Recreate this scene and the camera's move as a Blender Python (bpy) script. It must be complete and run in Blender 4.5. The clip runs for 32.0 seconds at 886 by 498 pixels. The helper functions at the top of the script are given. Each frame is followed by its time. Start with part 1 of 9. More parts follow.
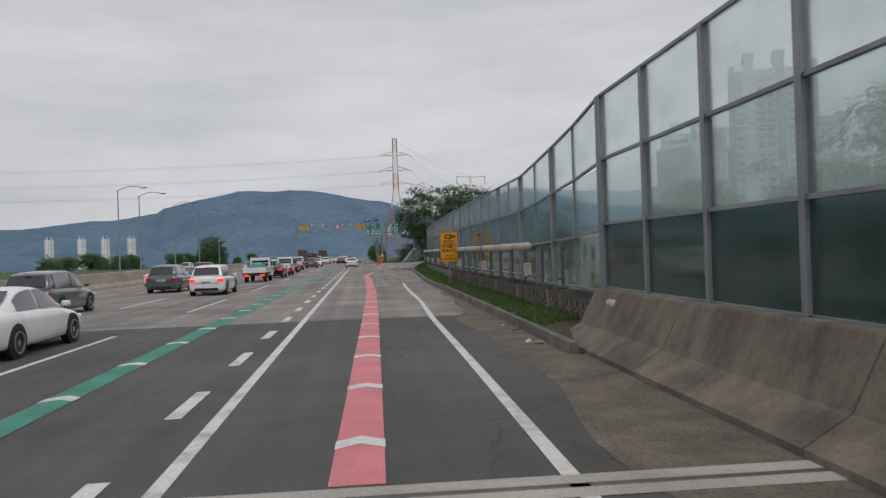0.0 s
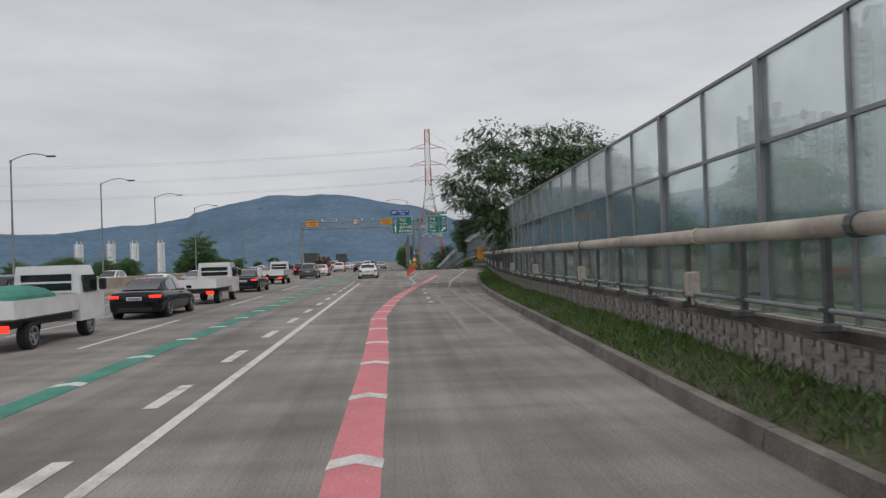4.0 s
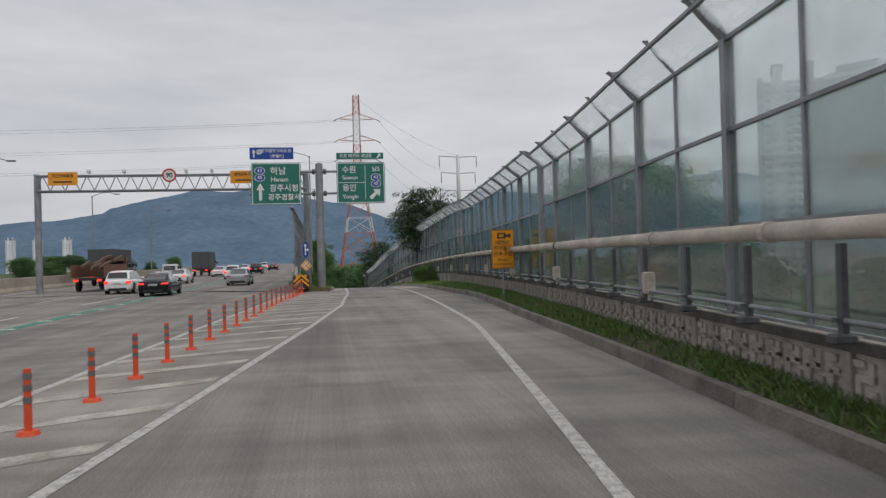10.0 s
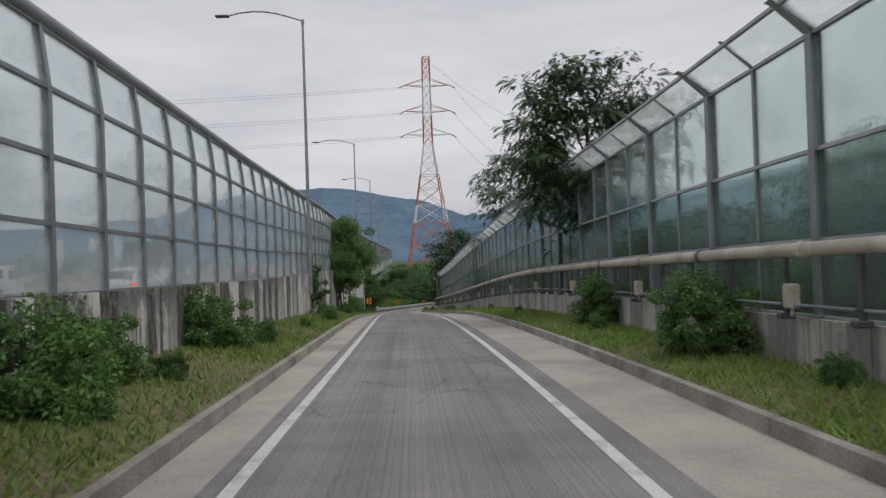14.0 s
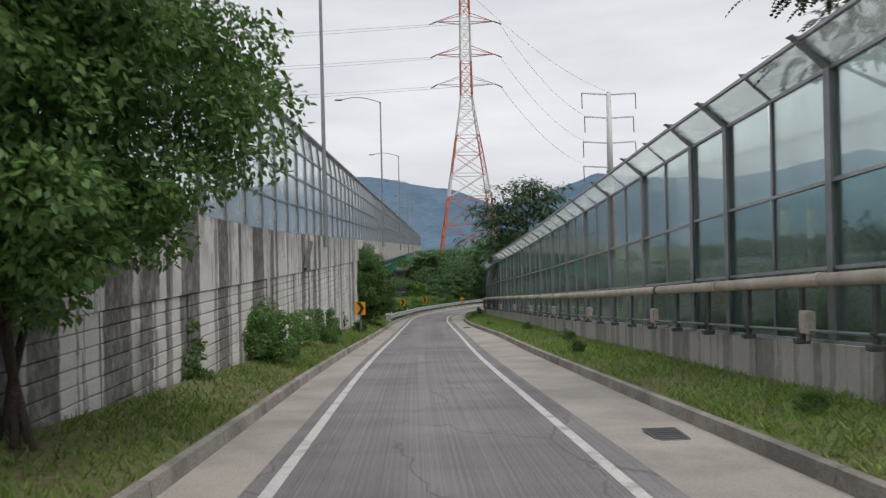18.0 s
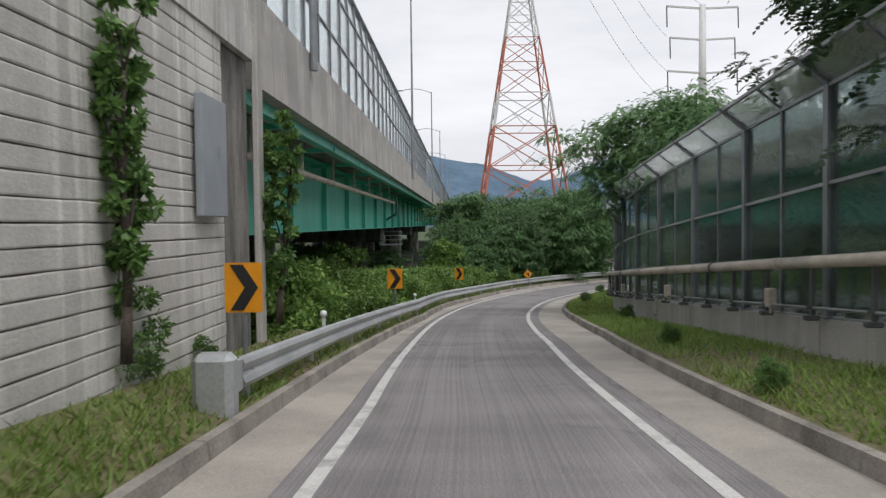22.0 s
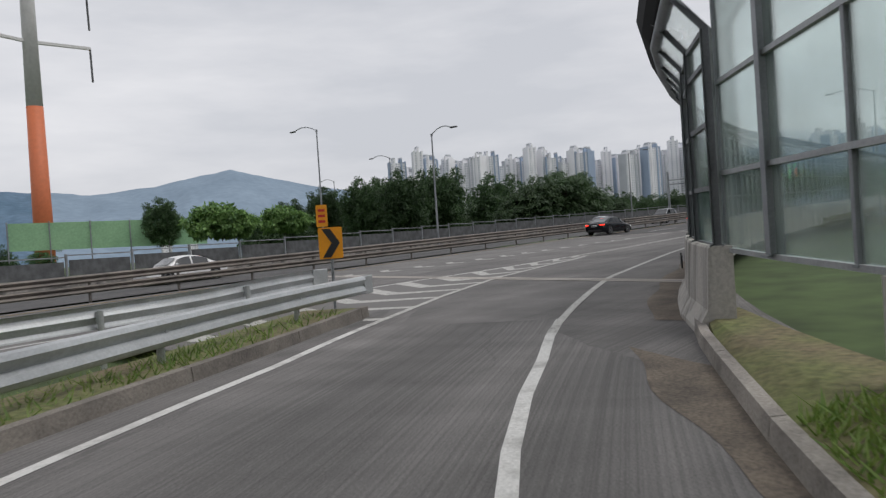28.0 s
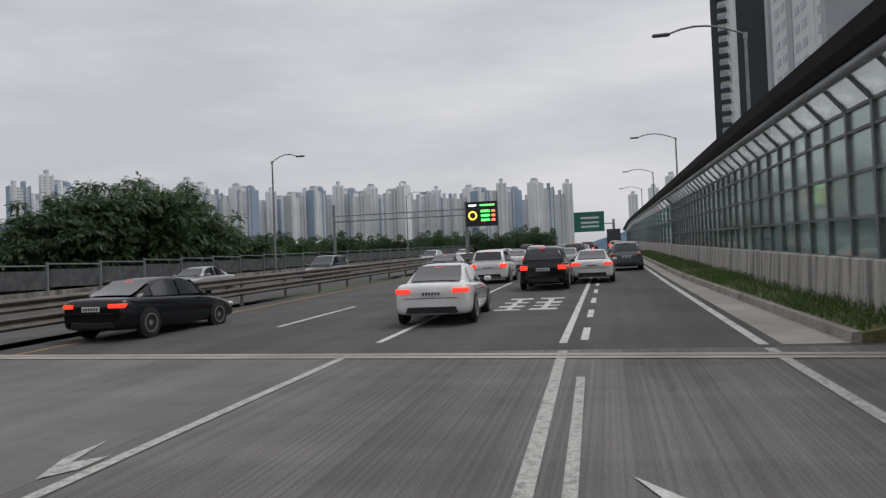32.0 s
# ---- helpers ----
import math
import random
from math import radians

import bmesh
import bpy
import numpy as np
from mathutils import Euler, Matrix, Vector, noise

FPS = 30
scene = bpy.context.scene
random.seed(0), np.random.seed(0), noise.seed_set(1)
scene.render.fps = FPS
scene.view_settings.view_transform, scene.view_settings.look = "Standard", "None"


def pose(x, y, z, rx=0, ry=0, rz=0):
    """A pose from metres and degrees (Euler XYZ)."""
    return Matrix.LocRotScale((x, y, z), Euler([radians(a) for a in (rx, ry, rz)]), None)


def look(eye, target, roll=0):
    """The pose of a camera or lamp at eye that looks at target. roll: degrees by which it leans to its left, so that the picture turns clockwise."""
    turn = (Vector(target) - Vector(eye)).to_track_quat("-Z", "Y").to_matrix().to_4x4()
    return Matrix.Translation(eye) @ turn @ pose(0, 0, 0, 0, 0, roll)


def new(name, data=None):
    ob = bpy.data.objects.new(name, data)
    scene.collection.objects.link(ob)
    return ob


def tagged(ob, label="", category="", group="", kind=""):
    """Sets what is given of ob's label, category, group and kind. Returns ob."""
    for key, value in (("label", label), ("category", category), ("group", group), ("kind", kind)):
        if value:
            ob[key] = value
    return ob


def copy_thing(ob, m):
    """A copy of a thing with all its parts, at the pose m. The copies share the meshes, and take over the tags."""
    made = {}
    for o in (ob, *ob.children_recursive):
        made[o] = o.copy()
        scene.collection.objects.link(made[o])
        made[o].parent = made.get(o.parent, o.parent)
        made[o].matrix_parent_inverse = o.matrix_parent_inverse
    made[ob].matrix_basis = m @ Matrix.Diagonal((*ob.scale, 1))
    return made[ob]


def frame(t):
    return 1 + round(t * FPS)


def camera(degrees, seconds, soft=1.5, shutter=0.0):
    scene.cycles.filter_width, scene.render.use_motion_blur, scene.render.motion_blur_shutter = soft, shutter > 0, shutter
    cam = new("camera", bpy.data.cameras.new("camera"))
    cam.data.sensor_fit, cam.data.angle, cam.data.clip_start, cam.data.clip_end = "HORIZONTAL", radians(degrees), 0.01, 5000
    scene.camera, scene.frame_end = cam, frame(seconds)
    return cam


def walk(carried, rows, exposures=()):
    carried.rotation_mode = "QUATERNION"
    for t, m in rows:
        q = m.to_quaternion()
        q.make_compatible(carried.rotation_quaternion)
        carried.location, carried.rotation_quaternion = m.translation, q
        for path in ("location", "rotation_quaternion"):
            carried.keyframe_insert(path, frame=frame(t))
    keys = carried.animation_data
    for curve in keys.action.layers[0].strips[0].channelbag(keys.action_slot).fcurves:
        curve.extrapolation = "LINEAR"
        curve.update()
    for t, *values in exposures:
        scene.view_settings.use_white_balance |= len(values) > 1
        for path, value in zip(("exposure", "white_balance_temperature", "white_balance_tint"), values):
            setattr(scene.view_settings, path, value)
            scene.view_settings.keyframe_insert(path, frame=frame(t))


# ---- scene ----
cam = camera(61.80, 32.0, soft=1.35, shutter=0.1)
PATH = [
    (0, (0.000, 0.000, 1.903), (0.000, 2.000, 1.911), -1.93),
    (0.5, (-0.379, 5.268, 1.914), (-0.389, 7.268, 1.920), -2.19),
    (1, (-0.791, 10.511, 1.885), (-0.798, 12.511, 1.897), -2.40),
    (1.5, (-1.308, 15.696, 1.859), (-1.328, 17.696, 1.870), -2.48),
    (2, (-1.858, 20.866, 1.846), (-1.893, 22.865, 1.861), -2.37),
    (2.5, (-2.341, 26.074, 1.822), (-2.380, 28.074, 1.830), -2.37),
    (3, (-2.841, 31.360, 1.787), (-2.887, 33.359, 1.795), -2.61),
    (3.5, (-3.408, 36.727, 1.794), (-3.456, 38.727, 1.802), -2.50),
    (4, (-3.814, 42.264, 1.821), (-3.895, 44.262, 1.844), -1.91),
    (4.5, (-4.213, 47.950, 1.841), (-4.306, 49.947, 1.864), -1.67),
    (5, (-4.604, 53.776, 1.835), (-4.681, 55.774, 1.853), -1.54),
    (5.5, (-4.965, 59.733, 1.804), (-5.008, 61.733, 1.814), -1.70),
    (6, (-5.346, 65.810, 1.766), (-5.375, 67.810, 1.778), -1.60),
    (6.5, (-5.783, 71.967, 1.752), (-5.792, 73.967, 1.767), -1.33),
    (7, (-6.178, 78.168, 1.778), (-6.168, 80.168, 1.797), -1.05),
    (7.5, (-6.371, 84.313, 1.802), (-6.336, 86.313, 1.821), -1.03),
    (8, (-6.421, 90.457, 1.826), (-6.362, 92.456, 1.842), -1.16),
    (8.5, (-6.468, 96.684, 1.865), (-6.392, 98.682, 1.879), -1.40),
    (9, (-6.496, 102.928, 1.934), (-6.409, 104.926, 1.950), -1.76),
    (9.5, (-6.505, 109.015, 1.967), (-6.412, 111.012, 1.985), -1.83),
    (10, (-6.658, 115.267, 2.041), (-6.558, 117.264, 2.059), -1.60),
    (10.5, (-6.740, 121.670, 2.071), (-6.643, 123.668, 2.082), -1.64),
    (11, (-6.912, 128.085, 2.105), (-6.827, 130.083, 2.114), -2.04),
    (11.5, (-7.149, 134.297, 2.101), (-7.078, 136.296, 2.105), -2.01),
    (12, (-7.427, 140.605, 2.045), (-7.376, 142.605, 2.046), -2.05),
    (12.5, (-7.728, 147.027, 2.000), (-7.700, 149.027, 2.005), -1.77),
    (13, (-8.105, 153.428, 1.954), (-8.103, 155.428, 1.961), -1.69),
    (13.5, (-8.513, 159.925, 1.885), (-8.540, 161.925, 1.896), -1.80),
    (14, (-8.963, 166.340, 1.789), (-9.063, 168.337, 1.804), -1.83),
    (14.5, (-9.532, 172.682, 1.628), (-9.679, 174.677, 1.646), -1.72),
    (15, (-10.172, 178.967, 1.418), (-10.322, 180.961, 1.438), -1.59),
    (15.5, (-10.823, 185.208, 1.177), (-10.951, 187.204, 1.199), -1.49),
    (16, (-11.512, 191.411, 0.923), (-11.655, 193.406, 0.940), -0.94),
    (16.5, (-12.137, 197.565, 0.723), (-12.289, 199.559, 0.736), -0.92),
    (17, (-12.823, 203.583, 0.435), (-12.986, 205.576, 0.446), -1.13),
    (17.5, (-13.509, 209.369, 0.139), (-13.681, 211.361, 0.141), -1.22),
    (18, (-14.221, 215.032, -0.194), (-14.402, 217.023, -0.201), -1.32),
    (18.5, (-14.992, 220.760, -0.621), (-15.184, 222.750, -0.638), -1.32),
    (19, (-15.896, 226.801, -1.165), (-16.094, 228.791, -1.194), -1.00),
    (19.5, (-16.719, 233.468, -1.697), (-16.923, 235.458, -1.736), -1.17),
    (20, (-17.595, 240.430, -2.213), (-17.803, 242.418, -2.262), -1.07),
    (20.5, (-18.434, 247.611, -2.735), (-18.652, 249.599, -2.792), -0.96),
    (21, (-19.259, 254.854, -3.278), (-19.491, 256.840, -3.343), -0.84),
    (21.5, (-20.051, 262.062, -3.812), (-20.298, 264.045, -3.879), -0.74),
    (22, (-20.845, 269.155, -4.308), (-21.109, 271.137, -4.375), -0.66),
    (22.5, (-21.728, 276.016, -4.703), (-21.995, 277.997, -4.773), -0.58),
    (23, (-22.380, 282.969, -5.205), (-22.650, 284.950, -5.276), -0.63),
    (23.5, (-22.809, 289.931, -5.716), (-23.029, 291.918, -5.783), -0.59),
    (24, (-23.039, 296.732, -6.197), (-23.160, 298.727, -6.260), -0.33),
    (24.5, (-22.882, 303.336, -6.665), (-22.881, 305.335, -6.730), -0.02),
    (25, (-22.350, 309.839, -7.017), (-22.193, 311.832, -7.089), -0.20),
    (25.5, (-21.250, 316.106, -7.391), (-20.904, 318.075, -7.458), -1.85),
    (26, (-19.832, 322.250, -7.686), (-19.315, 324.180, -7.765), -2.42),
    (26.5, (-17.909, 327.937, -7.940), (-17.217, 329.811, -8.028), -2.87),
    (27, (-15.411, 332.967, -8.122), (-14.421, 334.704, -8.166), -3.23),
    (27.5, (-12.327, 337.492, -8.230), (-11.113, 339.081, -8.252), -3.51),
    (28, (-8.798, 341.667, -8.265), (-7.477, 343.168, -8.286), -3.82),
    (28.5, (-4.975, 345.604, -8.222), (-3.606, 347.062, -8.271), -4.45),
    (29, (-0.876, 349.270, -8.077), (0.632, 350.583, -8.106), -4.59),
    (29.5, (3.469, 352.510, -7.893), (5.089, 353.683, -7.900), -4.65),
    (30, (8.111, 355.341, -7.761), (9.824, 356.374, -7.738), -4.28),
    (30.5, (13.133, 357.883, -7.595), (14.928, 358.765, -7.565), -3.65),
    (31, (18.201, 360.029, -7.445), (20.035, 360.826, -7.398), -3.01),
    (31.5, (22.992, 362.126, -7.320), (24.829, 362.917, -7.273), -2.64),
    (32, (27.700, 364.280, -7.177), (29.540, 365.063, -7.130), -2.31),
]
walk(cam, [(t, look(eye, target, roll)) for t, eye, target, roll in PATH],
     exposures=[(0, 0.0), (5.8, 0.0), (7, 0.2), (8, 0.25), (9.2, 0.05), (10, 0.0), (13, 0.0), (16, 0.38), (18.5, 0.38), (20, 0.32), (21, 0.42), (22, 0.54), (23, 0.7), (24, 0.75), (25, 0.62), (26, 0.45), (28.4, 0.22), (29, 0.16), (30, 0.08), (32, 0.06)])

# ---- world and sun: bright overcast ----
world = bpy.data.worlds.new("overcast")
scene.world = world
world.use_nodes = True
wn, wl = world.node_tree.nodes, world.node_tree.links
sky = wn.new("ShaderNodeTexSky")
sky.sky_type, sky.sun_disc = "NISHITA", False
sky.sun_elevation, sky.sun_rotation = radians(52), radians(155)
sky.air_density, sky.dust_density = 1.0, 4.0
grey = wn.new("ShaderNodeHueSaturation")
grey.inputs["Saturation"].default_value = 0.22
co = wn.new("ShaderNodeTexCoord")
mp = wn.new("ShaderNodeMapping")
mp.inputs["Scale"].default_value = (1.0, 1.0, 4.5)
cl = wn.new("ShaderNodeTexNoise")
cl.inputs["Scale"].default_value, cl.inputs["Detail"].default_value, cl.inputs["Roughness"].default_value = 2.2, 6.0, 0.55
ramp_c = wn.new("ShaderNodeValToRGB")
ramp_c.color_ramp.elements[0].position, ramp_c.color_ramp.elements[0].color = 0.36, (4.32, 4.45, 4.82, 1)
ramp_c.color_ramp.elements[1].position, ramp_c.color_ramp.elements[1].color = 0.66, (5.95, 5.95, 6.2, 1)
mixw = wn.new("ShaderNodeMix")
mixw.data_type = "RGBA"
mixw.inputs["Factor"].default_value = 0.82
wl.new(sky.outputs["Color"], grey.inputs["Color"])
wl.new(co.outputs["Generated"], mp.inputs["Vector"])
wl.new(mp.outputs["Vector"], cl.inputs["Vector"])
wl.new(cl.outputs["Fac"], ramp_c.inputs["Fac"])
wl.new(grey.outputs["Color"], mixw.inputs[6])
wl.new(ramp_c.outputs["Color"], mixw.inputs[7])
wl.new(mixw.outputs[2], wn["Background"].inputs["Color"])
wn["Background"].inputs["Strength"].default_value = 0.12
sun = new("sun", bpy.data.lights.new("sun", "SUN"))
sun.data.energy, sun.data.angle, sun.data.color = 0.9, radians(25), (1.0, 0.97, 0.93)
sun.matrix_world = look((0, 0, 50), (-0.42, 0.45, 48.8))



# ---- materials ----
def mat(name, a, b=None, scale=3.0, rough=0.8, metal=0.0, bump=0.0, fine=60.0, mix=0.35, stretch=(1, 1, 1), spread=(0.35, 0.65), vary=0.0, coords="Object", spec=0.5):
    """A surface of two colours, mottled at a large and a fine scale, with relief."""
    m = bpy.data.materials.new(name)
    m.use_nodes = True
    n, l = m.node_tree.nodes, m.node_tree.links
    p = n["Principled BSDF"]
    p.inputs["Roughness"].default_value, p.inputs["Metallic"].default_value = rough, metal
    p.inputs["Specular IOR Level"].default_value = spec
    b = b or tuple(c * 0.75 for c in a)
    tc, mp_ = n.new("ShaderNodeTexCoord"), n.new("ShaderNodeMapping")
    mp_.inputs["Scale"].default_value = stretch
    src = n.new("ShaderNodeNewGeometry").outputs["Position"] if coords == "Position" else tc.outputs[coords]
    l.new(src, mp_.inputs["Vector"])
    big, small = n.new("ShaderNodeTexNoise"), n.new("ShaderNodeTexNoise")
    big.inputs["Scale"].default_value, big.inputs["Detail"].default_value, big.inputs["Roughness"].default_value = scale, 5.0, 0.6
    small.inputs["Scale"].default_value, small.inputs["Detail"].default_value = fine, 3.0
    l.new(mp_.outputs["Vector"], big.inputs["Vector"])
    l.new(src, small.inputs["Vector"])
    r1_, r2_ = n.new("ShaderNodeValToRGB"), n.new("ShaderNodeMapRange")
    r1_.color_ramp.elements[0].position, r1_.color_ramp.elements[0].color = spread[0], (*b, 1)
    r1_.color_ramp.elements[1].position, r1_.color_ramp.elements[1].color = spread[1], (*a, 1)
    l.new(big.outputs["Fac"], r1_.inputs["Fac"])
    r2_.inputs["From Min"].default_value, r2_.inputs["From Max"].default_value = 0.3, 0.7
    r2_.inputs["To Min"].default_value, r2_.inputs["To Max"].default_value = 1 - mix, 1 + mix * 0.6
    l.new(small.outputs["Fac"], r2_.inputs["Value"])
    vm = n.new("ShaderNodeVectorMath")
    vm.operation = "SCALE"
    l.new(r1_.outputs["Color"], vm.inputs[0])
    l.new(r2_.outputs["Result"], vm.inputs["Scale"])
    col = vm.outputs["Vector"]
    if vary:
        oi, mr, v2 = n.new("ShaderNodeObjectInfo"), n.new("ShaderNodeMapRange"), n.new("ShaderNodeVectorMath")
        mr.inputs["To Min"].default_value, mr.inputs["To Max"].default_value = 1 - vary, 1 + vary
        v2.operation = "SCALE"
        l.new(oi.outputs["Random"], mr.inputs["Value"])
        l.new(col, v2.inputs[0])
        l.new(mr.outputs["Result"], v2.inputs["Scale"])
        col = v2.outputs["Vector"]
    l.new(col, p.inputs["Base Color"])
    if bump:
        bp = n.new("ShaderNodeBump")
        bp.inputs["Strength"].default_value, bp.inputs["Distance"].default_value = bump, 0.02
        l.new(small.outputs["Fac"], bp.inputs["Height"])
        l.new(bp.outputs["Normal"], p.inputs["Normal"])
    return m


def plain(name, c, rough=0.5, metal=0.0, coat=0.0):
    m = mat(name, c, tuple(v * 0.88 for v in c), scale=2.0, rough=rough, metal=metal, mix=0.06, fine=30)
    m.node_tree.nodes["Principled BSDF"].inputs["Coat Weight"].default_value = coat
    m.node_tree.nodes["Principled BSDF"].inputs["Coat Roughness"].default_value = 0.06
    return m


def glow(name, c, power, base=(0.1, 0.1, 0.1)):
    m = bpy.data.materials.new(name)
    m.use_nodes = True
    p = m.node_tree.nodes["Principled BSDF"]
    p.inputs["Base Color"].default_value, p.inputs["Emission Color"].default_value = (*base, 1), (*c, 1)
    p.inputs["Emission Strength"].default_value = power
    return m


def glass(name, tint, clear=0.75, rough=0.08, haze=(0.5, 0.55, 0.52), gloss=0.55):
    """A thin pane: part clear, part dusty sheet, with a glossy face."""
    m = bpy.data.materials.new(name)
    m.use_nodes = True
    n, l = m.node_tree.nodes, m.node_tree.links
    out = n["Material Output"]
    n.remove(n["Principled BSDF"])
    tr, gl, df, mx, mx2 = (n.new("ShaderNode" + k) for k in ("BsdfTransparent", "BsdfGlossy", "BsdfTranslucent", "MixShader", "MixShader"))
    tr.inputs["Color"].default_value = (*tint, 1)
    df.inputs["Color"].default_value = (*haze, 1)
    gl.inputs["Roughness"].default_value, gl.inputs["Color"].default_value = rough, (0.9, 0.95, 0.95, 1)
    ns, tc, mr, fr = n.new("ShaderNodeTexNoise"), n.new("ShaderNodeTexCoord"), n.new("ShaderNodeMapRange"), n.new("ShaderNodeFresnel")
    ns.inputs["Scale"].default_value, ns.inputs["Detail"].default_value = 1.3, 6
    l.new(tc.outputs["Object"], ns.inputs["Vector"])
    mr.inputs["From Min"].default_value, mr.inputs["From Max"].default_value = 0.3, 0.75
    mr.inputs["To Min"].default_value, mr.inputs["To Max"].default_value = max(0.0, 1 - clear - 0.1), min(1.0, 1 - clear + 0.14)
    l.new(ns.outputs["Fac"], mr.inputs["Value"])
    l.new(mr.outputs["Result"], mx.inputs["Fac"])
    l.new(tr.outputs[0], mx.inputs[1])
    l.new(df.outputs[0], mx.inputs[2])
    fr.inputs["IOR"].default_value = 1.3
    half = n.new("ShaderNodeMath")
    half.operation = "MULTIPLY"
    half.inputs[1].default_value = gloss
    l.new(fr.outputs[0], half.inputs[0])
    l.new(half.outputs[0], mx2.inputs["Fac"])
    l.new(mx.outputs[0], mx2.inputs[1])
    l.new(gl.outputs[0], mx2.inputs[2])
    l.new(mx2.outputs[0], out.inputs["Surface"])
    return m


def road_mat(name, a, b, streak=0.16, groove=0.0, crack=0.5, grit=0.3, rough=0.9, patch=0.1):
    """A road surface by metres across and along it: worn wheel tracks, blotches, grit, cracks and grooves."""
    m = bpy.data.materials.new(name)
    m.use_nodes = True
    n, l = m.node_tree.nodes, m.node_tree.links
    p = n["Principled BSDF"]
    p.inputs["Roughness"].default_value = rough
    at_ = n.new("ShaderNodeAttribute")
    at_.attribute_name = "lane"

    def noise_(scale, stretch, detail=4.0):
        mp_, q = n.new("ShaderNodeMapping"), n.new("ShaderNodeTexNoise")
        mp_.inputs["Scale"].default_value = stretch
        q.inputs["Scale"].default_value, q.inputs["Detail"].default_value = scale, detail
        l.new(at_.outputs["Vector"], mp_.inputs["Vector"])
        l.new(mp_.outputs["Vector"], q.inputs["Vector"])
        return q.outputs["Fac"]

    def remap(v, lo, hi, to0, to1):
        r = n.new("ShaderNodeMapRange")
        for k, x in zip(("From Min", "From Max", "To Min", "To Max"), (lo, hi, to0, to1)):
            r.inputs[k].default_value = x
        l.new(v, r.inputs["Value"])
        return r.outputs["Result"]

    def times(u, v):
        q = n.new("ShaderNodeMath")
        q.operation = "MULTIPLY"
        l.new(u, q.inputs[0])
        l.new(v, q.inputs[1])
        return q.outputs[0]

    r1_ = n.new("ShaderNodeValToRGB")
    r1_.color_ramp.elements[0].position, r1_.color_ramp.elements[0].color = 0.34, (*b, 1)
    r1_.color_ramp.elements[1].position, r1_.color_ramp.elements[1].color = 0.66, (*a, 1)
    l.new(noise_(1.0, (0.5, 0.12, 1), 6.0), r1_.inputs["Fac"])
    gain = remap(noise_(1.0, (1.7, 0.018, 1)), 0.33, 0.67, 1 - streak, 1 + streak * 0.7)
    grain = noise_(42.0, (1, 1, 1), 3.0)
    gain = times(gain, remap(grain, 0.3, 0.7, 1 - grit, 1 + grit * 0.6))
    gain = times(gain, remap(noise_(1.0, (0.9, 0.5, 1), 8.0), 0.60, 0.72, 1.0, 0.82))
    gain = times(gain, remap(noise_(1.0, (0.26, 0.42, 1), 7.0), 0.40, 0.60, 1 - patch, 1 + patch * 0.45))
    gain = times(gain, remap(noise_(1.0, (0.1, 1.3, 1), 5.0), 0.42, 0.60, 1 + patch * 0.3, 1 - patch * 0.5))
    if groove:
        gain = times(gain, remap(noise_(1.0, (24, 0.04, 1), 2.0), 0.38, 0.6, 1 - groove, 1 + groove * 0.6))
    if crack:
        vo, mp_, ns, ad = n.new("ShaderNodeTexVoronoi"), n.new("ShaderNodeMapping"), n.new("ShaderNodeTexNoise"), n.new("ShaderNodeVectorMath")
        vo.feature = "DISTANCE_TO_EDGE"
        vo.inputs["Scale"].default_value = 0.32
        mp_.inputs["Scale"].default_value = (1.3, 0.7, 1)
        ns.inputs["Scale"].default_value, ns.inputs["Detail"].default_value = 1.4, 5.0
        l.new(at_.outputs["Vector"], mp_.inputs["Vector"])
        l.new(mp_.outputs["Vector"], ns.inputs["Vector"])
        ad.operation = "MULTIPLY_ADD"
        ad.inputs[1].default_value = (0.9, 0.9, 0)
        l.new(ns.outputs["Color"], ad.inputs[0])
        l.new(mp_.outputs["Vector"], ad.inputs[2])
        l.new(ad.outputs[0], vo.inputs["Vector"])
        line = remap(vo.outputs["Distance"], 0.002, 0.011, 1 - crack, 1.0)
        keep = remap(noise_(1.0, (0.16, 0.07, 1), 2.0), 0.47, 0.56, 0.0, 1.0)
        mixc = n.new("ShaderNodeMix")
        mixc.inputs[2].default_value = 1.0
        l.new(keep, mixc.inputs[0])
        l.new(line, mixc.inputs[3])
        gain = times(gain, mixc.outputs[0])
    vm = n.new("ShaderNodeVectorMath")
    vm.operation = "SCALE"
    l.new(r1_.outputs["Color"], vm.inputs[0])
    l.new(gain, vm.inputs["Scale"])
    l.new(vm.outputs["Vector"], p.inputs["Base Color"])
    bp = n.new("ShaderNodeBump")
    bp.inputs["Strength"].default_value, bp.inputs["Distance"].default_value = 0.45, 0.015
    l.new(grain, bp.inputs["Height"])
    l.new(bp.outputs["Normal"], p.inputs["Normal"])
    return m


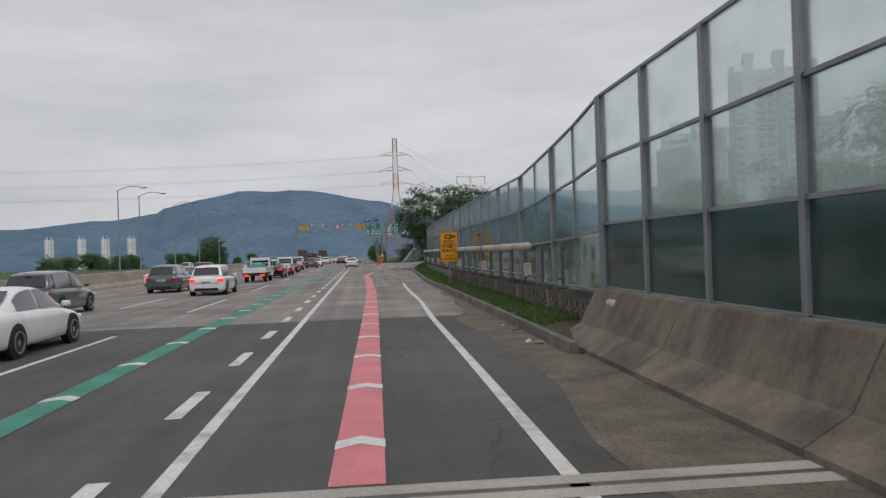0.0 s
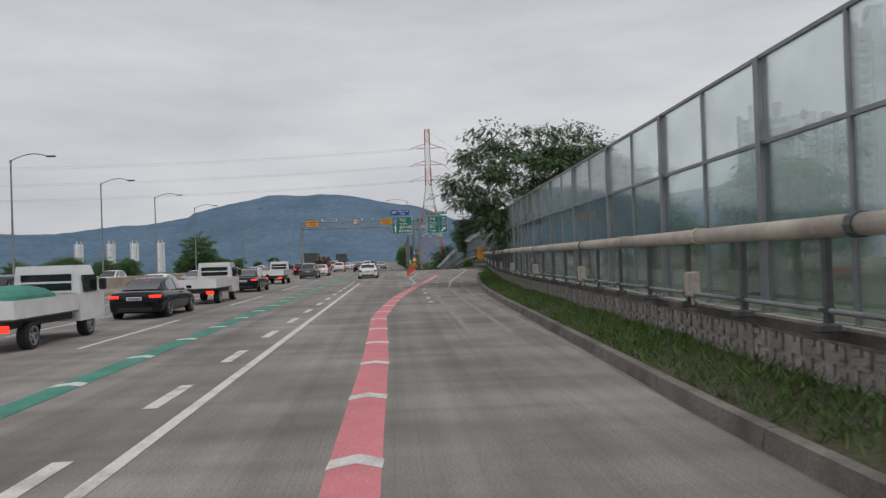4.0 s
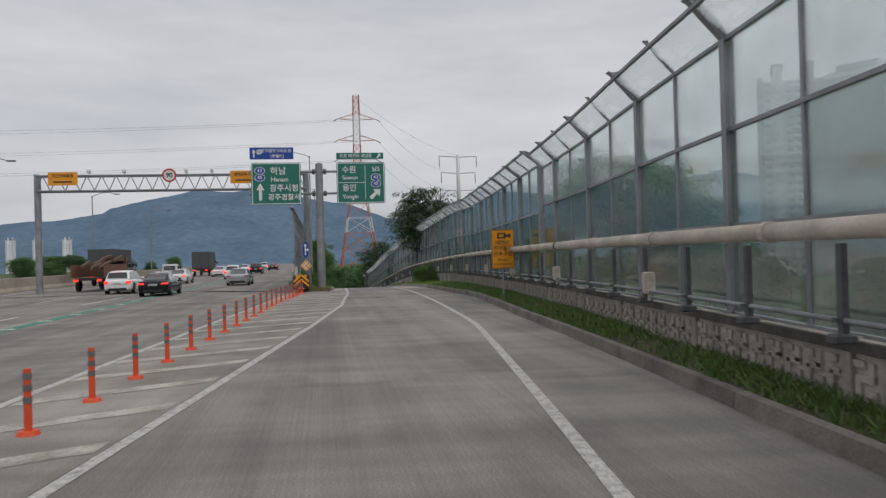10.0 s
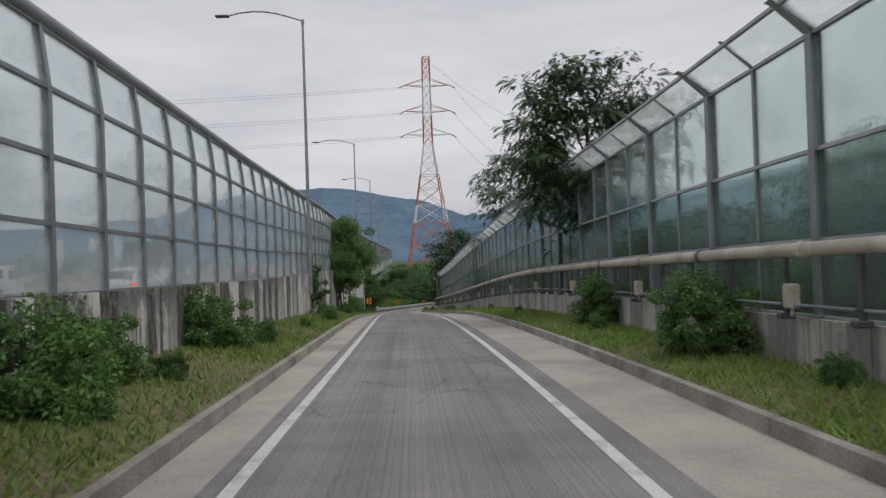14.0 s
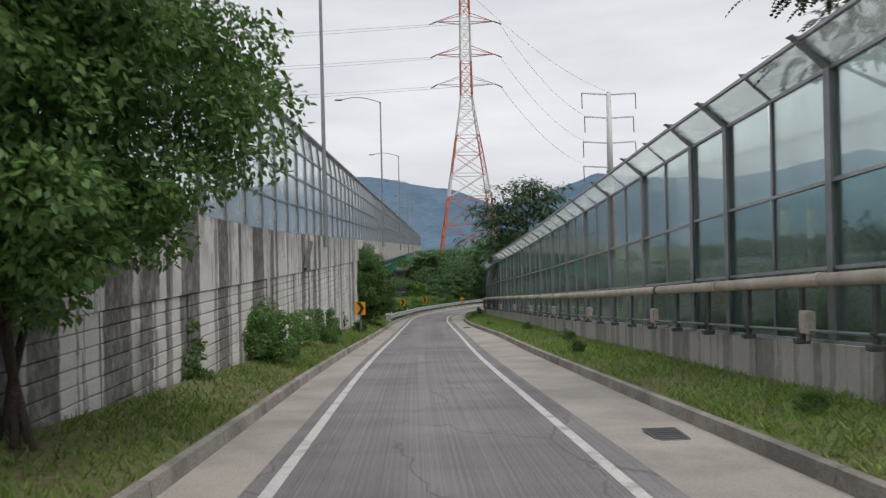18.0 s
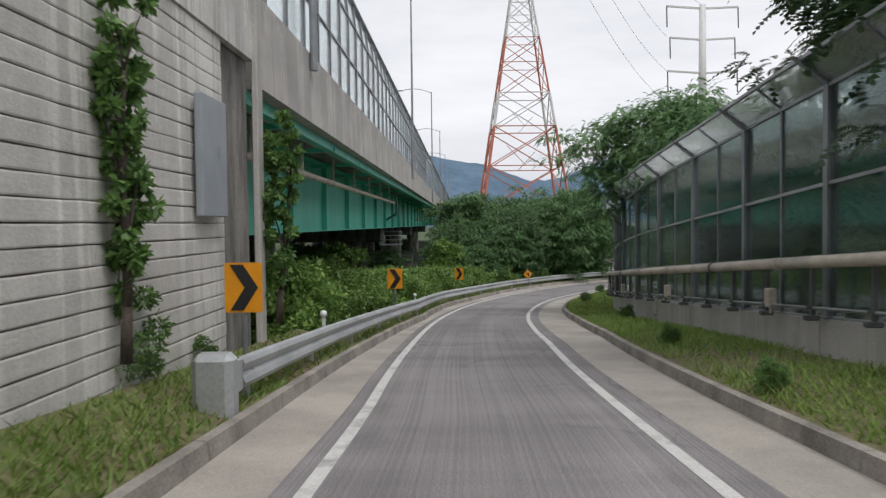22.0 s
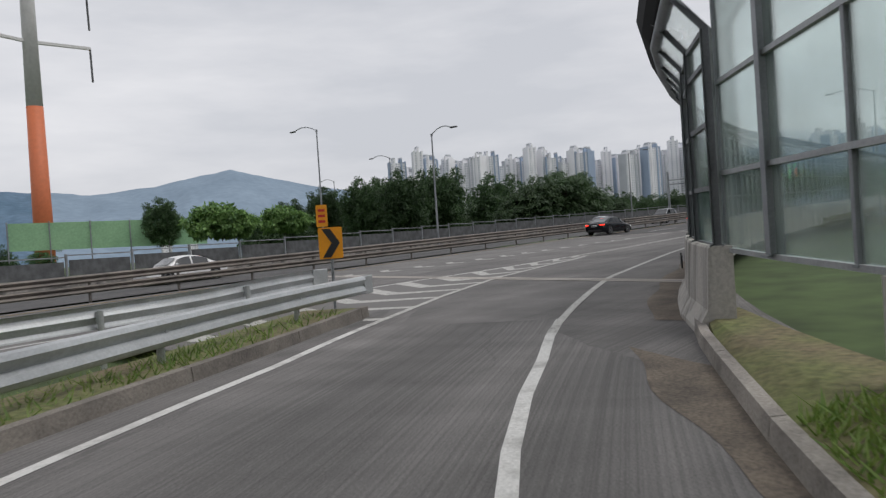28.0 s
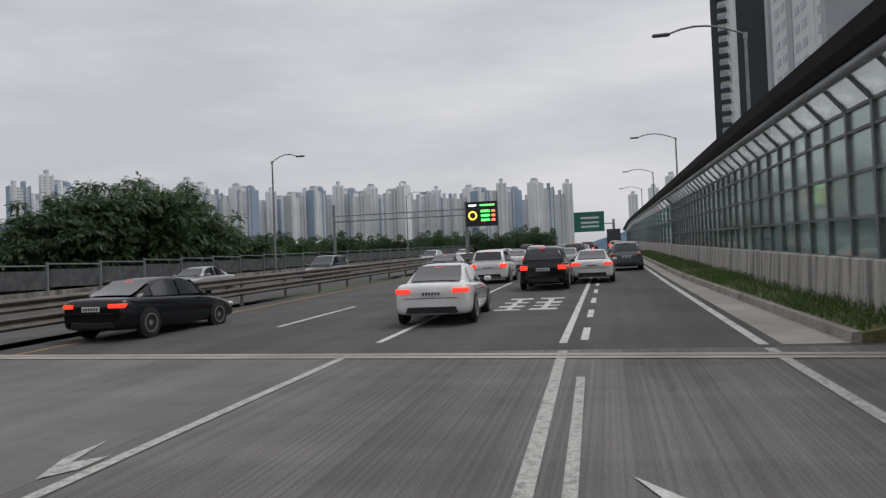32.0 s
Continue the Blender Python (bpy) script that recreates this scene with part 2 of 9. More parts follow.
def drip_mat(name, pale, dark, amount=1.0, z_top=1.2, z_low=-7.0, vary=0.0):
    """Weathered concrete: rain drips that run down from the coping, soot blotches along it, faint tide marks and grain."""
    m = bpy.data.materials.new(name)
    m.use_nodes = True
    n, l = m.node_tree.nodes, m.node_tree.links
    p = n["Principled BSDF"]
    p.inputs["Roughness"].default_value = 0.93
    pos = n.new("ShaderNodeNewGeometry").outputs["Position"]

    def noise_(scale, stretch, detail, rough=0.6, src_=None):
        mp_, q = n.new("ShaderNodeMapping"), n.new("ShaderNodeTexNoise")
        mp_.inputs["Scale"].default_value = stretch
        q.inputs["Scale"].default_value, q.inputs["Detail"].default_value, q.inputs["Roughness"].default_value = scale, detail, rough
        l.new(src_ or pos, mp_.inputs["Vector"])
        l.new(mp_.outputs["Vector"], q.inputs["Vector"])
        return q

    def remap(v, lo, hi, to0, to1):
        r = n.new("ShaderNodeMapRange")
        for k, x in zip(("From Min", "From Max", "To Min", "To Max"), (lo, hi, to0, to1)):
            r.inputs[k].default_value = x
        l.new(v, r.inputs["Value"])
        return r.outputs["Result"]

    def op(kind, u, v):
        q = n.new("ShaderNodeMath")
        q.operation = kind
        l.new(u, q.inputs[0])
        if isinstance(v, float):
            q.inputs[1].default_value = v
        else:
            l.new(v, q.inputs[1])
        return q.outputs[0]

    wob = noise_(1.6, (1, 1, 1), 3.0)
    ad = n.new("ShaderNodeVectorMath")
    ad.operation = "MULTIPLY_ADD"
    ad.inputs[1].default_value = (0.14, 0.14, 0.5)
    l.new(wob.outputs["Color"], ad.inputs[0])
    l.new(pos, ad.inputs[2])
    sep = n.new("ShaderNodeSeparateXYZ")
    l.new(pos, sep.inputs[0])
    z = sep.outputs["Z"]
    wide = remap(noise_(1.0, (0.85, 0.85, 0.022), 2.0, 0.5, ad.outputs[0]).outputs["Fac"], 0.503, 0.527, 0.0, 1.0)
    thin = remap(noise_(1.0, (2.1, 2.1, 0.05), 5.0, 0.7, ad.outputs[0]).outputs["Fac"], 0.535, 0.557, 0.0, 0.8)
    run = op("MULTIPLY", op("MAXIMUM", wide, thin), remap(z, z_low, z_top, 0.62, 1.0))
    run = op("MULTIPLY", run, remap(sep.outputs["Y"], 258.0, 268.0, 1.0, 0.4))   # the older stretch is worse stained
    soot = op("MULTIPLY", remap(noise_(1.0, (0.8, 0.8, 0.5), 6.0, 0.7).outputs["Fac"], 0.45, 0.53, 0.0, 0.85), remap(z, z_top - 2.0, z_top, 0.1, 1.0))
    grime = op("MAXIMUM", run, soot)
    grime = op("MULTIPLY", grime, amount)
    grime = op("MULTIPLY", grime, remap(noise_(6.0, (1, 1, 0.5), 6.0, 0.75).outputs["Fac"], 0.3, 0.55, 0.6, 1.0))
    mx = n.new("ShaderNodeMix")
    mx.data_type = "RGBA"
    mx.inputs[6].default_value, mx.inputs[7].default_value = (*pale, 1), (*dark, 1)
    l.new(grime, mx.inputs[0])
    grain = noise_(24.0, (1, 1, 1), 4.0)
    gain = op("MULTIPLY", remap(grain.outputs["Fac"], 0.3, 0.7, 0.88, 1.08), remap(noise_(0.5, (1, 1, 1.4), 5.0).outputs["Fac"], 0.3, 0.7, 0.82, 1.1))
    if vary:
        gain = op("MULTIPLY", gain, remap(n.new("ShaderNodeObjectInfo").outputs["Random"], 0.0, 1.0, 1 - vary, 1 + vary))
    vm = n.new("ShaderNodeVectorMath")
    vm.operation = "SCALE"
    l.new(mx.outputs[2], vm.inputs[0])
    l.new(gain, vm.inputs["Scale"])
    l.new(vm.outputs["Vector"], p.inputs["Base Color"])
    bp = n.new("ShaderNodeBump")
    bp.inputs["Strength"].default_value, bp.inputs["Distance"].default_value = 0.45, 0.02
    l.new(grain.outputs["Fac"], bp.inputs["Height"])
    l.new(bp.outputs["Normal"], p.inputs["Normal"])
    return m


ASPHALT = road_mat("asphalt_dark", (0.1, 0.097, 0.096), (0.072, 0.071, 0.071), streak=0.14, crack=0.3, patch=0.12)
ASPHALT_B = road_mat("asphalt_grey", (0.192, 0.184, 0.178), (0.148, 0.142, 0.138), streak=0.1, groove=0.05, crack=0.16, patch=0.12)
RAMP = road_mat("grooved_ramp_asphalt", (0.275, 0.256, 0.26), (0.215, 0.2, 0.204), streak=0.1, groove=0.13, crack=0.3, patch=0.12)
OLD_A = road_mat("old_brown_asphalt", (0.19, 0.18, 0.175), (0.125, 0.119, 0.116), streak=0.1, groove=0.17, crack=0.16, patch=0.14)
DIRT = mat("dirty_shoulder", (0.19, 0.155, 0.122), (0.1, 0.083, 0.067), scale=1.2, fine=25, rough=0.95, bump=0.5, mix=0.4)
RAIL_D = mat("dull_brown_guardrail", (0.2, 0.175, 0.155), (0.12, 0.108, 0.1), scale=0.8, fine=25, rough=0.6, metal=0.3, mix=0.15)
PAVE_C = road_mat("worn_concrete_road", (0.283, 0.261, 0.24), (0.193, 0.18, 0.167), streak=0.2, groove=0.06, crack=0.1, grit=0.3, patch=0.2)
GORE = road_mat("dusty_gore_concrete", (0.33, 0.305, 0.27), (0.24, 0.222, 0.2), streak=0.14, crack=0.15, grit=0.3, patch=0.22)
GUTTER = mat("gutter_concrete", (0.45, 0.41, 0.365), (0.31, 0.282, 0.255), scale=0.5, fine=35, rough=0.9, bump=0.3, mix=0.18)
KERB = mat("kerb_concrete", (0.4, 0.365, 0.325), (0.2, 0.182, 0.165), scale=0.9, fine=28, rough=0.92, bump=0.5, mix=0.25)
CONC = drip_mat("stained_concrete", (0.68, 0.655, 0.62), (0.06, 0.057, 0.052), 1.0)
CONC_L = drip_mat("pale_concrete", (0.52, 0.495, 0.465), (0.13, 0.122, 0.112), 0.75)
CONC_S = mat("streaked_grey_concrete", (0.46, 0.435, 0.4), (0.17, 0.16, 0.147), scale=1.1, fine=20, rough=0.93, bump=0.3, mix=0.16, stretch=(2.6, 2.6, 0.14), spread=(0.36, 0.56))
KEY_C = mat("weathered_key_concrete", (0.42, 0.385, 0.34), (0.2, 0.183, 0.165), scale=0.9, fine=20, rough=0.93, bump=0.35, mix=0.18, stretch=(1.8, 1.8, 0.3), spread=(0.34, 0.58))
KERB_D = mat("old_dark_kerb", (0.24, 0.215, 0.19), (0.11, 0.098, 0.09), scale=0.9, fine=28, rough=0.92, bump=0.5, mix=0.25)
EARTH = mat("bare_verge_earth", (0.075, 0.075, 0.035), (0.065, 0.052, 0.038), scale=0.6, fine=12, rough=0.95, bump=0.7, mix=0.4)
KEY_T = mat("blackened_coping", (0.17, 0.155, 0.14), (0.06, 0.055, 0.05), scale=0.7, fine=20, rough=0.93, bump=0.35, mix=0.2, spread=(0.4, 0.65))
KEY_D = mat("sooty_key_concrete", (0.22, 0.195, 0.165), (0.09, 0.08, 0.07), scale=0.9, fine=20, rough=0.93, bump=0.35, mix=0.2, stretch=(1.8, 1.8, 0.3), spread=(0.34, 0.58))
CONC_D = mat("dirty_concrete", (0.29, 0.27, 0.25), (0.09, 0.085, 0.08), scale=0.9, fine=20, rough=0.93, bump=0.35, mix=0.18, stretch=(1.8, 1.8, 0.4), spread=(0.38, 0.6))
JERSEY = mat("brown_stained_concrete", (0.215, 0.178, 0.142), (0.1, 0.083, 0.067), scale=0.9, fine=20, rough=0.93, bump=0.3, mix=0.18, stretch=(1.4, 1.4, 0.3), spread=(0.34, 0.6))
BARRIER = mat("median_concrete", (0.42, 0.36, 0.29), (0.28, 0.24, 0.2), scale=0.5, fine=14, rough=0.92, bump=0.2, mix=0.15)
STEEL = mat("galvanised_steel", (0.33, 0.345, 0.36), (0.22, 0.23, 0.245), scale=1.2, fine=30, rough=0.55, metal=0.5, mix=0.12)
STEEL_D = mat("dark_painted_steel", (0.14, 0.145, 0.15), (0.08, 0.082, 0.085), scale=2.0, fine=30, rough=0.6, metal=0.3, mix=0.15)
RAIL_M = mat("zinc_guardrail", (0.52, 0.54, 0.55), (0.38, 0.395, 0.405), scale=0.8, fine=25, rough=0.45, metal=0.4, mix=0.12)
PIPE_M = mat("cream_insulated_pipe", (0.6, 0.53, 0.45), (0.38, 0.33, 0.28), scale=1.2, fine=20, rough=0.65, mix=0.12)
PANE = glass("noise_barrier_pane", (0.86, 0.90, 0.885), clear=0.97, haze=(0.42, 0.46, 0.455))
PANE_M = glass("lightly_frosted_pane", (0.95, 0.97, 0.965), clear=0.86, haze=(0.66, 0.69, 0.69))
PANE_J = glass("smoked_green_pane", (0.5, 0.6, 0.58), clear=0.96, haze=(0.2, 0.25, 0.24), gloss=0.9)
PANE_L = glass("frosted_barrier_pane", (0.96, 0.98, 0.98), clear=0.78, haze=(0.92, 0.95, 0.97))
PANE_G = glass("green_tinted_pane", (0.72, 0.81, 0.785), clear=0.95, haze=(0.32, 0.39, 0.37))
WHITE = mat("road_paint_white", (0.62, 0.61, 0.59), (0.36, 0.35, 0.335), scale=1.8, fine=30, rough=0.75, mix=0.2, spread=(0.3, 0.5))
CREAM = mat("dusty_cream_paint", (0.47, 0.44, 0.385), (0.27, 0.25, 0.215), scale=2.2, fine=24, rough=0.85, mix=0.3, spread=(0.36, 0.6))
WHITE_W = mat("worn_paint", (0.5, 0.49, 0.465), (0.24, 0.232, 0.222), scale=9.0, fine=40, rough=0.8, mix=0.35, spread=(0.3, 0.55))
RED_P = mat("pink_lane_paint", (0.65, 0.215, 0.235), (0.52, 0.165, 0.185), scale=1.0, fine=30, rough=0.75, mix=0.15)
GREEN_P = mat("green_lane_paint", (0.055, 0.26, 0.19), (0.035, 0.17, 0.125), scale=1.2, fine=30, rough=0.75, mix=0.2)
GRASS_G = mat("verge_earth", (0.135, 0.16, 0.05), (0.165, 0.125, 0.078), scale=0.5, fine=9, rough=0.95, bump=0.7, mix=0.4)
FIELD = mat("green_fields", (0.065, 0.1, 0.03), (0.045, 0.07, 0.024), scale=0.02, fine=0.7, rough=0.95, mix=0.4)
GIRDER = mat("green_girder_paint", (0.1, 0.55, 0.42), (0.075, 0.44, 0.33), scale=0.6, fine=12, rough=0.5, mix=0.1, stretch=(1, 1, 0.3))



# ---- plan: three road lines ----
# ramp: heading (degrees to the left of +y) and height, by metres along it
HEADING = [(-60, 5.14), (0, 4.84), (30, 5.75), (50, 3.51), (70, 4.03), (90, 0.36), (110, 0.48), (130, 2.05), (150, 3.01), (170, 5.17), (190, 6.1), (210, 7.04), (230, 7.88), (250, 6.19),
           (265, 6.75), (280, 5.99), (290, 2.78), (300, -0.34), (310, -6.78), (320, -12.88), (330, -22.66), (340, -36.97), (350, -45.0), (360, -53.32), (370, -63.12), (380, -67.08), (400, -72.0)]
LEVEL = [(-60, 0), (100, 0), (130, 0.18), (150, 0.07), (170, -0.23), (190, -0.89), (210, -1.8), (230, -3.26), (250, -4.75), (270, -6.16), (290, -7.53), (310, -8.85), (330, -9.81), (350, -10.08), (370, -9.6), (400, -8.9)]
ST = np.arange(-60.0, 400.5, 0.5)
hk, hv = zip(*HEADING)
HD = np.interp(ST, hk, hv)
HD = np.convolve(np.r_[[HD[0]] * 8, HD, [HD[-1]] * 8], np.ones(17) / 17, "valid")
RX = 5.274 + np.r_[0, np.cumsum(-np.sin(np.radians(HD[:-1])) * 0.5)]
RY = -59.767 + np.r_[0, np.cumsum(np.cos(np.radians(HD[:-1])) * 0.5)]
zk, zv = zip(*LEVEL)
RZ = np.interp(ST, zk, zv)
RZ = np.convolve(np.r_[[RZ[0]] * 20, RZ, RZ[-1] + 0.018 * np.arange(1, 21)], np.ones(41) / 41, "valid")


def FR(s):
    """The ramp: place on its centre line and heading at s metres."""
    return Vector((float(np.interp(s, ST, RX)), float(np.interp(s, ST, RY)), float(np.interp(s, ST, RZ)))), float(np.interp(s, ST, HD))


def F1(s):
    """The expressway, straight and level."""
    a = radians(6.3)
    return Vector((-math.sin(a) * s, math.cos(a) * s, 0.0)), 6.3


def F2(s):
    """The second road, which the ramp joins; it climbs slightly."""
    a = radians(-79.55)
    return Vector((27.70 - math.sin(a) * s, 364.28 + math.cos(a) * s, -9.077 + 0.027 * min(s, 150))), -79.55


def at(F, s, d=0.0, z=0.0):
    """The place d metres to the right of a line, z above its surface."""
    o, h = F(s)
    h = radians(h)
    return o + Vector((math.cos(h) * d, math.sin(h) * d, z))


def stand(F, s, d=0.0, z=0.0, turn=0.0):
    """A pose on a road line: x to the right, y along it."""
    return Matrix.Translation(at(F, s, d, z)) @ Matrix.Rotation(radians(F(s)[1] + turn), 4, "Z")


def knots(table):
    k, v = zip(*table)
    return lambda s: float(np.interp(s, k, v))


# ---- mesh helpers ----
def finish(name, verts, faces, material, parent=None, label="", smooth=False):
    me = bpy.data.meshes.new(name)
    me.from_pydata([tuple(v) for v in verts], [], faces)
    me.materials.append(material)
    if smooth:
        me.polygons.foreach_set("use_smooth", [True] * len(me.polygons))
    me.update()
    ob = new(name, me)
    if parent is not None:
        ob.parent = parent
    if label:
        tagged(ob, label)
    return ob


def part(name, bm, material, parent=None, label="", smooth=False):
    me = bpy.data.meshes.new(name)
    bm.to_mesh(me)
    bm.free()
    for m in material if isinstance(material, (list, tuple)) else [material]:
        me.materials.append(m)
    if smooth:
        me.polygons.foreach_set("use_smooth", [True] * len(me.polygons))
    ob = new(name, me)
    if parent is not None:
        ob.parent = parent
    if label:
        tagged(ob, label)
    return ob


def like(ob, m, parent=None):
    """One more piece on the same mesh, at the pose m under its parent."""
    o = ob.copy()
    scene.collection.objects.link(o)
    o.parent = parent if parent is not None else ob.parent
    o.matrix_parent_inverse = Matrix()
    o.matrix_basis = m
    return o


def box(bm, x, y, z, sx, sy, sz, m=None, bevel=0.0):
    """A box by its centre and size, with chamfered edges if asked."""
    made = bmesh.ops.create_cube(bm, size=1.0)["verts"]
    bmesh.ops.scale(bm, vec=(sx, sy, sz), verts=made)
    bmesh.ops.translate(bm, vec=(x, y, z), verts=made)
    if bevel:
        edges = list({e for v in made for e in v.link_edges})
        made = list({v for f in bmesh.ops.bevel(bm, geom=edges, offset=bevel, segments=1, affect="EDGES")["faces"] for v in f.verts} | {v for v in made if v.is_valid})
    if m is not None:
        bmesh.ops.transform(bm, matrix=m, verts=[v for v in made if v.is_valid])
    return made


def tube(bm, a, b, r, r2=None, n=8, caps=True):
    """A round bar from a to b."""
    a, b = Vector(a), Vector(b)
    way = b - a
    turn = way.to_track_quat("Z", "Y").to_matrix().to_4x4()
    bmesh.ops.create_cone(bm, cap_ends=caps, segments=n, radius1=r, radius2=r if r2 is None else r2, depth=way.length, matrix=Matrix.Translation((a + b) / 2) @ turn)


def beam(bm, a, b, w):
    """A square bar from a to b."""
    a, b = Vector(a), Vector(b)
    way = b - a
    box(bm, 0, 0, 0, w, w, way.length, Matrix.Translation((a + b) / 2) @ way.to_track_quat("Z", "Y").to_matrix().to_4x4())


def sweep(name, F, profile, s0, s1, step, material, parent=None, label="", closed=True, smooth=False):
    """A profile of (d, z), each a number or a function of s, drawn along a road line."""
    n = max(2, int(round((s1 - s0) / step)) + 1)
    verts, faces, k = [], [], len(profile)
    for s in np.linspace(s0, s1, n):
        for d, z in profile:
            verts.append(at(F, s, d(s) if callable(d) else d, z(s) if callable(z) else z))
    for i in range(n - 1):
        for j in range(k if closed else k - 1):
            a, b = i * k + j, i * k + (j + 1) % k
            faces.append((a, b, b + k, a + k))
    if closed:
        faces += [tuple(range(k - 1, -1, -1)), tuple(range((n - 1) * k, n * k))]
    ob = finish(name, verts, faces, material, parent, label, smooth)
    bm = bmesh.new()
    bm.from_mesh(ob.data)
    bmesh.ops.recalc_face_normals(bm, faces=bm.faces)
    bm.to_mesh(ob.data)
    bm.free()
    return ob


def stripe(name, F, d0, d1, s0, s1, material, lift=0.006, step=2.0, parent=None, label=""):
    """Paint on a road between two offsets."""
    f0 = d0 if callable(d0) else (lambda s: d0)
    f1 = d1 if callable(d1) else (lambda s: d1)
    n = max(2, int(math.ceil((s1 - s0) / step)) + 1)
    verts, faces = [], []
    for s in np.linspace(s0, s1, n):
        verts += [at(F, s, f0(s), lift), at(F, s, f1(s), lift)]
    faces = [(2 * i, 2 * i + 1, 2 * i + 3, 2 * i + 2) for i in range(n - 1)]
    return finish(name, verts, faces, material, parent, label)


def thing(name, m, label, category, group="", kind=""):
    ob = new(name)
    ob.matrix_world = m
    ob.empty_display_size = 0.2
    return tagged(ob, label, category, group, kind)


def structure(ob, label, category):
    return tagged(ob, label, category, kind="structure")


# ---- offsets of the ramp's edges, by metres along it ----
d_left = knots([(-60, -1.95), (30, -2.1), (88, -1.6), (96.7, -1.67), (100, -1.95), (104, -2.45), (109.5, -3.06), (113, -3.09), (120, -3.1), (128, -2.65), (137, -2.12), (147, -1.7), (154, -1.75), (160, -1.68), (170, -1.75), (235, -1.55), (262, -1.42), (280, -1.27), (290, -1.6), (305, -2.3), (315, -2.9), (325, -3.45), (337, -4.0), (347, -4.5), (353, -3.75), (356.5, -3.3), (358, -3.23), (360, -3.09), (365.5, -2.92), (370, -2.83), (380, -2.9)])
d_right = knots([(-60, 1.4), (21, 1.5), (30, 1.7), (48, 1.55), (88, 1.05), (96.5, 0.92), (100, 0.95), (109, 1.25), (114, 1.4), (127, 2.0), (136, 2.45), (152, 2.3), (170, 2.1), (235, 2.3), (262, 2.3), (276, 2.28), (290, 2.08), (299, 1.6), (310, 1.1), (318, 0.7), (327, 0.45), (335, 0.3), (345, -0.1), (353, 0.25), (356.2, 0.54), (358.75, 0.61), (361.75, 0.81), (364, 0.95), (368, 1.1), (379, 1.7)])
d_kerb = knots([(14, 3.3), (35, 3.35), (50, 2.95), (90, 2.9), (109, 2.95), (114, 3.3), (119, 3.95), (138, 4.05), (150, 4.5), (160, 4.0), (235, 4.3), (254, 4.3), (272, 3.72), (280, 3.68), (292, 3.7), (299, 3.35), (305, 2.9), (312, 2.45), (322, 2.2), (333, 1.85), (341, 1.5), (348, 1.7), (354, 2.4), (357.5, 2.68), (358.75, 2.88), (360, 3.0)])
d_kerbl = knots([(169, -2.7), (199, -2.8), (235, -2.75), (270, -2.5), (290, -2.5), (300, -2.6), (310, -3.5), (318, -3.9), (330, -5.0), (337, -5.5), (347, -5.4), (353, -4.45), (356.75, -3.94), (358.5, -3.77), (360.75, -3.67), (363.25, -3.63)])
d_fence = knots([(-60, 4.7), (33, 4.6), (73, 4.6), (117, 4.6), (140, 5.5), (166, 6.3), (204, 6.9), (240, 7.2), (270, 7.2), (290, 6.6), (306, 5.6), (323, 4.7), (341, 4.2), (352, 3.45), (357.5, 3.2), (360, 3.15), (372, 3.2)])
d_wall1 = knots([(160, 4.1), (245, 4.6), (330, 5.0), (420, 5.4), (560, 5.9)])   # retaining wall and bridge edge, on the expressway's line
z_wall1 = knots([(160, 1.55), (170, 1.5), (195, 1.05), (218, 0.95), (240, 0.4), (420, 0.4)])



# ---- ground: one sheet to the horizon ----
def build_ground():
    def axis(lo, hi, step, far):
        mid = list(np.arange(lo, hi + 0.1, step))
        out = [step * 1.6 ** k for k in range(1, 14)]
        return [lo - v for v in reversed(np.cumsum(out)) if v < far] + mid + [hi + v for v in np.cumsum(out) if v < far]

    xs, ys = axis(-150, 260, 5, 4300), axis(-90, 520, 5, 4300)
    gx, gy = np.meshgrid(xs, ys)
    k = slice(None, None, 4)
    dist = (gx[..., None] - RX[k]) ** 2 + (gy[..., None] - RY[k]) ** 2
    near = dist.argmin(-1)
    gz = RZ[k][near] - 0.45
    a = radians(6.3)
    s1, d1 = -math.sin(a) * gx + math.cos(a) * gy, math.cos(a) * gx + math.sin(a) * gy
    gz = np.where((d1 < -0.5) & (s1 < 279), -0.45, gz)
    gz = np.where((s1 >= 279) & (d1 < 2), np.minimum(gz, -10.6), gz)
    far = np.hypot(gx, gy - 250) > 420
    gz = np.where(far, np.minimum(gz, -10.8), gz)
    side = gx * 0 + np.sin(gx * 0.05) * np.cos(gy * 0.06) * 0.12
    verts = np.stack([gx, gy, gz + side], -1).reshape(-1, 3)
    w = len(xs)
    faces = [(j * w + i, j * w + i + 1, (j + 1) * w + i + 1, (j + 1) * w + i) for j in range(len(ys) - 1) for i in range(w - 1)]
    structure(finish("ground", verts, faces, FIELD, smooth=True), "grassy ground running out to the hills", "ground")


build_ground()


# ---- roads ----
def rows_mesh(name, columns, stations, material, label, category):
    """A sheet through columns, each a function of the station that gives a place."""
    verts, faces, lane, k = [], [], [], len(columns)
    for s in stations:
        row = [c(s) for c in columns]
        verts += row
        for p in row:
            lane += [(p - row[0]).length, s, 0.0]
    for i in range(len(stations) - 1):
        faces += [(i * k + j, i * k + j + 1, (i + 1) * k + j + 1, (i + 1) * k + j) for j in range(k - 1)]
    ob = finish(name, verts, faces, material)
    ob.data.attributes.new("lane", "FLOAT_VECTOR", "POINT").data.foreach_set("vector", lane)
    return structure(ob, label, category)


d_f2_ = knots([(-33, 14.2), (-29, 12.0), (-22.4, 9.25), (-14, 7.3), (-6.7, 6.1), (-0.6, 5.3), (8, 5.2), (20, 5.05), (200, 4.6)])
gore_l = lambda s: d_left(s) - 0.1 if s < 112 else max(-5.4, d_left(s) - 0.2 - (s - 112) * 0.22)


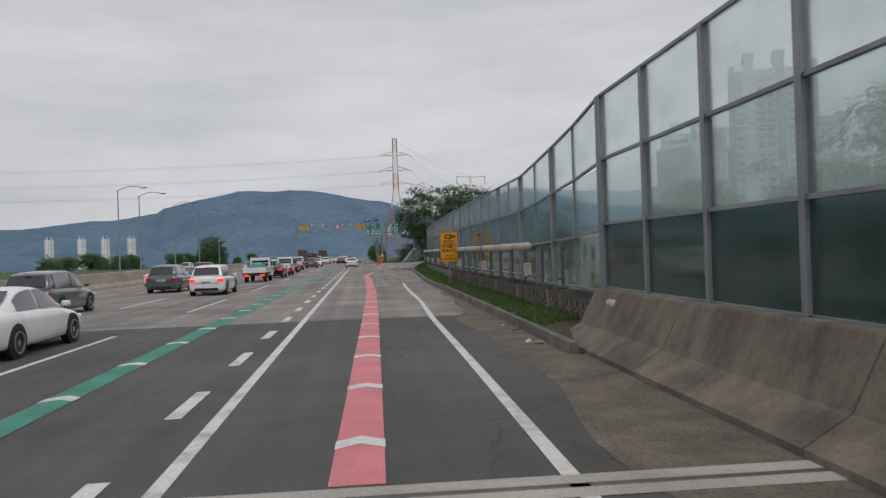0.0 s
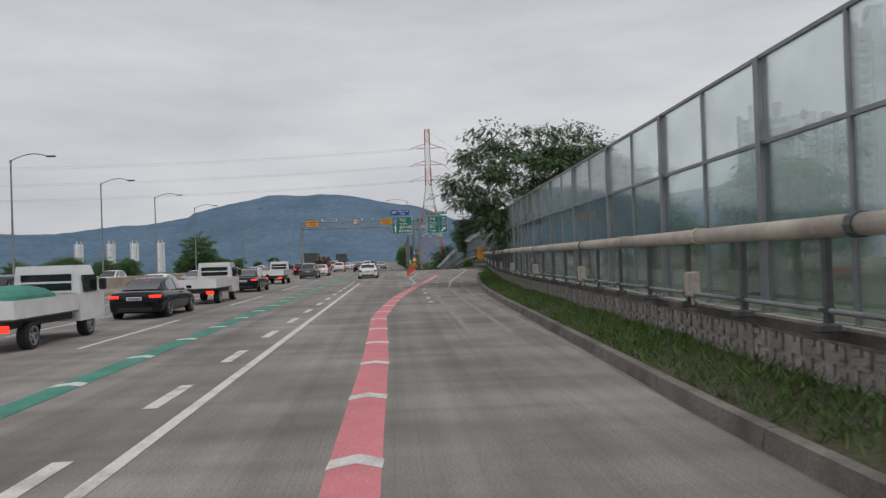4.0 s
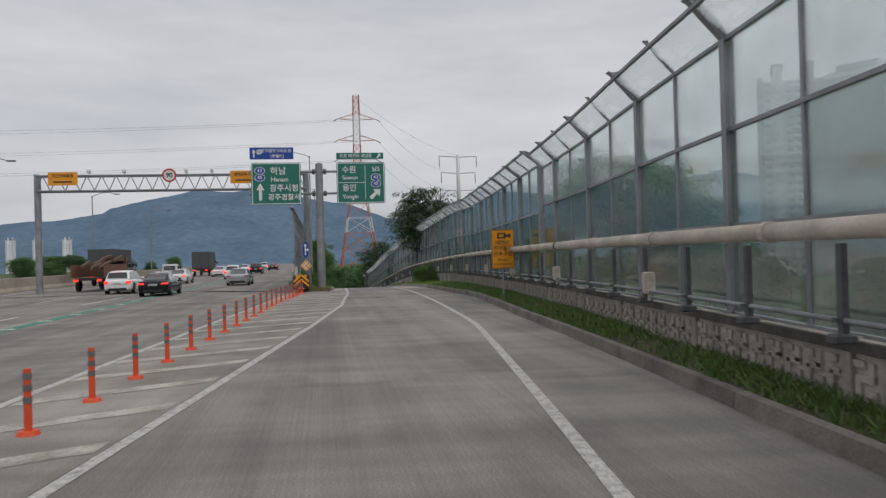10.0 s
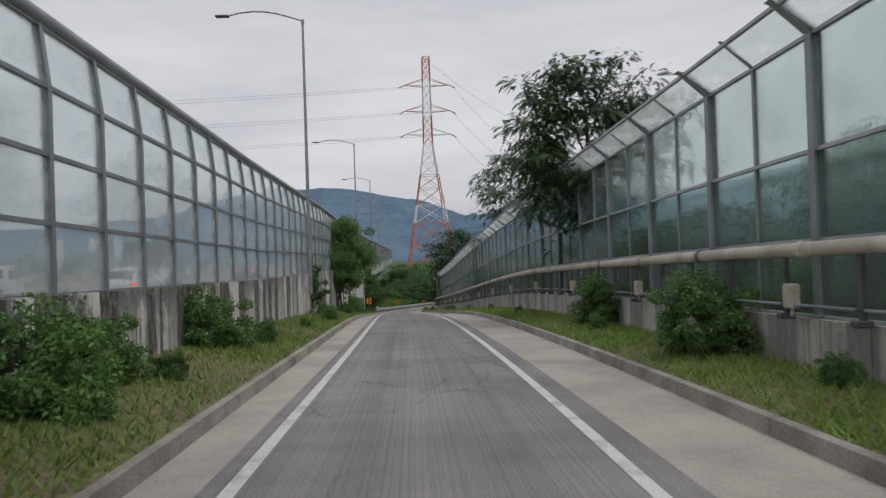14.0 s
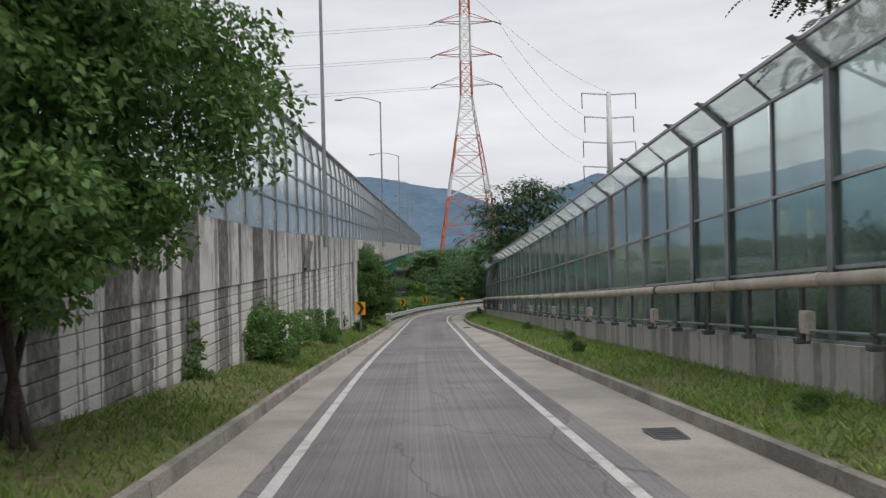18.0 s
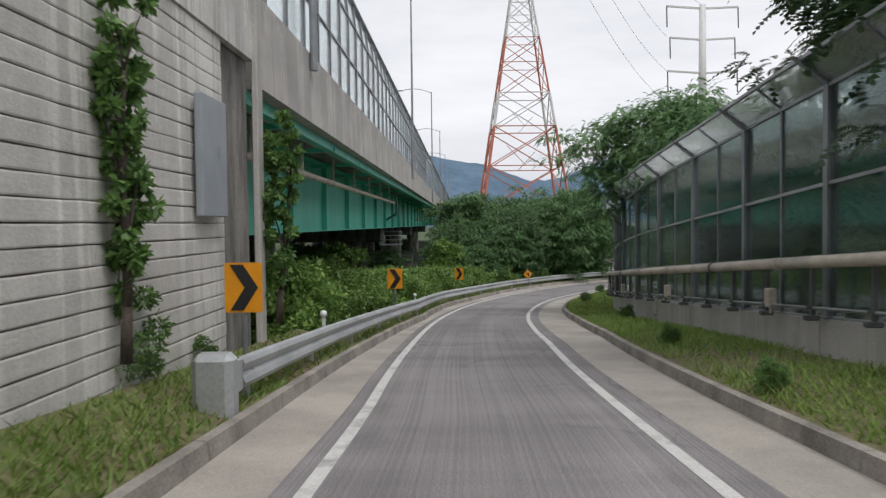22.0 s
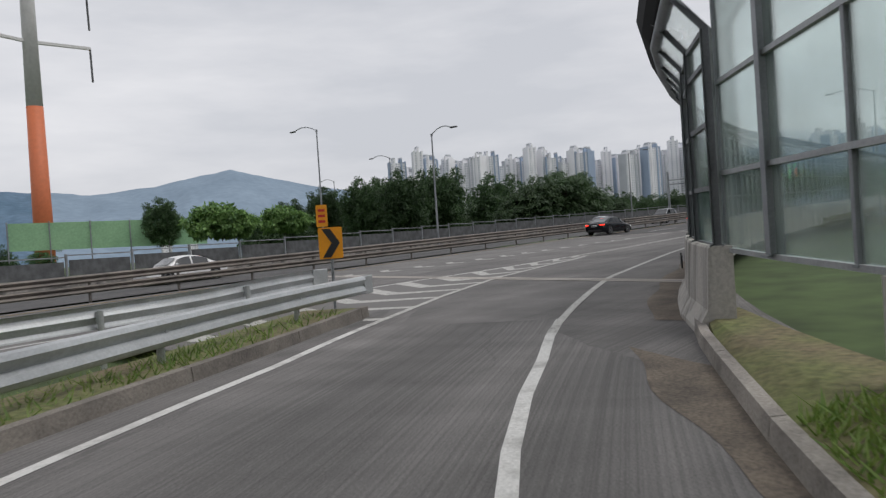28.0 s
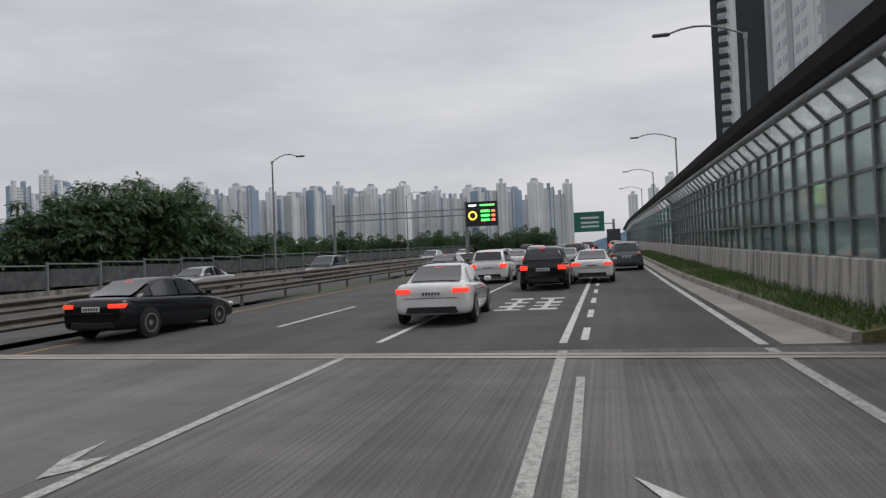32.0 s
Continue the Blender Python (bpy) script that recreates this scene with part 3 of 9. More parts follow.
def main_cols(lift):
    return [lambda s: at(F1, s, -19.5, lift), lambda s: at(F1, s, -10, lift), lambda s: at(F1, s, -3.2, lift), lambda s: at(FR, s, gore_l(s), lift), lambda s: at(FR, s, d_left(s) + 0.05, lift), lambda s: at(FR, s, d_right(s), lift), lambda s: at(FR, s, d_kerb(s) + 0.12 if s > 22 else 4.75 if s < 12 else d_kerb(s) + 0.12, lift)]


rows_mesh("road_1", main_cols(0), np.arange(-60, 22.1, 2), ASPHALT, "dark asphalt lanes before the joint", "road")
rows_mesh("road_2", main_cols(0), np.arange(22, 170.1, 2), PAVE_C, "worn grey concrete carriageway", "road")
rows_mesh("road_3", [lambda s: at(F1, s, -19.5), lambda s: at(F1, s, -8), lambda s: at(F1, s, -1.75), lambda s: at(F1, s, d_wall1(s) - 0.1, -0.22 if s < 174 else 0)], np.arange(169.2, 285, 4), PAVE_C, "expressway carriageway behind the retaining wall", "road")
rows_mesh("road_4", [lambda s: at(FR, s, d_left(s) - 0.3), lambda s: at(FR, s, 0), lambda s: at(FR, s, d_right(s) + 0.45)], np.arange(170, 344.1, 1.5), RAMP, "grooved grey asphalt of the curving ramp", "road")
rows_mesh("gutter_1", [lambda s: at(FR, s, d_kerbl(s) - 0.1), lambda s: at(FR, s, d_left(s) - 0.3)], np.arange(169.5, 344.1, 1.5), GUTTER, "pale concrete gutter strip by the ramp", "gutter")
rows_mesh("gutter_2", [lambda s: at(FR, s, d_right(s) + 0.45), lambda s: at(FR, s, d_kerb(s) + 0.12)], np.arange(170, 344.1, 1.5), GUTTER, "pale concrete gutter strip by the ramp", "gutter")
rows_mesh("road_12", [lambda s: at(FR, s, d_kerbl(s) - 0.1), lambda s: at(FR, s, 0), lambda s: at(FR, s, d_kerb(s) + 0.12)], np.arange(343.5, 360.1, 1.5), OLD_A, "brownish grooved asphalt at the end of the ramp", "road")
rows_mesh("road_5", [lambda s: at(F2, s, -13.6), lambda s: at(F2, s, -4), lambda s: at(F2, s, 5.6)], np.arange(13.2, 420, 6), ASPHALT, "newer dark asphalt of the second road", "road")
rows_mesh("road_6", [lambda s: at(F2, s, -13.6, -0.004), lambda s: at(F2, s, -5.05, -0.004)], np.arange(-30, 13.3, 2.4), ASPHALT_B, "pale grey old lane where the roads merge", "road")
rows_mesh("road_11", [lambda s: at(F2, s, -5.05, -0.004), lambda s: at(F2, s, 0, -0.004), lambda s: at(F2, s, d_f2_(s) + 0.15, -0.004)], np.arange(-32.4, 13.3, 2.4), OLD_A, "brownish grooved asphalt where the roads merge", "road")
rows_mesh("road_7", [lambda s: at(F2, s, -13.6, -0.006), lambda s: at(F2, s, -4, -0.006), lambda s: at(F2, s, -0.9, -0.006)], np.arange(-150, -29.9, 4), ASPHALT_B, "grey asphalt of the second road", "road")
rows_mesh("road_8", [lambda s: at(FR, s, d_left(s) - 0.8, -0.035), lambda s: at(FR, s, 0, -0.035), lambda s: at(FR, s, 4.2, -0.035)], np.arange(352, 366.1, 2), OLD_A, "ramp end where it merges", "road")
rows_mesh("road_9", [lambda s: at(F2, s, -27), lambda s: at(F2, s, -14.6)], np.arange(-150, 420, 10), ASPHALT, "opposite carriageway of the second road", "road")
rows_mesh("road_10", [lambda s: at(F1, s, -38), lambda s: at(F1, s, -20.2)], np.arange(-60, 285, 6), PAVE_C, "opposite carriageway of the expressway", "road")

rows_mesh("gore_slab", [lambda s: at(FR, s, gore_l(s) + 0.02, 0.004), lambda s: at(FR, s, d_left(s) - 0.1, 0.004)], np.arange(114, 169.6, 2), GORE, "pale dusty concrete of the gore", "road")

# expansion joints across the roads
def joint(F, s, d0, d1, skew=0.0):
    v = []
    for k, (a, b) in enumerate(((-0.28, -0.05), (0.05, 0.28))):
        v.append(finish("expansion_joint", [at(F, s + a, d0, 0.009), at(F, s + b, d0, 0.009), at(F, s + skew + b, d1, 0.009), at(F, s + skew + a, d1, 0.009)], [(0, 1, 2, 3)], GUTTER))
    v.append(finish("expansion_joint", [at(F, s - 0.05, d0, 0.006), at(F, s + 0.05, d0, 0.006), at(F, s + skew + 0.05, d1, 0.006), at(F, s + skew - 0.05, d1, 0.006)], [(0, 1, 2, 3)], STEEL_D))
    for o in v:
        structure(o, "pale expansion joint across the road", "joint")


joint(FR, 5.8, -1.9, 4.3)
joint(F2, 13.3, -13.4, 4.3, -1.2)
structure(stripe("shoulder_dirt", FR, lambda s: min(d_kerb(s) - 0.05, d_right(s) + 0.75 + 0.25 * math.sin(s * 0.7) * math.sin(s * 0.23) + max(0, s - 18) * 0.045) if s > 13 else d_right(s) + 0.75 + 0.25 * math.sin(s * 0.7) * math.sin(s * 0.23), lambda s: d_fence(s) - 0.2 if s < 13 else d_kerb(s), -40, 46, DIRT, 0.005, 0.5), "dirty gritty strip along the shoulder", "shoulder")
structure(stripe("shoulder_dirt_3", FR, lambda s: 1.75 + 0.12 * math.sin(s * 1.3) * math.sin(s * 0.6), lambda s: d_kerb(s) + 0.05, 349, 360, DIRT, 0.006, 0.5), "damp dirt and litter along the ramp end", "dirt")
structure(stripe("shoulder_dirt_2", F2, lambda s: d_f2_(s) - 0.95 + 0.2 * math.sin(s * 0.9) * math.sin(s * 0.37 + 1), lambda s: d_f2_(s) - 0.2, -28, 12.5, DIRT, 0.005, 0.5), "damp dirt along the foot of the wall", "shoulder")
joint(F2, -15.7, -13.0, 8.9, -6.0)


# ---- road markings ----
def mark(name, *a, label="white painted lane line", **k):
    return structure(stripe(name, *a, **k), label, "road marking")


LW = 0.16
mark("line_1", FR, lambda s: d_left(s) - 0.08, lambda s: d_left(s) + 0.08, 169, 360.4, WHITE)
mark("line_16", FR, lambda s: d_left(s) - LW / 2, lambda s: d_left(s) + LW / 2, 93, 169, WHITE_W)
mark("line_2", F1, -1.75 - LW / 2, -1.75 + LW / 2, -40, 112, WHITE)
mark("line_3", FR, lambda s: d_right(s) - LW / 2, lambda s: d_right(s) + LW / 2, -40, 47, WHITE)
mark("line_4", FR, lambda s: d_right(s) - LW / 2, lambda s: d_right(s) + LW / 2, 88, 169, WHITE_W)
mark("line_5", FR, lambda s: d_right(s) - 0.08, lambda s: d_right(s) + 0.08, 169, 360, WHITE)
for k in range(30):   # short dashes beside the solid line
    mark("dash", F1, -2.42, -2.22, -8 + k * 4.3, -6.2 + k * 4.3, WHITE, label="short white lane dash")
for d, phase in ((-6.4, 0), (-10.0, 4), (-13.6, 2)):
    for k in range(19):
        mark("dash", F1, d - 0.07, d + 0.07, -20 + phase + k * 16, -12 + phase + k * 16, WHITE, label="white lane dash on the expressway")
mark("line_6", F1, -17.3, -17.15, -60, 283, WHITE)
mark("green_line", F1, -4.5, -4.05, -30, 250, GREEN_P, label="green guide line for through traffic")


def guide_bar(F, s, c, w, colour_label):
    """A shallow white chevron across a coloured guide line."""
    v = [at(F, s + q, c + u, 0.010) for q, u in ((-0.10, -w), (0.09, 0.0), (-0.10, w), (0.22, w), (0.41, 0.0), (0.22, -w))]
    structure(finish("guide_bar", v, [(0, 1, 4, 5), (1, 2, 3, 4)], WHITE), "white chevron bar across the " + colour_label + " guide line", "road marking")


for k in range(70):
    guide_bar(F1, 7.5 + k * 3.35, -4.275, 0.24, "green")
red_c = knots([(6.5, -0.3), (14, -0.31), (37, -0.24), (41, -0.35), (47.5, -0.59), (56, -0.95), (66, -1.5), (76, -1.4), (84, -1.23), (94, -1.09), (112, -0.85), (116, -0.82)])
mark("pink_line", FR, lambda s: red_c(s) - 0.24, lambda s: red_c(s) + 0.24, 6.15, 115.5, RED_P, label="pink guide line for the exit")
for k in range(34):
    guide_bar(FR, 7.4 + k * 3.2, red_c(7.4 + k * 3.2), 0.25, "pink")
for s0, s1 in ((72.6, 73.6), (75.4, 77.2), (80.2, 81.8), (85, 86.4), (90, 91.4)):
    mark("dash", FR, 0.02 - (s0 - 75) * 0.05, 0.2 - (s0 - 75) * 0.05, s0, s1, WHITE_W, label="faded white dash")
for a, b, c in ((60, 106, 0.5), (60, 108, 1.45), (47, 98, 2.2)):   # scrubbed-out older lines
    mark("old_line", FR, lambda s: c - (s - 76) * 0.03, lambda s: c + 0.16 - (s - 76) * 0.03, a, b, mat("scrubbed_line", (0.3, 0.28, 0.262), (0.22, 0.205, 0.19), scale=1.2, rough=0.9), lift=0.004, label="scrubbed-out older lane line")
mark("line_7", FR, lambda s: gore_l(s) - 0.06, lambda s: gore_l(s) + 0.1, 113, 164, WHITE_W, lift=0.008)
for k in range(25):   # hatching of the gore
    s = 117 + k * 2.1
    a, b = d_left(s) - 0.15, gore_l(s) + 0.15
    v = [at(FR, s, a, 0.009), at(FR, s + 0.45, a, 0.009), at(FR, s + 0.45 - 0.6 * (a - b), b, 0.009), at(FR, s - 0.6 * (a - b), b, 0.009)]
    structure(finish("hatch_bar", v, [(0, 1, 2, 3)], CREAM), "worn cream hatching bar in the gore", "road marking")
# second road
d_r2 = knots([(-31.25, 10.41), (-29.25, 9.35), (-26.3, 8.2), (-24, 7.37), (-20.4, 6.16), (-15, 5.05), (-10, 4.1), (-6.2, 3.55), (-4, 3.38), (0, 3.1), (4.8, 2.78), (8, 2.6), (12, 2.5), (32, 2.3), (160, 1.8)])
d_l2 = knots([(-33, 6.77), (-31.5, 6.09), (-29.25, 5.13), (-24.25, 3.18), (-19.5, 1.7), (-17, 1.28), (-14.5, 0.85), (-12.25, 0.62), (-10.2, 0.2), (-7, -0.3), (14, -0.6)])
d_g2 = knots([(-60, -2.15), (-25, -1.92), (-20, -1.55), (-16, -0.92), (-13, -0.74), (-10, -0.6), (-4, -0.57)])   # the gore's other edge
structure(stripe("gore_slab_far", F2, lambda s: d_g2(s), lambda s: d_l2(s), -32, -8, ASPHALT_B, 0.003, 1), "pale worn asphalt of the merging gore", "road")
mark("line_9", F2, lambda s: d_r2(s) - 0.085, lambda s: d_r2(s) + 0.085, -29.5, 13, WHITE_W, step=1)
mark("line_15", F2, lambda s: d_l2(s) - 0.09, lambda s: d_l2(s) + 0.09, -31.5, -10, WHITE_W, step=1)
mark("line_8", F2, lambda s: d_r2(s) - 0.09, lambda s: d_r2(s) + 0.09, 13.4, 160, WHITE)
d_lane = knots([(-11, -0.58), (-4.6, -0.56), (4.35, -0.68), (14, -0.86)])
mark("line_10", F2, lambda s: d_lane(s) - 0.09, lambda s: d_lane(s) + 0.07, -11, 13, WHITE_W)
mark("line_17", F2, lambda s: d_lane(s) + 0.28, lambda s: d_lane(s) + 0.4, -8, 10.5, WHITE_W, label="worn second line of the merge")
mark("line_11", F2, -0.98, -0.83, 14, 90, WHITE)
for k in range(12):
    mark("dash", F2, -0.6, -0.45, 14.4 + k * 4.2, 16.4 + k * 4.2, WHITE, label="white merging dash")
mark("line_12", F2, -4.78, -4.63, 2, 13, WHITE_W)
for k in range(9):
    mark("dash", F2, -4.75, -4.6, 14.5 + k * 14, 22 + k * 14, WHITE, label="white lane dash")
    mark("dash", F2, -8.6, -8.45, 18 + k * 14, 24 + k * 14, WHITE, label="white lane dash")
mark("line_13", F2, -12.6, -12.45, -150, 300, mat("ochre_paint", (0.4, 0.26, 0.08), (0.28, 0.19, 0.08), scale=2, rough=0.8), label="faded ochre edge line")
mark("line_14", F2, lambda s: d_g2(s) - 0.08, lambda s: d_g2(s) + 0.08, -60, -10.5, WHITE, label="white edge line of the gore")
for k in range(12):   # chevron hatching of the merging gore: a broad leg and a slim one
    s = -30.3 + k * 1.87
    l_, r = d_g2(s + 0.5), d_l2(s + 0.1)
    m_ = l_ + (r - l_) * 0.58
    v = [at(F2, s, l_, 0.007), at(F2, s + 0.7, l_, 0.007), at(F2, s - 0.7, m_, 0.007), at(F2, s - 1.35, m_ + 0.1, 0.007), at(F2, s + 0.15, r, 0.007), at(F2, s - 0.2, r, 0.007)]
    structure(finish("hatch_bar", v, [(0, 3, 2, 1), (3, 5, 4, 2)], WHITE_W), "worn white chevron bar in the merging gore", "road marking")
d_blk = knots([(-22, -8.5), (-17, -7.9), (-9, -6.05), (-1.25, -5.55), (2.5, -5.3), (6.5, -5.0)])
w_blk = knots([(-22, 0.9), (-9, 0.72), (-1, 0.4), (6, 0.24)])
for k in range(15):   # worn guide blocks on the lane line
    s = -20.8 + k * 1.9
    e, w = d_blk(s), w_blk(s)
    v = [at(F2, s + 0.5, e - w, 0.007), at(F2, s + 1.15, e - w, 0.007), at(F2, s + 0.35, e - 0.05, 0.007), at(F2, s - 0.15, e, 0.007), at(F2, s + 0.6, e + w * 0.8, 0.007), at(F2, s + 0.15, e + w * 0.8, 0.007)]
    structure(finish("guide_block", v, [(0, 3, 2, 1), (3, 5, 4, 2)], WHITE_W), "worn white guide block on the lane line", "road marking")
v = [at(F2, s, d, 0.009) for s, d in ((1.6, 2.4), (1.75, 2.52), (3.75, 1.45), (4.2, 1.52), (6.1, 0.11), (3.3, 1.2), (3.6, 1.33))]
structure(finish("lane_arrow", v, [(0, 1, 2, 6), (2, 3, 4), (6, 2, 4), (5, 6, 4)], WHITE), "white merge arrow painted on the road", "road marking")
for d0, w, bars in ((-3.3, 0.75, ((21, 0.35), (22, 0.5), (23.4, 0.4), (24.8, 0.6))), (-2.3, 0.8, ((21, 0.5), (22.2, 0.35), (23.2, 0.6), (24.9, 0.5)))):
    for s0, ln in bars:   # worn lettering, too worn to read
        mark("road_word", F2, d0, d0 + w, s0, s0 + ln, WHITE, label="worn white road lettering")
    mark("road_word", F2, d0 + w * 0.4, d0 + w * 0.62, 21.2, 25.4, WHITE, label="worn white road lettering")

# ---- kerbs and verges ----
def kerb(name, dk, s0, s1, side, stone=None):
    n = 0
    s = s0
    top = 0.2
    while s < s1 - 0.2:
        e = min(s + 3.0, s1)
        o = sweep(name + "_%d" % n, FR, [(lambda t: dk(t), -0.05), (lambda t: dk(t) + side * 0.03, top), (lambda t: dk(t) + side * 0.16, top + 0.01), (lambda t: dk(t) + side * 0.19, -0.05)], s + 0.012, e - 0.012, 1.5, stone or KERB)
        structure(o, "weathered concrete kerb stones along the verge", "kerb")
        s, n = e, n + 1


kerb("kerb_right", d_kerb, 13, 169, 1, KERB_D)
kerb("kerb_right_far", d_kerb, 169, 358.4, 1)
kerb("kerb_left", d_kerbl, 169.5, 346.5, -1)
kerb("kerb_nose", d_kerbl, 346.5, 361.9, -1, KERB_D)
v_dip = knots([(288, 0), (306, -0.28), (318, -0.34), (335, -0.1), (346, 0)])
n_bank = 0
for s0, s1 in ((13, 100), (100, 168), (168, 290), (290, 358.2)):
    n_bank += 1
    structure(sweep("verge_%d" % n_bank, FR, [(lambda s: d_kerb(s) + 0.18, lambda s: 0.02 + 0.15 * min(1, (s - 13) / 2)), (lambda s: (d_kerb(s) + d_fence(s)) / 2, lambda s: 0.02 + 0.25 * min(1, (s - 13) / 2) + 0.5 * v_dip(s)), (lambda s: d_fence(s) + 0.3, lambda s: 0.02 + 0.28 * min(1, (s - 13) / 2) + v_dip(s)), (lambda s: d_fence(s) + 0.3, -0.4), (lambda s: d_kerb(s) + 0.18, -0.4)], s0, s1, 2, EARTH if s1 < 190 else GRASS_G), "grassy earth verge behind the kerb", "verge")
d_bank = lambda s: d_kerbl(s) - 0.18


def wall_gap(s):
    """How far the retaining wall stands to the left of the ramp at s."""
    o, h = FR(s)
    a = radians(6.3)
    d1, s1 = math.cos(a) * o.x + math.sin(a) * o.y, -math.sin(a) * o.x + math.cos(a) * o.y
    return d_wall1(s1) - d1


structure(sweep("verge_5", FR, [(d_bank, 0.17), (lambda s: 0.4 * d_bank(s) + 0.6 * (wall_gap(s) + 0.1), 0.38), (lambda s: wall_gap(s) + 0.05, 0.55), (lambda s: wall_gap(s) + 0.05, -0.5), (d_bank, -0.5)], 169.5, 288, 2, GRASS_G), "grassy earth bank under the retaining wall", "verge")
structure(sweep("verge_6", FR, [(d_bank, 0.17), (lambda s: d_bank(s) - 1.4, 0.16), (lambda s: d_bank(s) - 3.5, -0.6), (lambda s: d_bank(s) - 5.5, -1.8), (d_bank, -1.8)], 288, 361.9, 2, GRASS_G), "overgrown bank behind the guard rail", "verge")

d_k2 = knots([(12.8, 3.85), (14, 3.8), (36, 3.1), (190, 2.7)])
k = 0
while k < 24:
    a, e = 13.4 + k * 3.0, 16.4 + k * 3.0
    structure(sweep("kerb_far_%d" % k, F2, [(d_k2, -0.05), (lambda t: d_k2(t) + 0.03, 0.18), (lambda t: d_k2(t) + 0.18, 0.19), (lambda t: d_k2(t) + 0.2, -0.05)], a + 0.01, e - 0.01, 1.5, KERB), "weathered kerb stones of the second road", "kerb")
    k += 1
structure(sweep("verge_7", F2, [(lambda s: d_k2(s) + 0.18, 0.16), (lambda s: (d_k2(s) + d_f2_(s)) / 2, 0.26), (lambda s: d_f2_(s) + 0.2, 0.3), (lambda s: d_f2_(s) + 0.2, -0.3), (lambda s: d_k2(s) + 0.18, -0.3)], 13.4, 190, 3, GRASS_G), "grassy verge under the tall barrier", "verge")
structure(stripe("gutter_3", F2, lambda s: d_r2(s) + 0.3, lambda s: d_k2(s) + 0.02, 13.4, 190, GUTTER, 0.006, 4), "pale concrete gutter of the second road", "gutter")

# ---- retaining wall, bridge ----
structure(sweep("retaining_wall_top", F1, [(d_wall1, lambda s: -1.05), (d_wall1, z_wall1), (lambda s: d_wall1(s) - 0.35, z_wall1), (lambda s: d_wall1(s) - 0.35, lambda s: -1.05)], 169.0, 284.5, 4, CONC), "water-stained concrete upper band of the retaining wall", "retaining wall")
structure(sweep("retaining_wall_core", F1, [(lambda s: d_wall1(s) - 0.14, -9), (lambda s: d_wall1(s) - 0.14, -1.06), (lambda s: d_wall1(s) - 0.5, -1.06), (lambda s: d_wall1(s) - 0.5, -9)], 169.2, 284.4, 4, CONC_D), "dark core of the block retaining wall", "retaining wall")



# ---- noise barriers ----
def unit_pane():
    bm = bmesh.new()
    box(bm, 0, 0.5, 0.5, 0.02, 1, 1)
    return bm


PANE_MESH = {}


def pane_piece(material, parent, m):
    """One pane on a shared unit mesh, scaled to its bay."""
    if material.name not in PANE_MESH:
        ob = part("pane", unit_pane(), material, parent)
        PANE_MESH[material.name] = ob
        ob.matrix_basis = m
        ob.visible_shadow = False
        return ob
    return like(PANE_MESH[material.name], m, parent)


def span(a, b, width, height, up=None):
    """A pose that lays a unit piece from a towards b: y along, z up, x across."""
    y = (b - a).normalized()
    z = Vector((0, 0, 1)) if up is None else up
    x = y.cross(z).normalized()
    z = x.cross(y)
    return Matrix(((x.x, y.x, z.x, a.x), (x.y, y.y, z.y, a.y), (x.z, y.z, z.z, a.z), (0, 0, 0, 1))) @ Matrix.Diagonal((width, (b - a).length, height, 1))


def post_mesh(name, heights, w, material, kink=None):
    """An I-shaped steel post, straight or bent over at the top, with a foot plate."""
    bm = bmesh.new()
    h, a, t = heights, w / 2, 0.012
    ring = [(-a, -a), (-a + t, -a), (-a + t, -t), (a - t, -t), (a - t, -a), (a, -a), (a, a), (a - t, a), (a - t, t), (-a + t, t), (-a + t, a), (-a, a)]
    stops = [(0, 0, 1.5), (0, 0.03, 1.5), (0, 0.031, 1.0), (0, h, 1.0)]
    if kink:
        stops += [(kink[0], h + kink[1], 1.0), (kink[0] * 1.08, h + kink[1] + 0.05, 1.35)]
    loops = [[bm.verts.new((x * k + dx, y * k, z)) for x, y in ring] for dx, z, k in stops]
    for lo, hi in zip(loops, loops[1:]):
        for i in range(12):
            bm.faces.new((lo[i], lo[(i + 1) % 12], hi[(i + 1) % 12], hi[i]))
    bm.faces.new(loops[-1])
    me = bpy.data.meshes.new(name)
    bm.to_mesh(me)
    bm.free()
    me.materials.append(material)
    return me


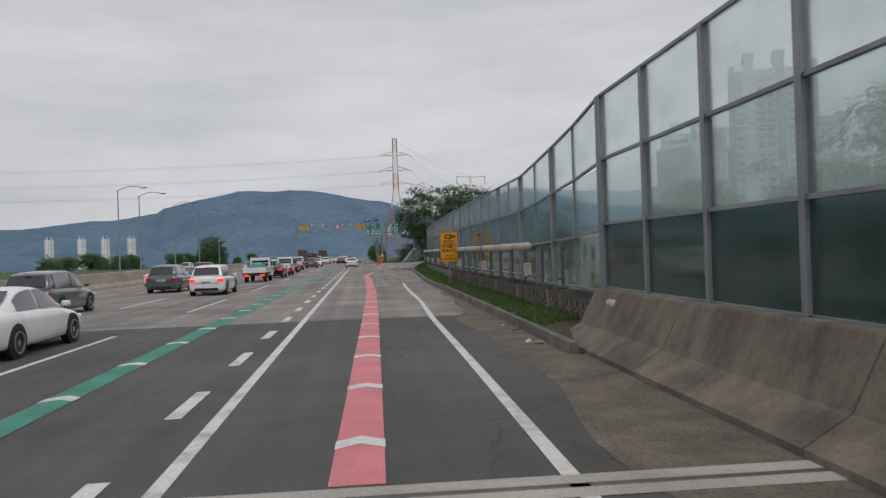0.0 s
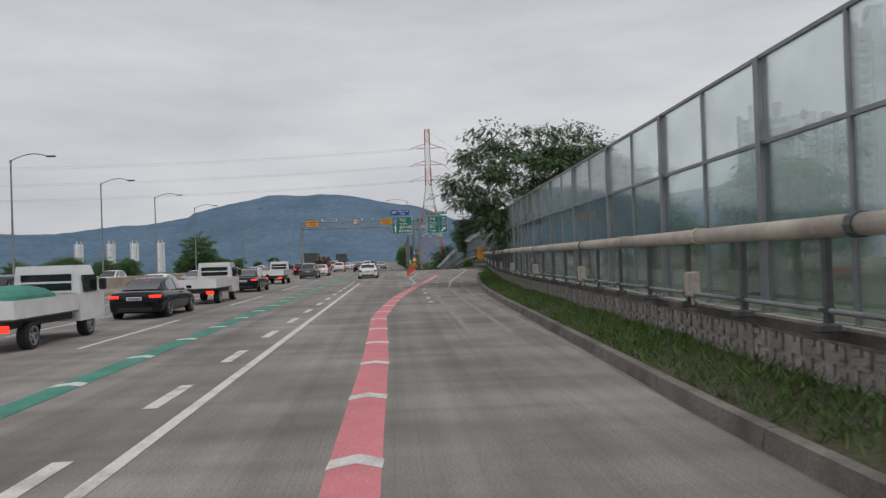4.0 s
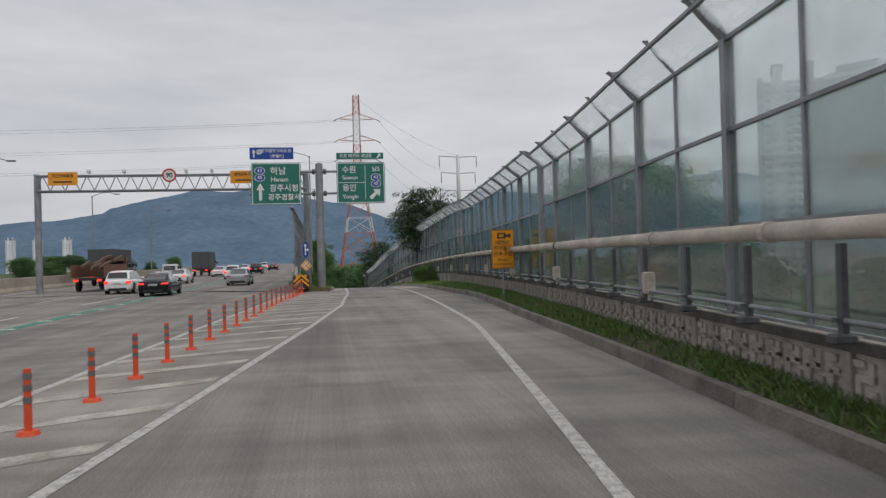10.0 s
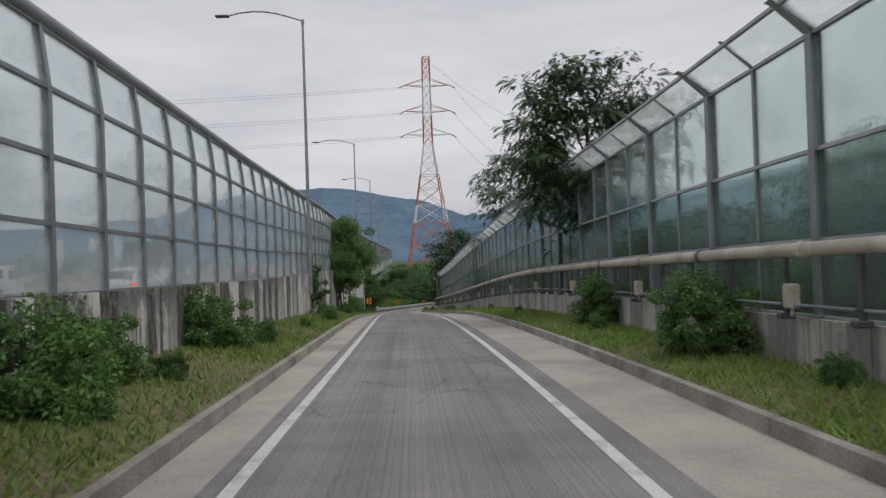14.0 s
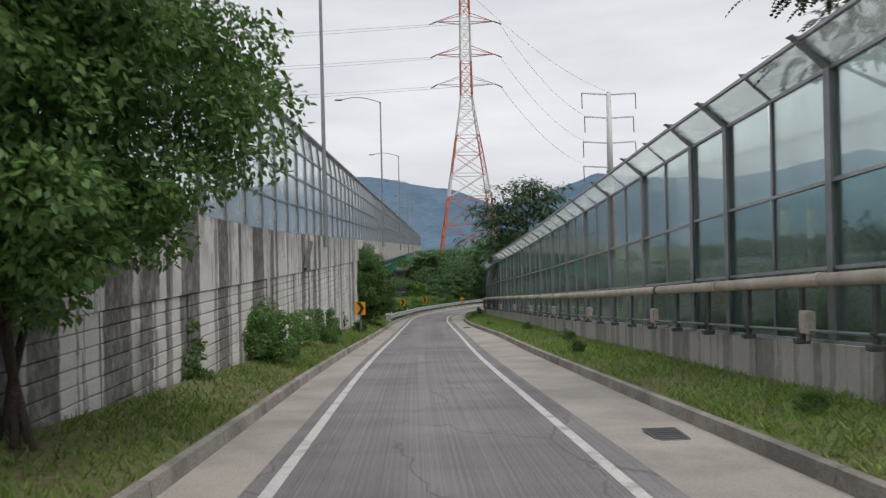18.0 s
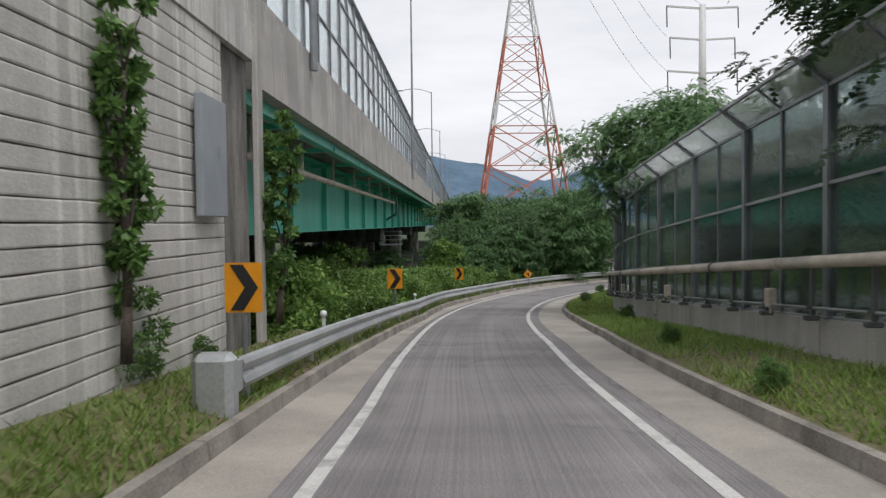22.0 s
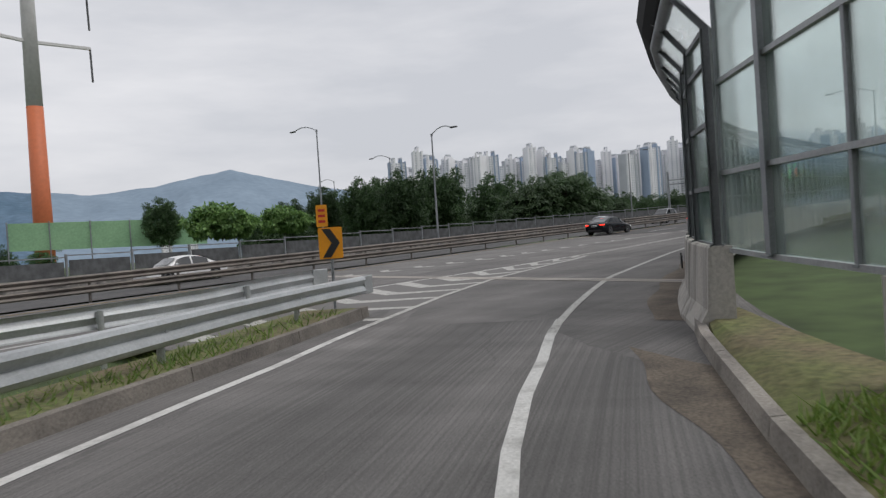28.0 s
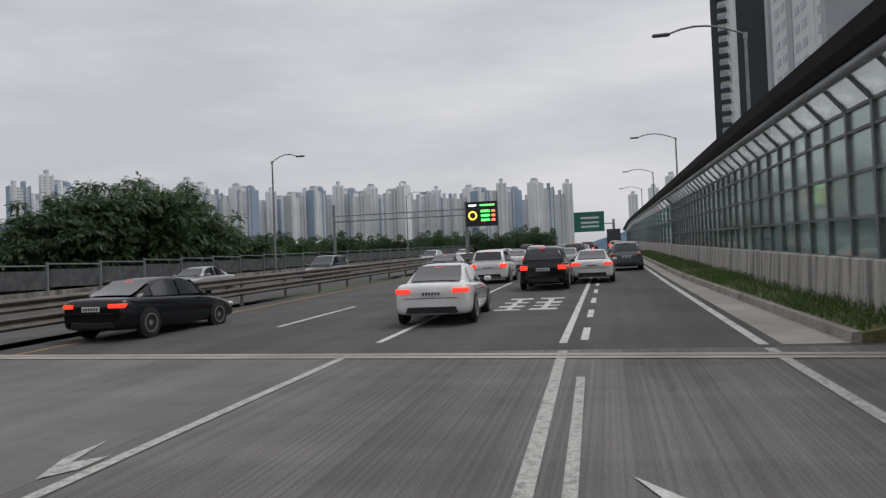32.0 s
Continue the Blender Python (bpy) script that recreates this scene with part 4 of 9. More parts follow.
def barrier(label, F, dfun, s0, s1, bay, base, rows, main=2, kink=None, kink_mat=None, w=0.16, flip=1, post_mat=None, panes=True, rail_w=0.09, slim=0.07, grow=lambda s: 1.0, rail_h=0.035, rail_mat=None):
    """A noise barrier along a road line: posts, rails and a pane for each bay and row. rows: (z0, z1, material) above base."""
    post_mat = post_mat or STEEL
    o, h = F(s0)
    top = thing("noise_barrier", Matrix.Translation(at(F, s0, dfun(s0), base(s0))), label, "noise barrier", "noise barriers along the road")
    inv = top.matrix_world.inverted()
    bpy.context.view_layer.update()
    tall, mull = post_mesh("post", rows[-1][1], w, post_mat, (kink[0] * flip, kink[1]) if kink else None), post_mesh("mullion", rows[-1][1], slim, post_mat, (kink[0] * flip, kink[1]) if kink else None)
    n = int(round((s1 - s0) / bay))
    for i in range(n + 1):
        s = s0 + i * bay
        is_main = i % main == 0
        ob = bpy.data.objects.new("post" if is_main else "mullion", tall if is_main else mull)
        scene.collection.objects.link(ob)
        ob.parent = top
        ob.matrix_basis = inv @ Matrix.Translation(at(F, s, dfun(s), base(s))) @ Matrix.Rotation(radians(F(s)[1]), 4, "Z") @ Matrix.Diagonal((1, 1, grow(s), 1))
    for i in range(n if panes else 0):
        a, b = s0 + i * bay, s0 + (i + 1) * bay
        for r, (z0, z1, m) in enumerate(rows):
            p, q = at(F, a, dfun(a), base(a) + z0 * grow(a) + 0.03), at(F, b, dfun(b), base(b) + z0 * grow(b) + 0.03)
            way = (q - p).normalized()
            pane_piece(m, top, inv @ span(p + way * 0.05, q - way * 0.05, 1, (z1 - z0) * min(grow(a), grow(b)) - 0.06))
        if kink:
            dd, dz = kink[0] * flip, kink[1]
            p, q = at(F, a, dfun(a), base(a) + rows[-1][1] * grow(a) + 0.04), at(F, b, dfun(b), base(b) + rows[-1][1] * grow(b) + 0.04)
            p2 = at(F, a, dfun(a) + dd, base(a) + rows[-1][1] * grow(a) + dz)
            way = (q - p).normalized()
            pane_piece(kink_mat, top, inv @ span(p + way * 0.05, q - way * 0.05, 1, (p2 - p).length - 0.05, (p2 - p).normalized()))
    levels = [(rows[0][0], 0)] + [(r[1], 0) for r in rows]
    if kink:
        levels.append((rows[-1][1] + kink[1], kink[0] * flip))
    for z, dd in levels:
        if panes:
            tall_z = lambda s: base(s) + (z * grow(s) if dd == 0 else rows[-1][1] * grow(s) + kink[1])
            r = sweep("rail", F, [(lambda s: dfun(s) + dd - rail_w / 2, lambda s: tall_z(s) - rail_h), (lambda s: dfun(s) + dd + rail_w / 2, lambda s: tall_z(s) - rail_h), (lambda s: dfun(s) + dd + rail_w / 2, lambda s: tall_z(s) + rail_h), (lambda s: dfun(s) + dd - rail_w / 2, lambda s: tall_z(s) + rail_h)], s0, s0 + n * bay, bay, rail_mat or post_mat)
            r.parent = top
            r.matrix_parent_inverse = inv
    return top


PANE_C = glass("pale_green_pane", (0.84, 0.89, 0.875), clear=0.92, haze=(0.48, 0.53, 0.52))
PANE_K = glass("dark_green_pane", (0.68, 0.77, 0.745), clear=0.9, haze=(0.3, 0.36, 0.345))
STEEL_G = mat("dull_grey_frame_steel", (0.2, 0.21, 0.22), (0.13, 0.137, 0.145), scale=1.2, fine=30, rough=0.6, metal=0.3, mix=0.15)
flat = lambda z: (lambda s: z)
wall_b = knots([(12, 0.98), (30, 0.95), (74, 0.9), (95, 0.9), (117, 0.95), (150, 0.95), (168, 1.05), (205, 1.25), (240, 1.08), (284, 1.0), (300, 0.92), (306, 0.82), (312, 0.74), (318, 0.72), (330, 0.85), (340, 1.0), (352, 1.2), (358, 1.25)])
RAIL_S = mat("pale_weathered_steel", (0.46, 0.475, 0.485), (0.31, 0.32, 0.33), scale=1.2, fine=30, rough=0.5, metal=0.35, mix=0.15)
g_low = knots([(15, 1.13), (17.5, 1.04), (20.5, 0.97), (23, 0.91), (41, 0.92), (51, 0.96), (77, 1.0), (90, 1.04), (108, 1.07), (112, 1.03), (116.5, 1.0)])
g_bent = knots([(117, 1.16), (129, 1.15), (134, 1.12), (141, 1.12)])
g_mid = knots([(141, 0.92), (163, 0.95), (168, 1.0), (172, 1.02), (205, 1.04), (234, 1.05)])
g_curve = knots([(234, 1.08), (246, 1.06), (284, 1.0), (312, 1.0), (338, 0.96), (351, 0.95)])
barrier("noise barrier of clear panes in steel posts on a jersey barrier", FR, d_fence, -20.85, 14.85, 2.38, flat(1.06), [(0, 1.31, PANE_J), (1.31, 2.64, PANE), (2.64, 3.96, PANE_M)], main=1, w=0.13, rail_w=0.07, rail_h=0.028)
barrier("clear-panelled noise barrier with a cream pipe along it", FR, d_fence, 15.0, 116.4, 2.07, wall_b, [(0, 1.12, PANE), (1.12, 2.38, PANE), (2.38, 3.58, PANE_M)], w=0.14, slim=0.055, rail_w=0.06, rail_h=0.026, grow=g_low)
barrier("first bent-topped noise barrier bays after the widening", FR, d_fence, 117.6, 140.4, 2.07, wall_b, [(0, 1.1, PANE), (1.1, 2.3, PANE), (2.3, 3.45, PANE_M)], kink=(-0.48, 0.46), kink_mat=PANE_L, w=0.15, slim=0.055, rail_w=0.07, rail_h=0.028, grow=g_bent)
barrier("noise barrier with tipped-in upper panes beside the exit", FR, d_fence, 140.8, 233.6, 2.07, wall_b, [(0, 1.2, PANE_K), (1.2, 2.6, PANE_G), (2.6, 4.4, PANE)], kink=(-0.55, 0.46), kink_mat=PANE_L, w=0.18, rail_w=0.08, rail_h=0.032, grow=g_mid, rail_mat=RAIL_S)
barrier("noise barrier with tipped-in upper panes round the curve", FR, d_fence, 234.0, 357.3, 2.09, wall_b, [(0, 1.15, PANE_C), (1.15, 2.5, PANE_C), (2.5, 4.3, PANE)], kink=(-0.55, 0.46), kink_mat=PANE_L, w=0.18, rail_w=0.08, rail_h=0.032, grow=g_curve, rail_mat=RAIL_S)
z_rail1 = lambda s: z_wall1(s)
barrier("pale noise barrier on the stained retaining wall", F1, lambda s: d_wall1(s) - 0.18, 170.0, 284.0, 2.0, z_rail1, [(0, 1.1, PANE_L), (1.1, 2.15, PANE_L), (2.15, 3.2, PANE_L)], main=1, kink=(-0.12, 0.98), kink_mat=PANE_L, w=0.12)
barrier("pale noise barrier on the edge of the bridge", F1, lambda s: d_wall1(s) - 0.18, 286.0, 356.0, 2.0, z_rail1, [(0, 1.6, PANE_L), (1.6, 3.2, PANE_L)], main=1, kink=(-0.12, 0.98), kink_mat=PANE_L, w=0.12)
barrier("far stretch of pale noise barrier on the bridge", F1, lambda s: d_wall1(s) - 0.18, 358.0, 558.0, 4.0, z_rail1, [(0, 3.2, PANE_L)], main=1, kink=(-0.12, 0.98), kink_mat=PANE_L, w=0.12)
tb = sweep("barrier_tube", F1, [(lambda s, a=a: d_wall1(s) - 0.32 + 0.14 * math.cos(a), lambda s, a=a: z_wall1(s) + 4.3 + 0.14 * math.sin(a)) for a in np.linspace(0, 2 * math.pi, 9)[:-1]], 169.5, 560, 8, STEEL, smooth=True)
tagged(tb, "long grey round tube capping the noise barrier", "tube")
d_f2 = knots([(-33, 14.2), (-29.25, 12.16), (-28.5, 11.72), (-27, 11.05), (-24.75, 10.2), (-20.75, 8.94), (-14, 7.3), (-6.7, 6.1), (-0.6, 5.3), (8, 5.2), (20, 5.05), (200, 4.6)])
z_f2 = flat(1.27)
barrier("tall noise barrier with inward-leaning top panes by the merge", F2, d_f2, -29.3, 60.0, 1.55, z_f2, [(0, 0.84, PANE_G), (0.84, 1.77, PANE_C), (1.77, 2.63, PANE_C), (2.63, 3.1, PANE)], main=1, kink=(-0.45, 0.55), kink_mat=PANE_L, w=0.13, slim=0.1, post_mat=STEEL_G)
barrier("distant stretch of the tall noise barrier", F2, d_f2, 60.0, 190.0, 4.1, z_f2, [(0, 1.77, PANE_G), (1.77, 3.1, PANE_G)], main=1, kink=(-0.45, 0.55), kink_mat=PANE_L, w=0.13, post_mat=STEEL_G)
CANOPY = plain("black_sheet", (0.005, 0.005, 0.006), 0.9)
canopy_top = thing("barrier_canopy", Matrix.Translation(at(F2, 0, d_f2(0), 5.0)), "black curved sheet capping the tall noise barrier", "canopy")
inv = canopy_top.matrix_world.inverted()
for k in range(36):
    o = sweep("canopy_sheet", F2, [(lambda s: d_f2(s) - 0.5, 5.06), (lambda s: d_f2(s) - 0.62, 5.06), (lambda s: d_f2(s) - 0.78, 5.22), (lambda s: d_f2(s) - 0.86, 5.5), (lambda s: d_f2(s) - 0.8, 5.52), (lambda s: d_f2(s) - 0.66, 5.26)], -29.3 + k * 6.2, -23.12 + k * 6.2, 3.1, CANOPY, canopy_top)
    o.matrix_parent_inverse = inv
tb = sweep("barrier_tube", F2, [(lambda s, a=a: d_f2(s) - 0.5 + 0.12 * math.cos(a), lambda s, a=a: 4.94 + 0.12 * math.sin(a)) for a in np.linspace(0, 2 * math.pi, 9)[:-1]], -29.3, 190, 3, STEEL, smooth=True)
tagged(tb, "long grey round tube under the black canopy", "tube")


# ---- low walls under the barriers ----
def jersey(F, dfun, s0, s1, unit, toe, top, height, label, material=CONC_D, face=-1):
    """Cast barrier units with a sloped toe, end to end."""
    base = thing("jersey_barrier", Matrix.Translation(at(F, s0, dfun(s0), 0)), label, "concrete barrier")
    inv = base.matrix_world.inverted()
    n = max(1, int(round((s1 - s0) / unit)))
    for i in range(n):
        a, b = s0 + (s1 - s0) * i / n + 0.012, s0 + (s1 - s0) * (i + 1) / n - 0.012
        o = sweep("barrier_unit", F, [(lambda s: dfun(s) + face * toe, -0.1), (lambda s: dfun(s) + face * toe, 0.08), (lambda s: dfun(s) + face * (toe * 0.52), 0.36), (lambda s: dfun(s) + face * top, height - 0.03), (lambda s: dfun(s) + face * (top - 0.03), height), (lambda s: dfun(s) - face * 0.22, height), (lambda s: dfun(s) - face * 0.22, -0.1)], a, b, 2.0, material)
        o.parent = base
        o.matrix_parent_inverse = inv
    return base


jersey(FR, lambda s: 4.55, -20, 14.9, 4.36, 0.98, 0.16, 1.06, "water-stained cast concrete jersey barrier under the panes", JERSEY)
jersey(F2, lambda s: d_f2(s) - 0.05, -29.4, 60, 1.75, 0.34, 0.12, 1.28, "rain-streaked grey cast concrete wall with a sloped toe", CONC_S)
jersey(F2, lambda s: d_f2(s) - 0.05, 60.2, 190, 6, 0.34, 0.12, 1.28, "rain-streaked grey cast concrete wall far along the road", CONC_S)
jersey(F1, lambda s: -19.8, -60, 284, 8, 0.4, 0.16, 1.15, "beige concrete median barrier of the expressway", BARRIER, face=1)


def meander_panel(length, height):
    """A cast panel with raised key-pattern blocks."""
    bm = bmesh.new()
    box(bm, 0.0, length / 2, height / 2, 0.2, length - 0.03, height)
    n, u = int(length / 0.42), length / int(length / 0.42)
    f = -0.115
    box(bm, f, length / 2, height - 0.07, 0.05, length - 0.06, 0.14)
    box(bm, f, length / 2, 0.05, 0.04, length - 0.06, 0.07)
    for i in range(n):
        y = (i + 0.5) * u
        lo = 0.16
        hi = height - 0.2
        mid = (lo + hi) / 2
        box(bm, f, y - 0.12, (mid + hi) / 2 - 0.01, 0.045, 0.1, hi - mid)
        box(bm, f, y + 0.1, (lo + mid) / 2 + 0.01, 0.045, 0.1, mid - lo)
        box(bm, f, y - 0.02, mid, 0.045, 0.3, 0.075)
        box(bm, f, y + 0.08, hi - 0.04, 0.045, 0.18, 0.075)
        box(bm, f, y - 0.1, lo + 0.04, 0.045, 0.18, 0.075)
    return bm


low = thing("parapet_wall", Matrix.Translation(at(FR, 13, d_fence(13), 0)), "weathered low concrete wall cast with a key pattern", "wall")
inv = low.matrix_world.inverted()
first, dark_run = None, True
s = 15.2
while s < 168:
    p, q = at(FR, s, d_fence(s) - 0.02, 0.22), at(FR, s + 4.14, d_fence(s + 4.14) - 0.02, 0.22)
    if first is None:
        first = part("panel", meander_panel(1.0 * 4.14, 0.72), KEY_D, low)
        first.matrix_basis = inv @ (span(p, q, 1, 1) @ Matrix.Diagonal((1, 1 / (q - p).length, 1, 1)))
    else:
        if s > 44 and dark_run:
            first, dark_run = part("panel", meander_panel(1.0 * 4.14, 0.72), KEY_C, low), False
            first.matrix_basis = inv @ (span(p, q, 1, 1) @ Matrix.Diagonal((1, 1 / (q - p).length, 1, 1)))
        else:
            like(first, inv @ (span(p, q, 1, 1) @ Matrix.Diagonal((1, 1 / (q - p).length, 1, 1))), low)
    like_end = part("pier", (lambda b: (box(b, 0, 0, 0.36, 0.34, 0.16, 0.8, None, 0.015), b)[1])(bmesh.new()), KEY_C, low) if s == 15.2 else like(like_end, inv @ stand(FR, s, d_fence(s) - 0.02, 0.2), low)
    if s == 15.2:
        like_end.matrix_basis = inv @ stand(FR, s, d_fence(s) - 0.02, 0.2)
    s += 4.14
cop = sweep("coping", FR, [(lambda s: d_fence(s) - 0.2, lambda s: wall_b(s) - 0.14), (lambda s: d_fence(s) - 0.2, lambda s: wall_b(s) - 0.02), (lambda s: d_fence(s) + 0.2, lambda s: wall_b(s) - 0.02), (lambda s: d_fence(s) + 0.2, lambda s: wall_b(s) - 0.14)], 15.1, 168, 2, KEY_T, low)
cop.matrix_parent_inverse = inv
plinth = sweep("plinth", FR, [(lambda s: d_fence(s) - 0.22, -0.05), (lambda s: d_fence(s) - 0.2, 0.23), (lambda s: d_fence(s) + 0.1, 0.23), (lambda s: d_fence(s) + 0.1, -0.05)], 15.1, 40, 2, KEY_D, low)
plinth.matrix_parent_inverse = inv
low2 = thing("parapet_wall", Matrix.Translation(at(FR, 168, d_fence(168), 0)), "pale low concrete wall streaked by rain", "wall")
inv = low2.matrix_world.inverted()
s = 168.3
while s < 352:
    e = min(s + 4.14, 352.5)
    o = sweep("wall_panel", FR, [(lambda t: d_fence(t) - 0.14, -0.4), (lambda t: d_fence(t) - 0.14, lambda t: wall_b(t) - 0.02), (lambda t: d_fence(t) + 0.16, lambda t: wall_b(t) - 0.02), (lambda t: d_fence(t) + 0.16, -0.4)], s + 0.015, e - 0.015, 2, CONC_L, low2)
    o.matrix_parent_inverse = inv
    s = e


# ---- pipes, hand rail and junction boxes along the right-hand barrier ----
def pipe_run(s0, s1, z, off, r, material, label, name="service_pipe"):
    base = thing(name, Matrix.Translation(at(FR, s0, d_fence(s0) + off, z(s0))), label, "pipe")
    inv = base.matrix_world.inverted()
    s = s0
    while s < s1 - 0.5:
        e = min(s + 4.14, s1)
        o = sweep("pipe_length", FR, [(lambda t, a=a: d_fence(t) + off + r * math.cos(a), lambda t, a=a: z(t) + r * math.sin(a)) for a in np.linspace(0, 2 * math.pi, 11)[:-1]], s, e, 2.07, material, base, smooth=True)
        o.matrix_parent_inverse = inv
        if r > 0.08:
            c = sweep("clamp", FR, [(lambda t, a=a: d_fence(t) + off + (r + 0.02) * math.cos(a), lambda t, a=a: z(t) + (r + 0.02) * math.sin(a)) for a in np.linspace(0, 2 * math.pi, 11)[:-1]], e - 0.13, e - 0.01, 0.13, STEEL_D if int(s) % 3 == 0 else PIPE_M, base)
            c.matrix_parent_inverse = inv
        s = e
    return base, inv


z_pipe = knots([(16, 1.98), (117, 2.06), (168, 2.14), (205, 2.3), (240, 2.13), (284, 2.04), (306, 1.86), (318, 1.78), (338, 1.9), (352, 1.95)])
pipe_run(20.5, 349, z_pipe, -0.42, 0.115, PIPE_M, "cream insulated pipe carried along the barrier")
pipe_run(20.5, 349, lambda s: wall_b(s) + 0.2, -0.36, 0.03, STEEL, "thin steel conduit low along the barrier", "conduit")
bracket = bmesh.new()
box(bracket, 0, 0, 0.5, 0.07, 0.09, 1.0)
box(bracket, -0.02, 0, 0.05, 0.26, 0.16, 0.1, None, 0.02)
box(bracket, -0.02, 0, 0.24, 0.16, 0.07, 0.05)
bk = part("pipe_bracket", bracket, STEEL_D)
tagged(bk, "dark steel bracket carrying the cream pipe", "bracket", "brackets under the pipe")
bk.matrix_world = stand(FR, 17, d_fence(17) - 0.36, wall_b(17) - 0.03)
s = 19.07
while s < 349:
    like(bk, stand(FR, s, d_fence(s) - 0.36, wall_b(s) - 0.03))
    s += 2.07
bx = bmesh.new()
box(bx, 0, 0, 0.2, 0.16, 0.26, 0.4, None, 0.02)
box(bx, -0.09, 0, 0.2, 0.02, 0.2, 0.34)
tube(bx, (0, 0, -0.12), (0, 0, 0.02), 0.03)
jb = part("junction_box", bx, PIPE_M)
tagged(jb, "cream metal junction box on the wall", "junction box", "junction boxes on the wall")
jb.matrix_world = stand(FR, 21, d_fence(21) - 0.34, wall_b(21) + 0.14)
s = 29.3
while s < 348:
    like(jb, stand(FR, s, d_fence(s) - 0.34, wall_b(s) + 0.14))
    s += 8.28



# ---- steel bridge ----
def bridge():
    top = thing("girder_bridge", Matrix.Translation(at(F1, 285, 3.0, -4.6)), "green steel girder bridge with a stained concrete parapet", "bridge")
    inv = top.matrix_world.inverted()

    def add(*a, **k):
        o = sweep(*a, parent=top, **k)
        o.matrix_parent_inverse = inv
        return o

    for k in range(16):
        a, b = 285 + k * 17, 285 + (k + 1) * 17
        add("parapet", F1, [(lambda s: d_wall1(s) + 0.02, -1.5), (lambda s: d_wall1(s) - 0.02, z_wall1), (lambda s: d_wall1(s) - 0.36, z_wall1), (lambda s: d_wall1(s) - 0.36, -1.1), (lambda s: d_wall1(s) - 1.2, -1.1), (lambda s: d_wall1(s) - 1.2, -1.5)], a, b - 0.03, 17, CONC_L)
    add("deck", F1, [(-40, -0.3), (lambda s: d_wall1(s) - 1.0, -0.3), (lambda s: d_wall1(s) - 1.0, -1.45), (-40, -1.45)], 285, 560, 25, CONC_D)
    add("road_surface", F1, [(-38, -0.02), (4.2, -0.02), (4.2, -0.29), (-38, -0.29)], 284.6, 560, 25, PAVE_C)
    add("edge_flange", F1, [(lambda s: d_wall1(s) - 0.3, -1.52), (lambda s: d_wall1(s) - 0.3, -1.8), (lambda s: d_wall1(s) - 0.55, -1.8), (lambda s: d_wall1(s) - 0.55, -1.52)], 285, 560, 25, GIRDER)
    for d in (2.5, -2.5, -9, -15, -22, -30):
        add("girder_web", F1, [(d, -1.52), (d, -4.5), (d - 0.06, -4.5), (d - 0.06, -1.52)], 286, 560, 25, GIRDER)
        add("bottom_flange", F1, [(d + 0.22, -4.5), (d + 0.22, -4.56), (d - 0.3, -4.56), (d - 0.3, -4.5)], 286, 560, 25, GIRDER)
        if d > -3:
            add("top_flange", F1, [(d + 0.25, -1.5), (d + 0.25, -1.6), (d - 0.3, -1.6), (d - 0.3, -1.5)], 286, 560, 25, GIRDER)
    rib = bmesh.new()
    box(rib, 0.12, 0, -1.5, 0.22, 0.03, 2.9)
    for k in range(26):
        tube(rib, (0.02, 0.1, -0.12 - k * 0.11), (0.06, 0.1, -0.12 - k * 0.11), 0.02, n=6)
        tube(rib, (0.02, -0.1, -0.12 - k * 0.11), (0.06, -0.1, -0.12 - k * 0.11), 0.02, n=6)
    rb = part("stiffener", rib, GIRDER, top)
    rb.matrix_basis = inv @ stand(F1, 290, 2.5, -1.55)
    for k in range(1, 22):
        like(rb, inv @ stand(F1, 290 + k * 6.9, 2.5, -1.55), top)
    br = bmesh.new()
    beam(br, (0, 0, -0.2), (2.1, 0, -0.1), 0.14)
    b0 = part("bracket", br, GIRDER, top)
    b0.matrix_basis = inv @ stand(F1, 289, 2.5, -1.6)
    for k in range(1, 24):
        like(b0, inv @ stand(F1, 289 + k * 6.2, 2.5, -1.6), top)
    pp = bmesh.new()
    tube(pp, (0, 0, 0), (0, 42, 0), 0.11, n=10)
    for y in range(2, 42, 6):
        tube(pp, (0, y, 0), (0, y, 1.0), 0.05)
    d = part("drain_pipe", pp, PIPE_M, top, "grey drain pipe slung under the bridge deck")
    d.matrix_basis = inv @ stand(F1, 286, 3.7, -2.6)
    elb = bmesh.new()
    for a, b in (((0, 0, 0), (0.1, 0, -1.1)), ((0.1, 0, -1.1), (0, 0.6, -2.0)), ((0, 0.6, -2.0), (-1.2, 2.4, -2.6))):
        tube(elb, a, b, 0.1, n=8)
    e0 = part("drain_elbow", elb, STEEL, top)
    e0.matrix_basis = inv @ stand(F1, 330.5, 3.6, -1.4)
    # concrete piers
    for s0 in (300, 345, 390, 440):
        pb = bmesh.new()
        box(pb, -14, 0, -5.3, 30, 2.4, 1.4, None, 0.15)
        part("pier_head", pb, CONC_D, top).matrix_basis = inv @ stand(F1, s0, 0, 0)
        for x in (-2, -12, -24):
            pb = bmesh.new()
            tube(pb, (x, 0, -12), (x, 0, -5.95), 1.3, n=20)
            part("pier_column", pb, CONC_D, top).matrix_basis = inv @ stand(F1, s0, 0, 0)
    pl = bmesh.new()
    box(pl, 0, 0, 0, 1.6, 2.4, 0.08)
    for x in (-0.75, 0.75):
        for y in (-1.15, -0.4, 0.4, 1.15):
            beam(pl, (x, y, 0), (x, y, 1.1), 0.05)
        for z in (0.4, 0.75, 1.1):
            beam(pl, (x, -1.15, z), (x, 1.15, z), 0.045)
    for y in (-1.15, 1.15):
        for z in (0.4, 0.75, 1.1):
            beam(pl, (-0.75, y, z), (0.75, y, z), 0.045)
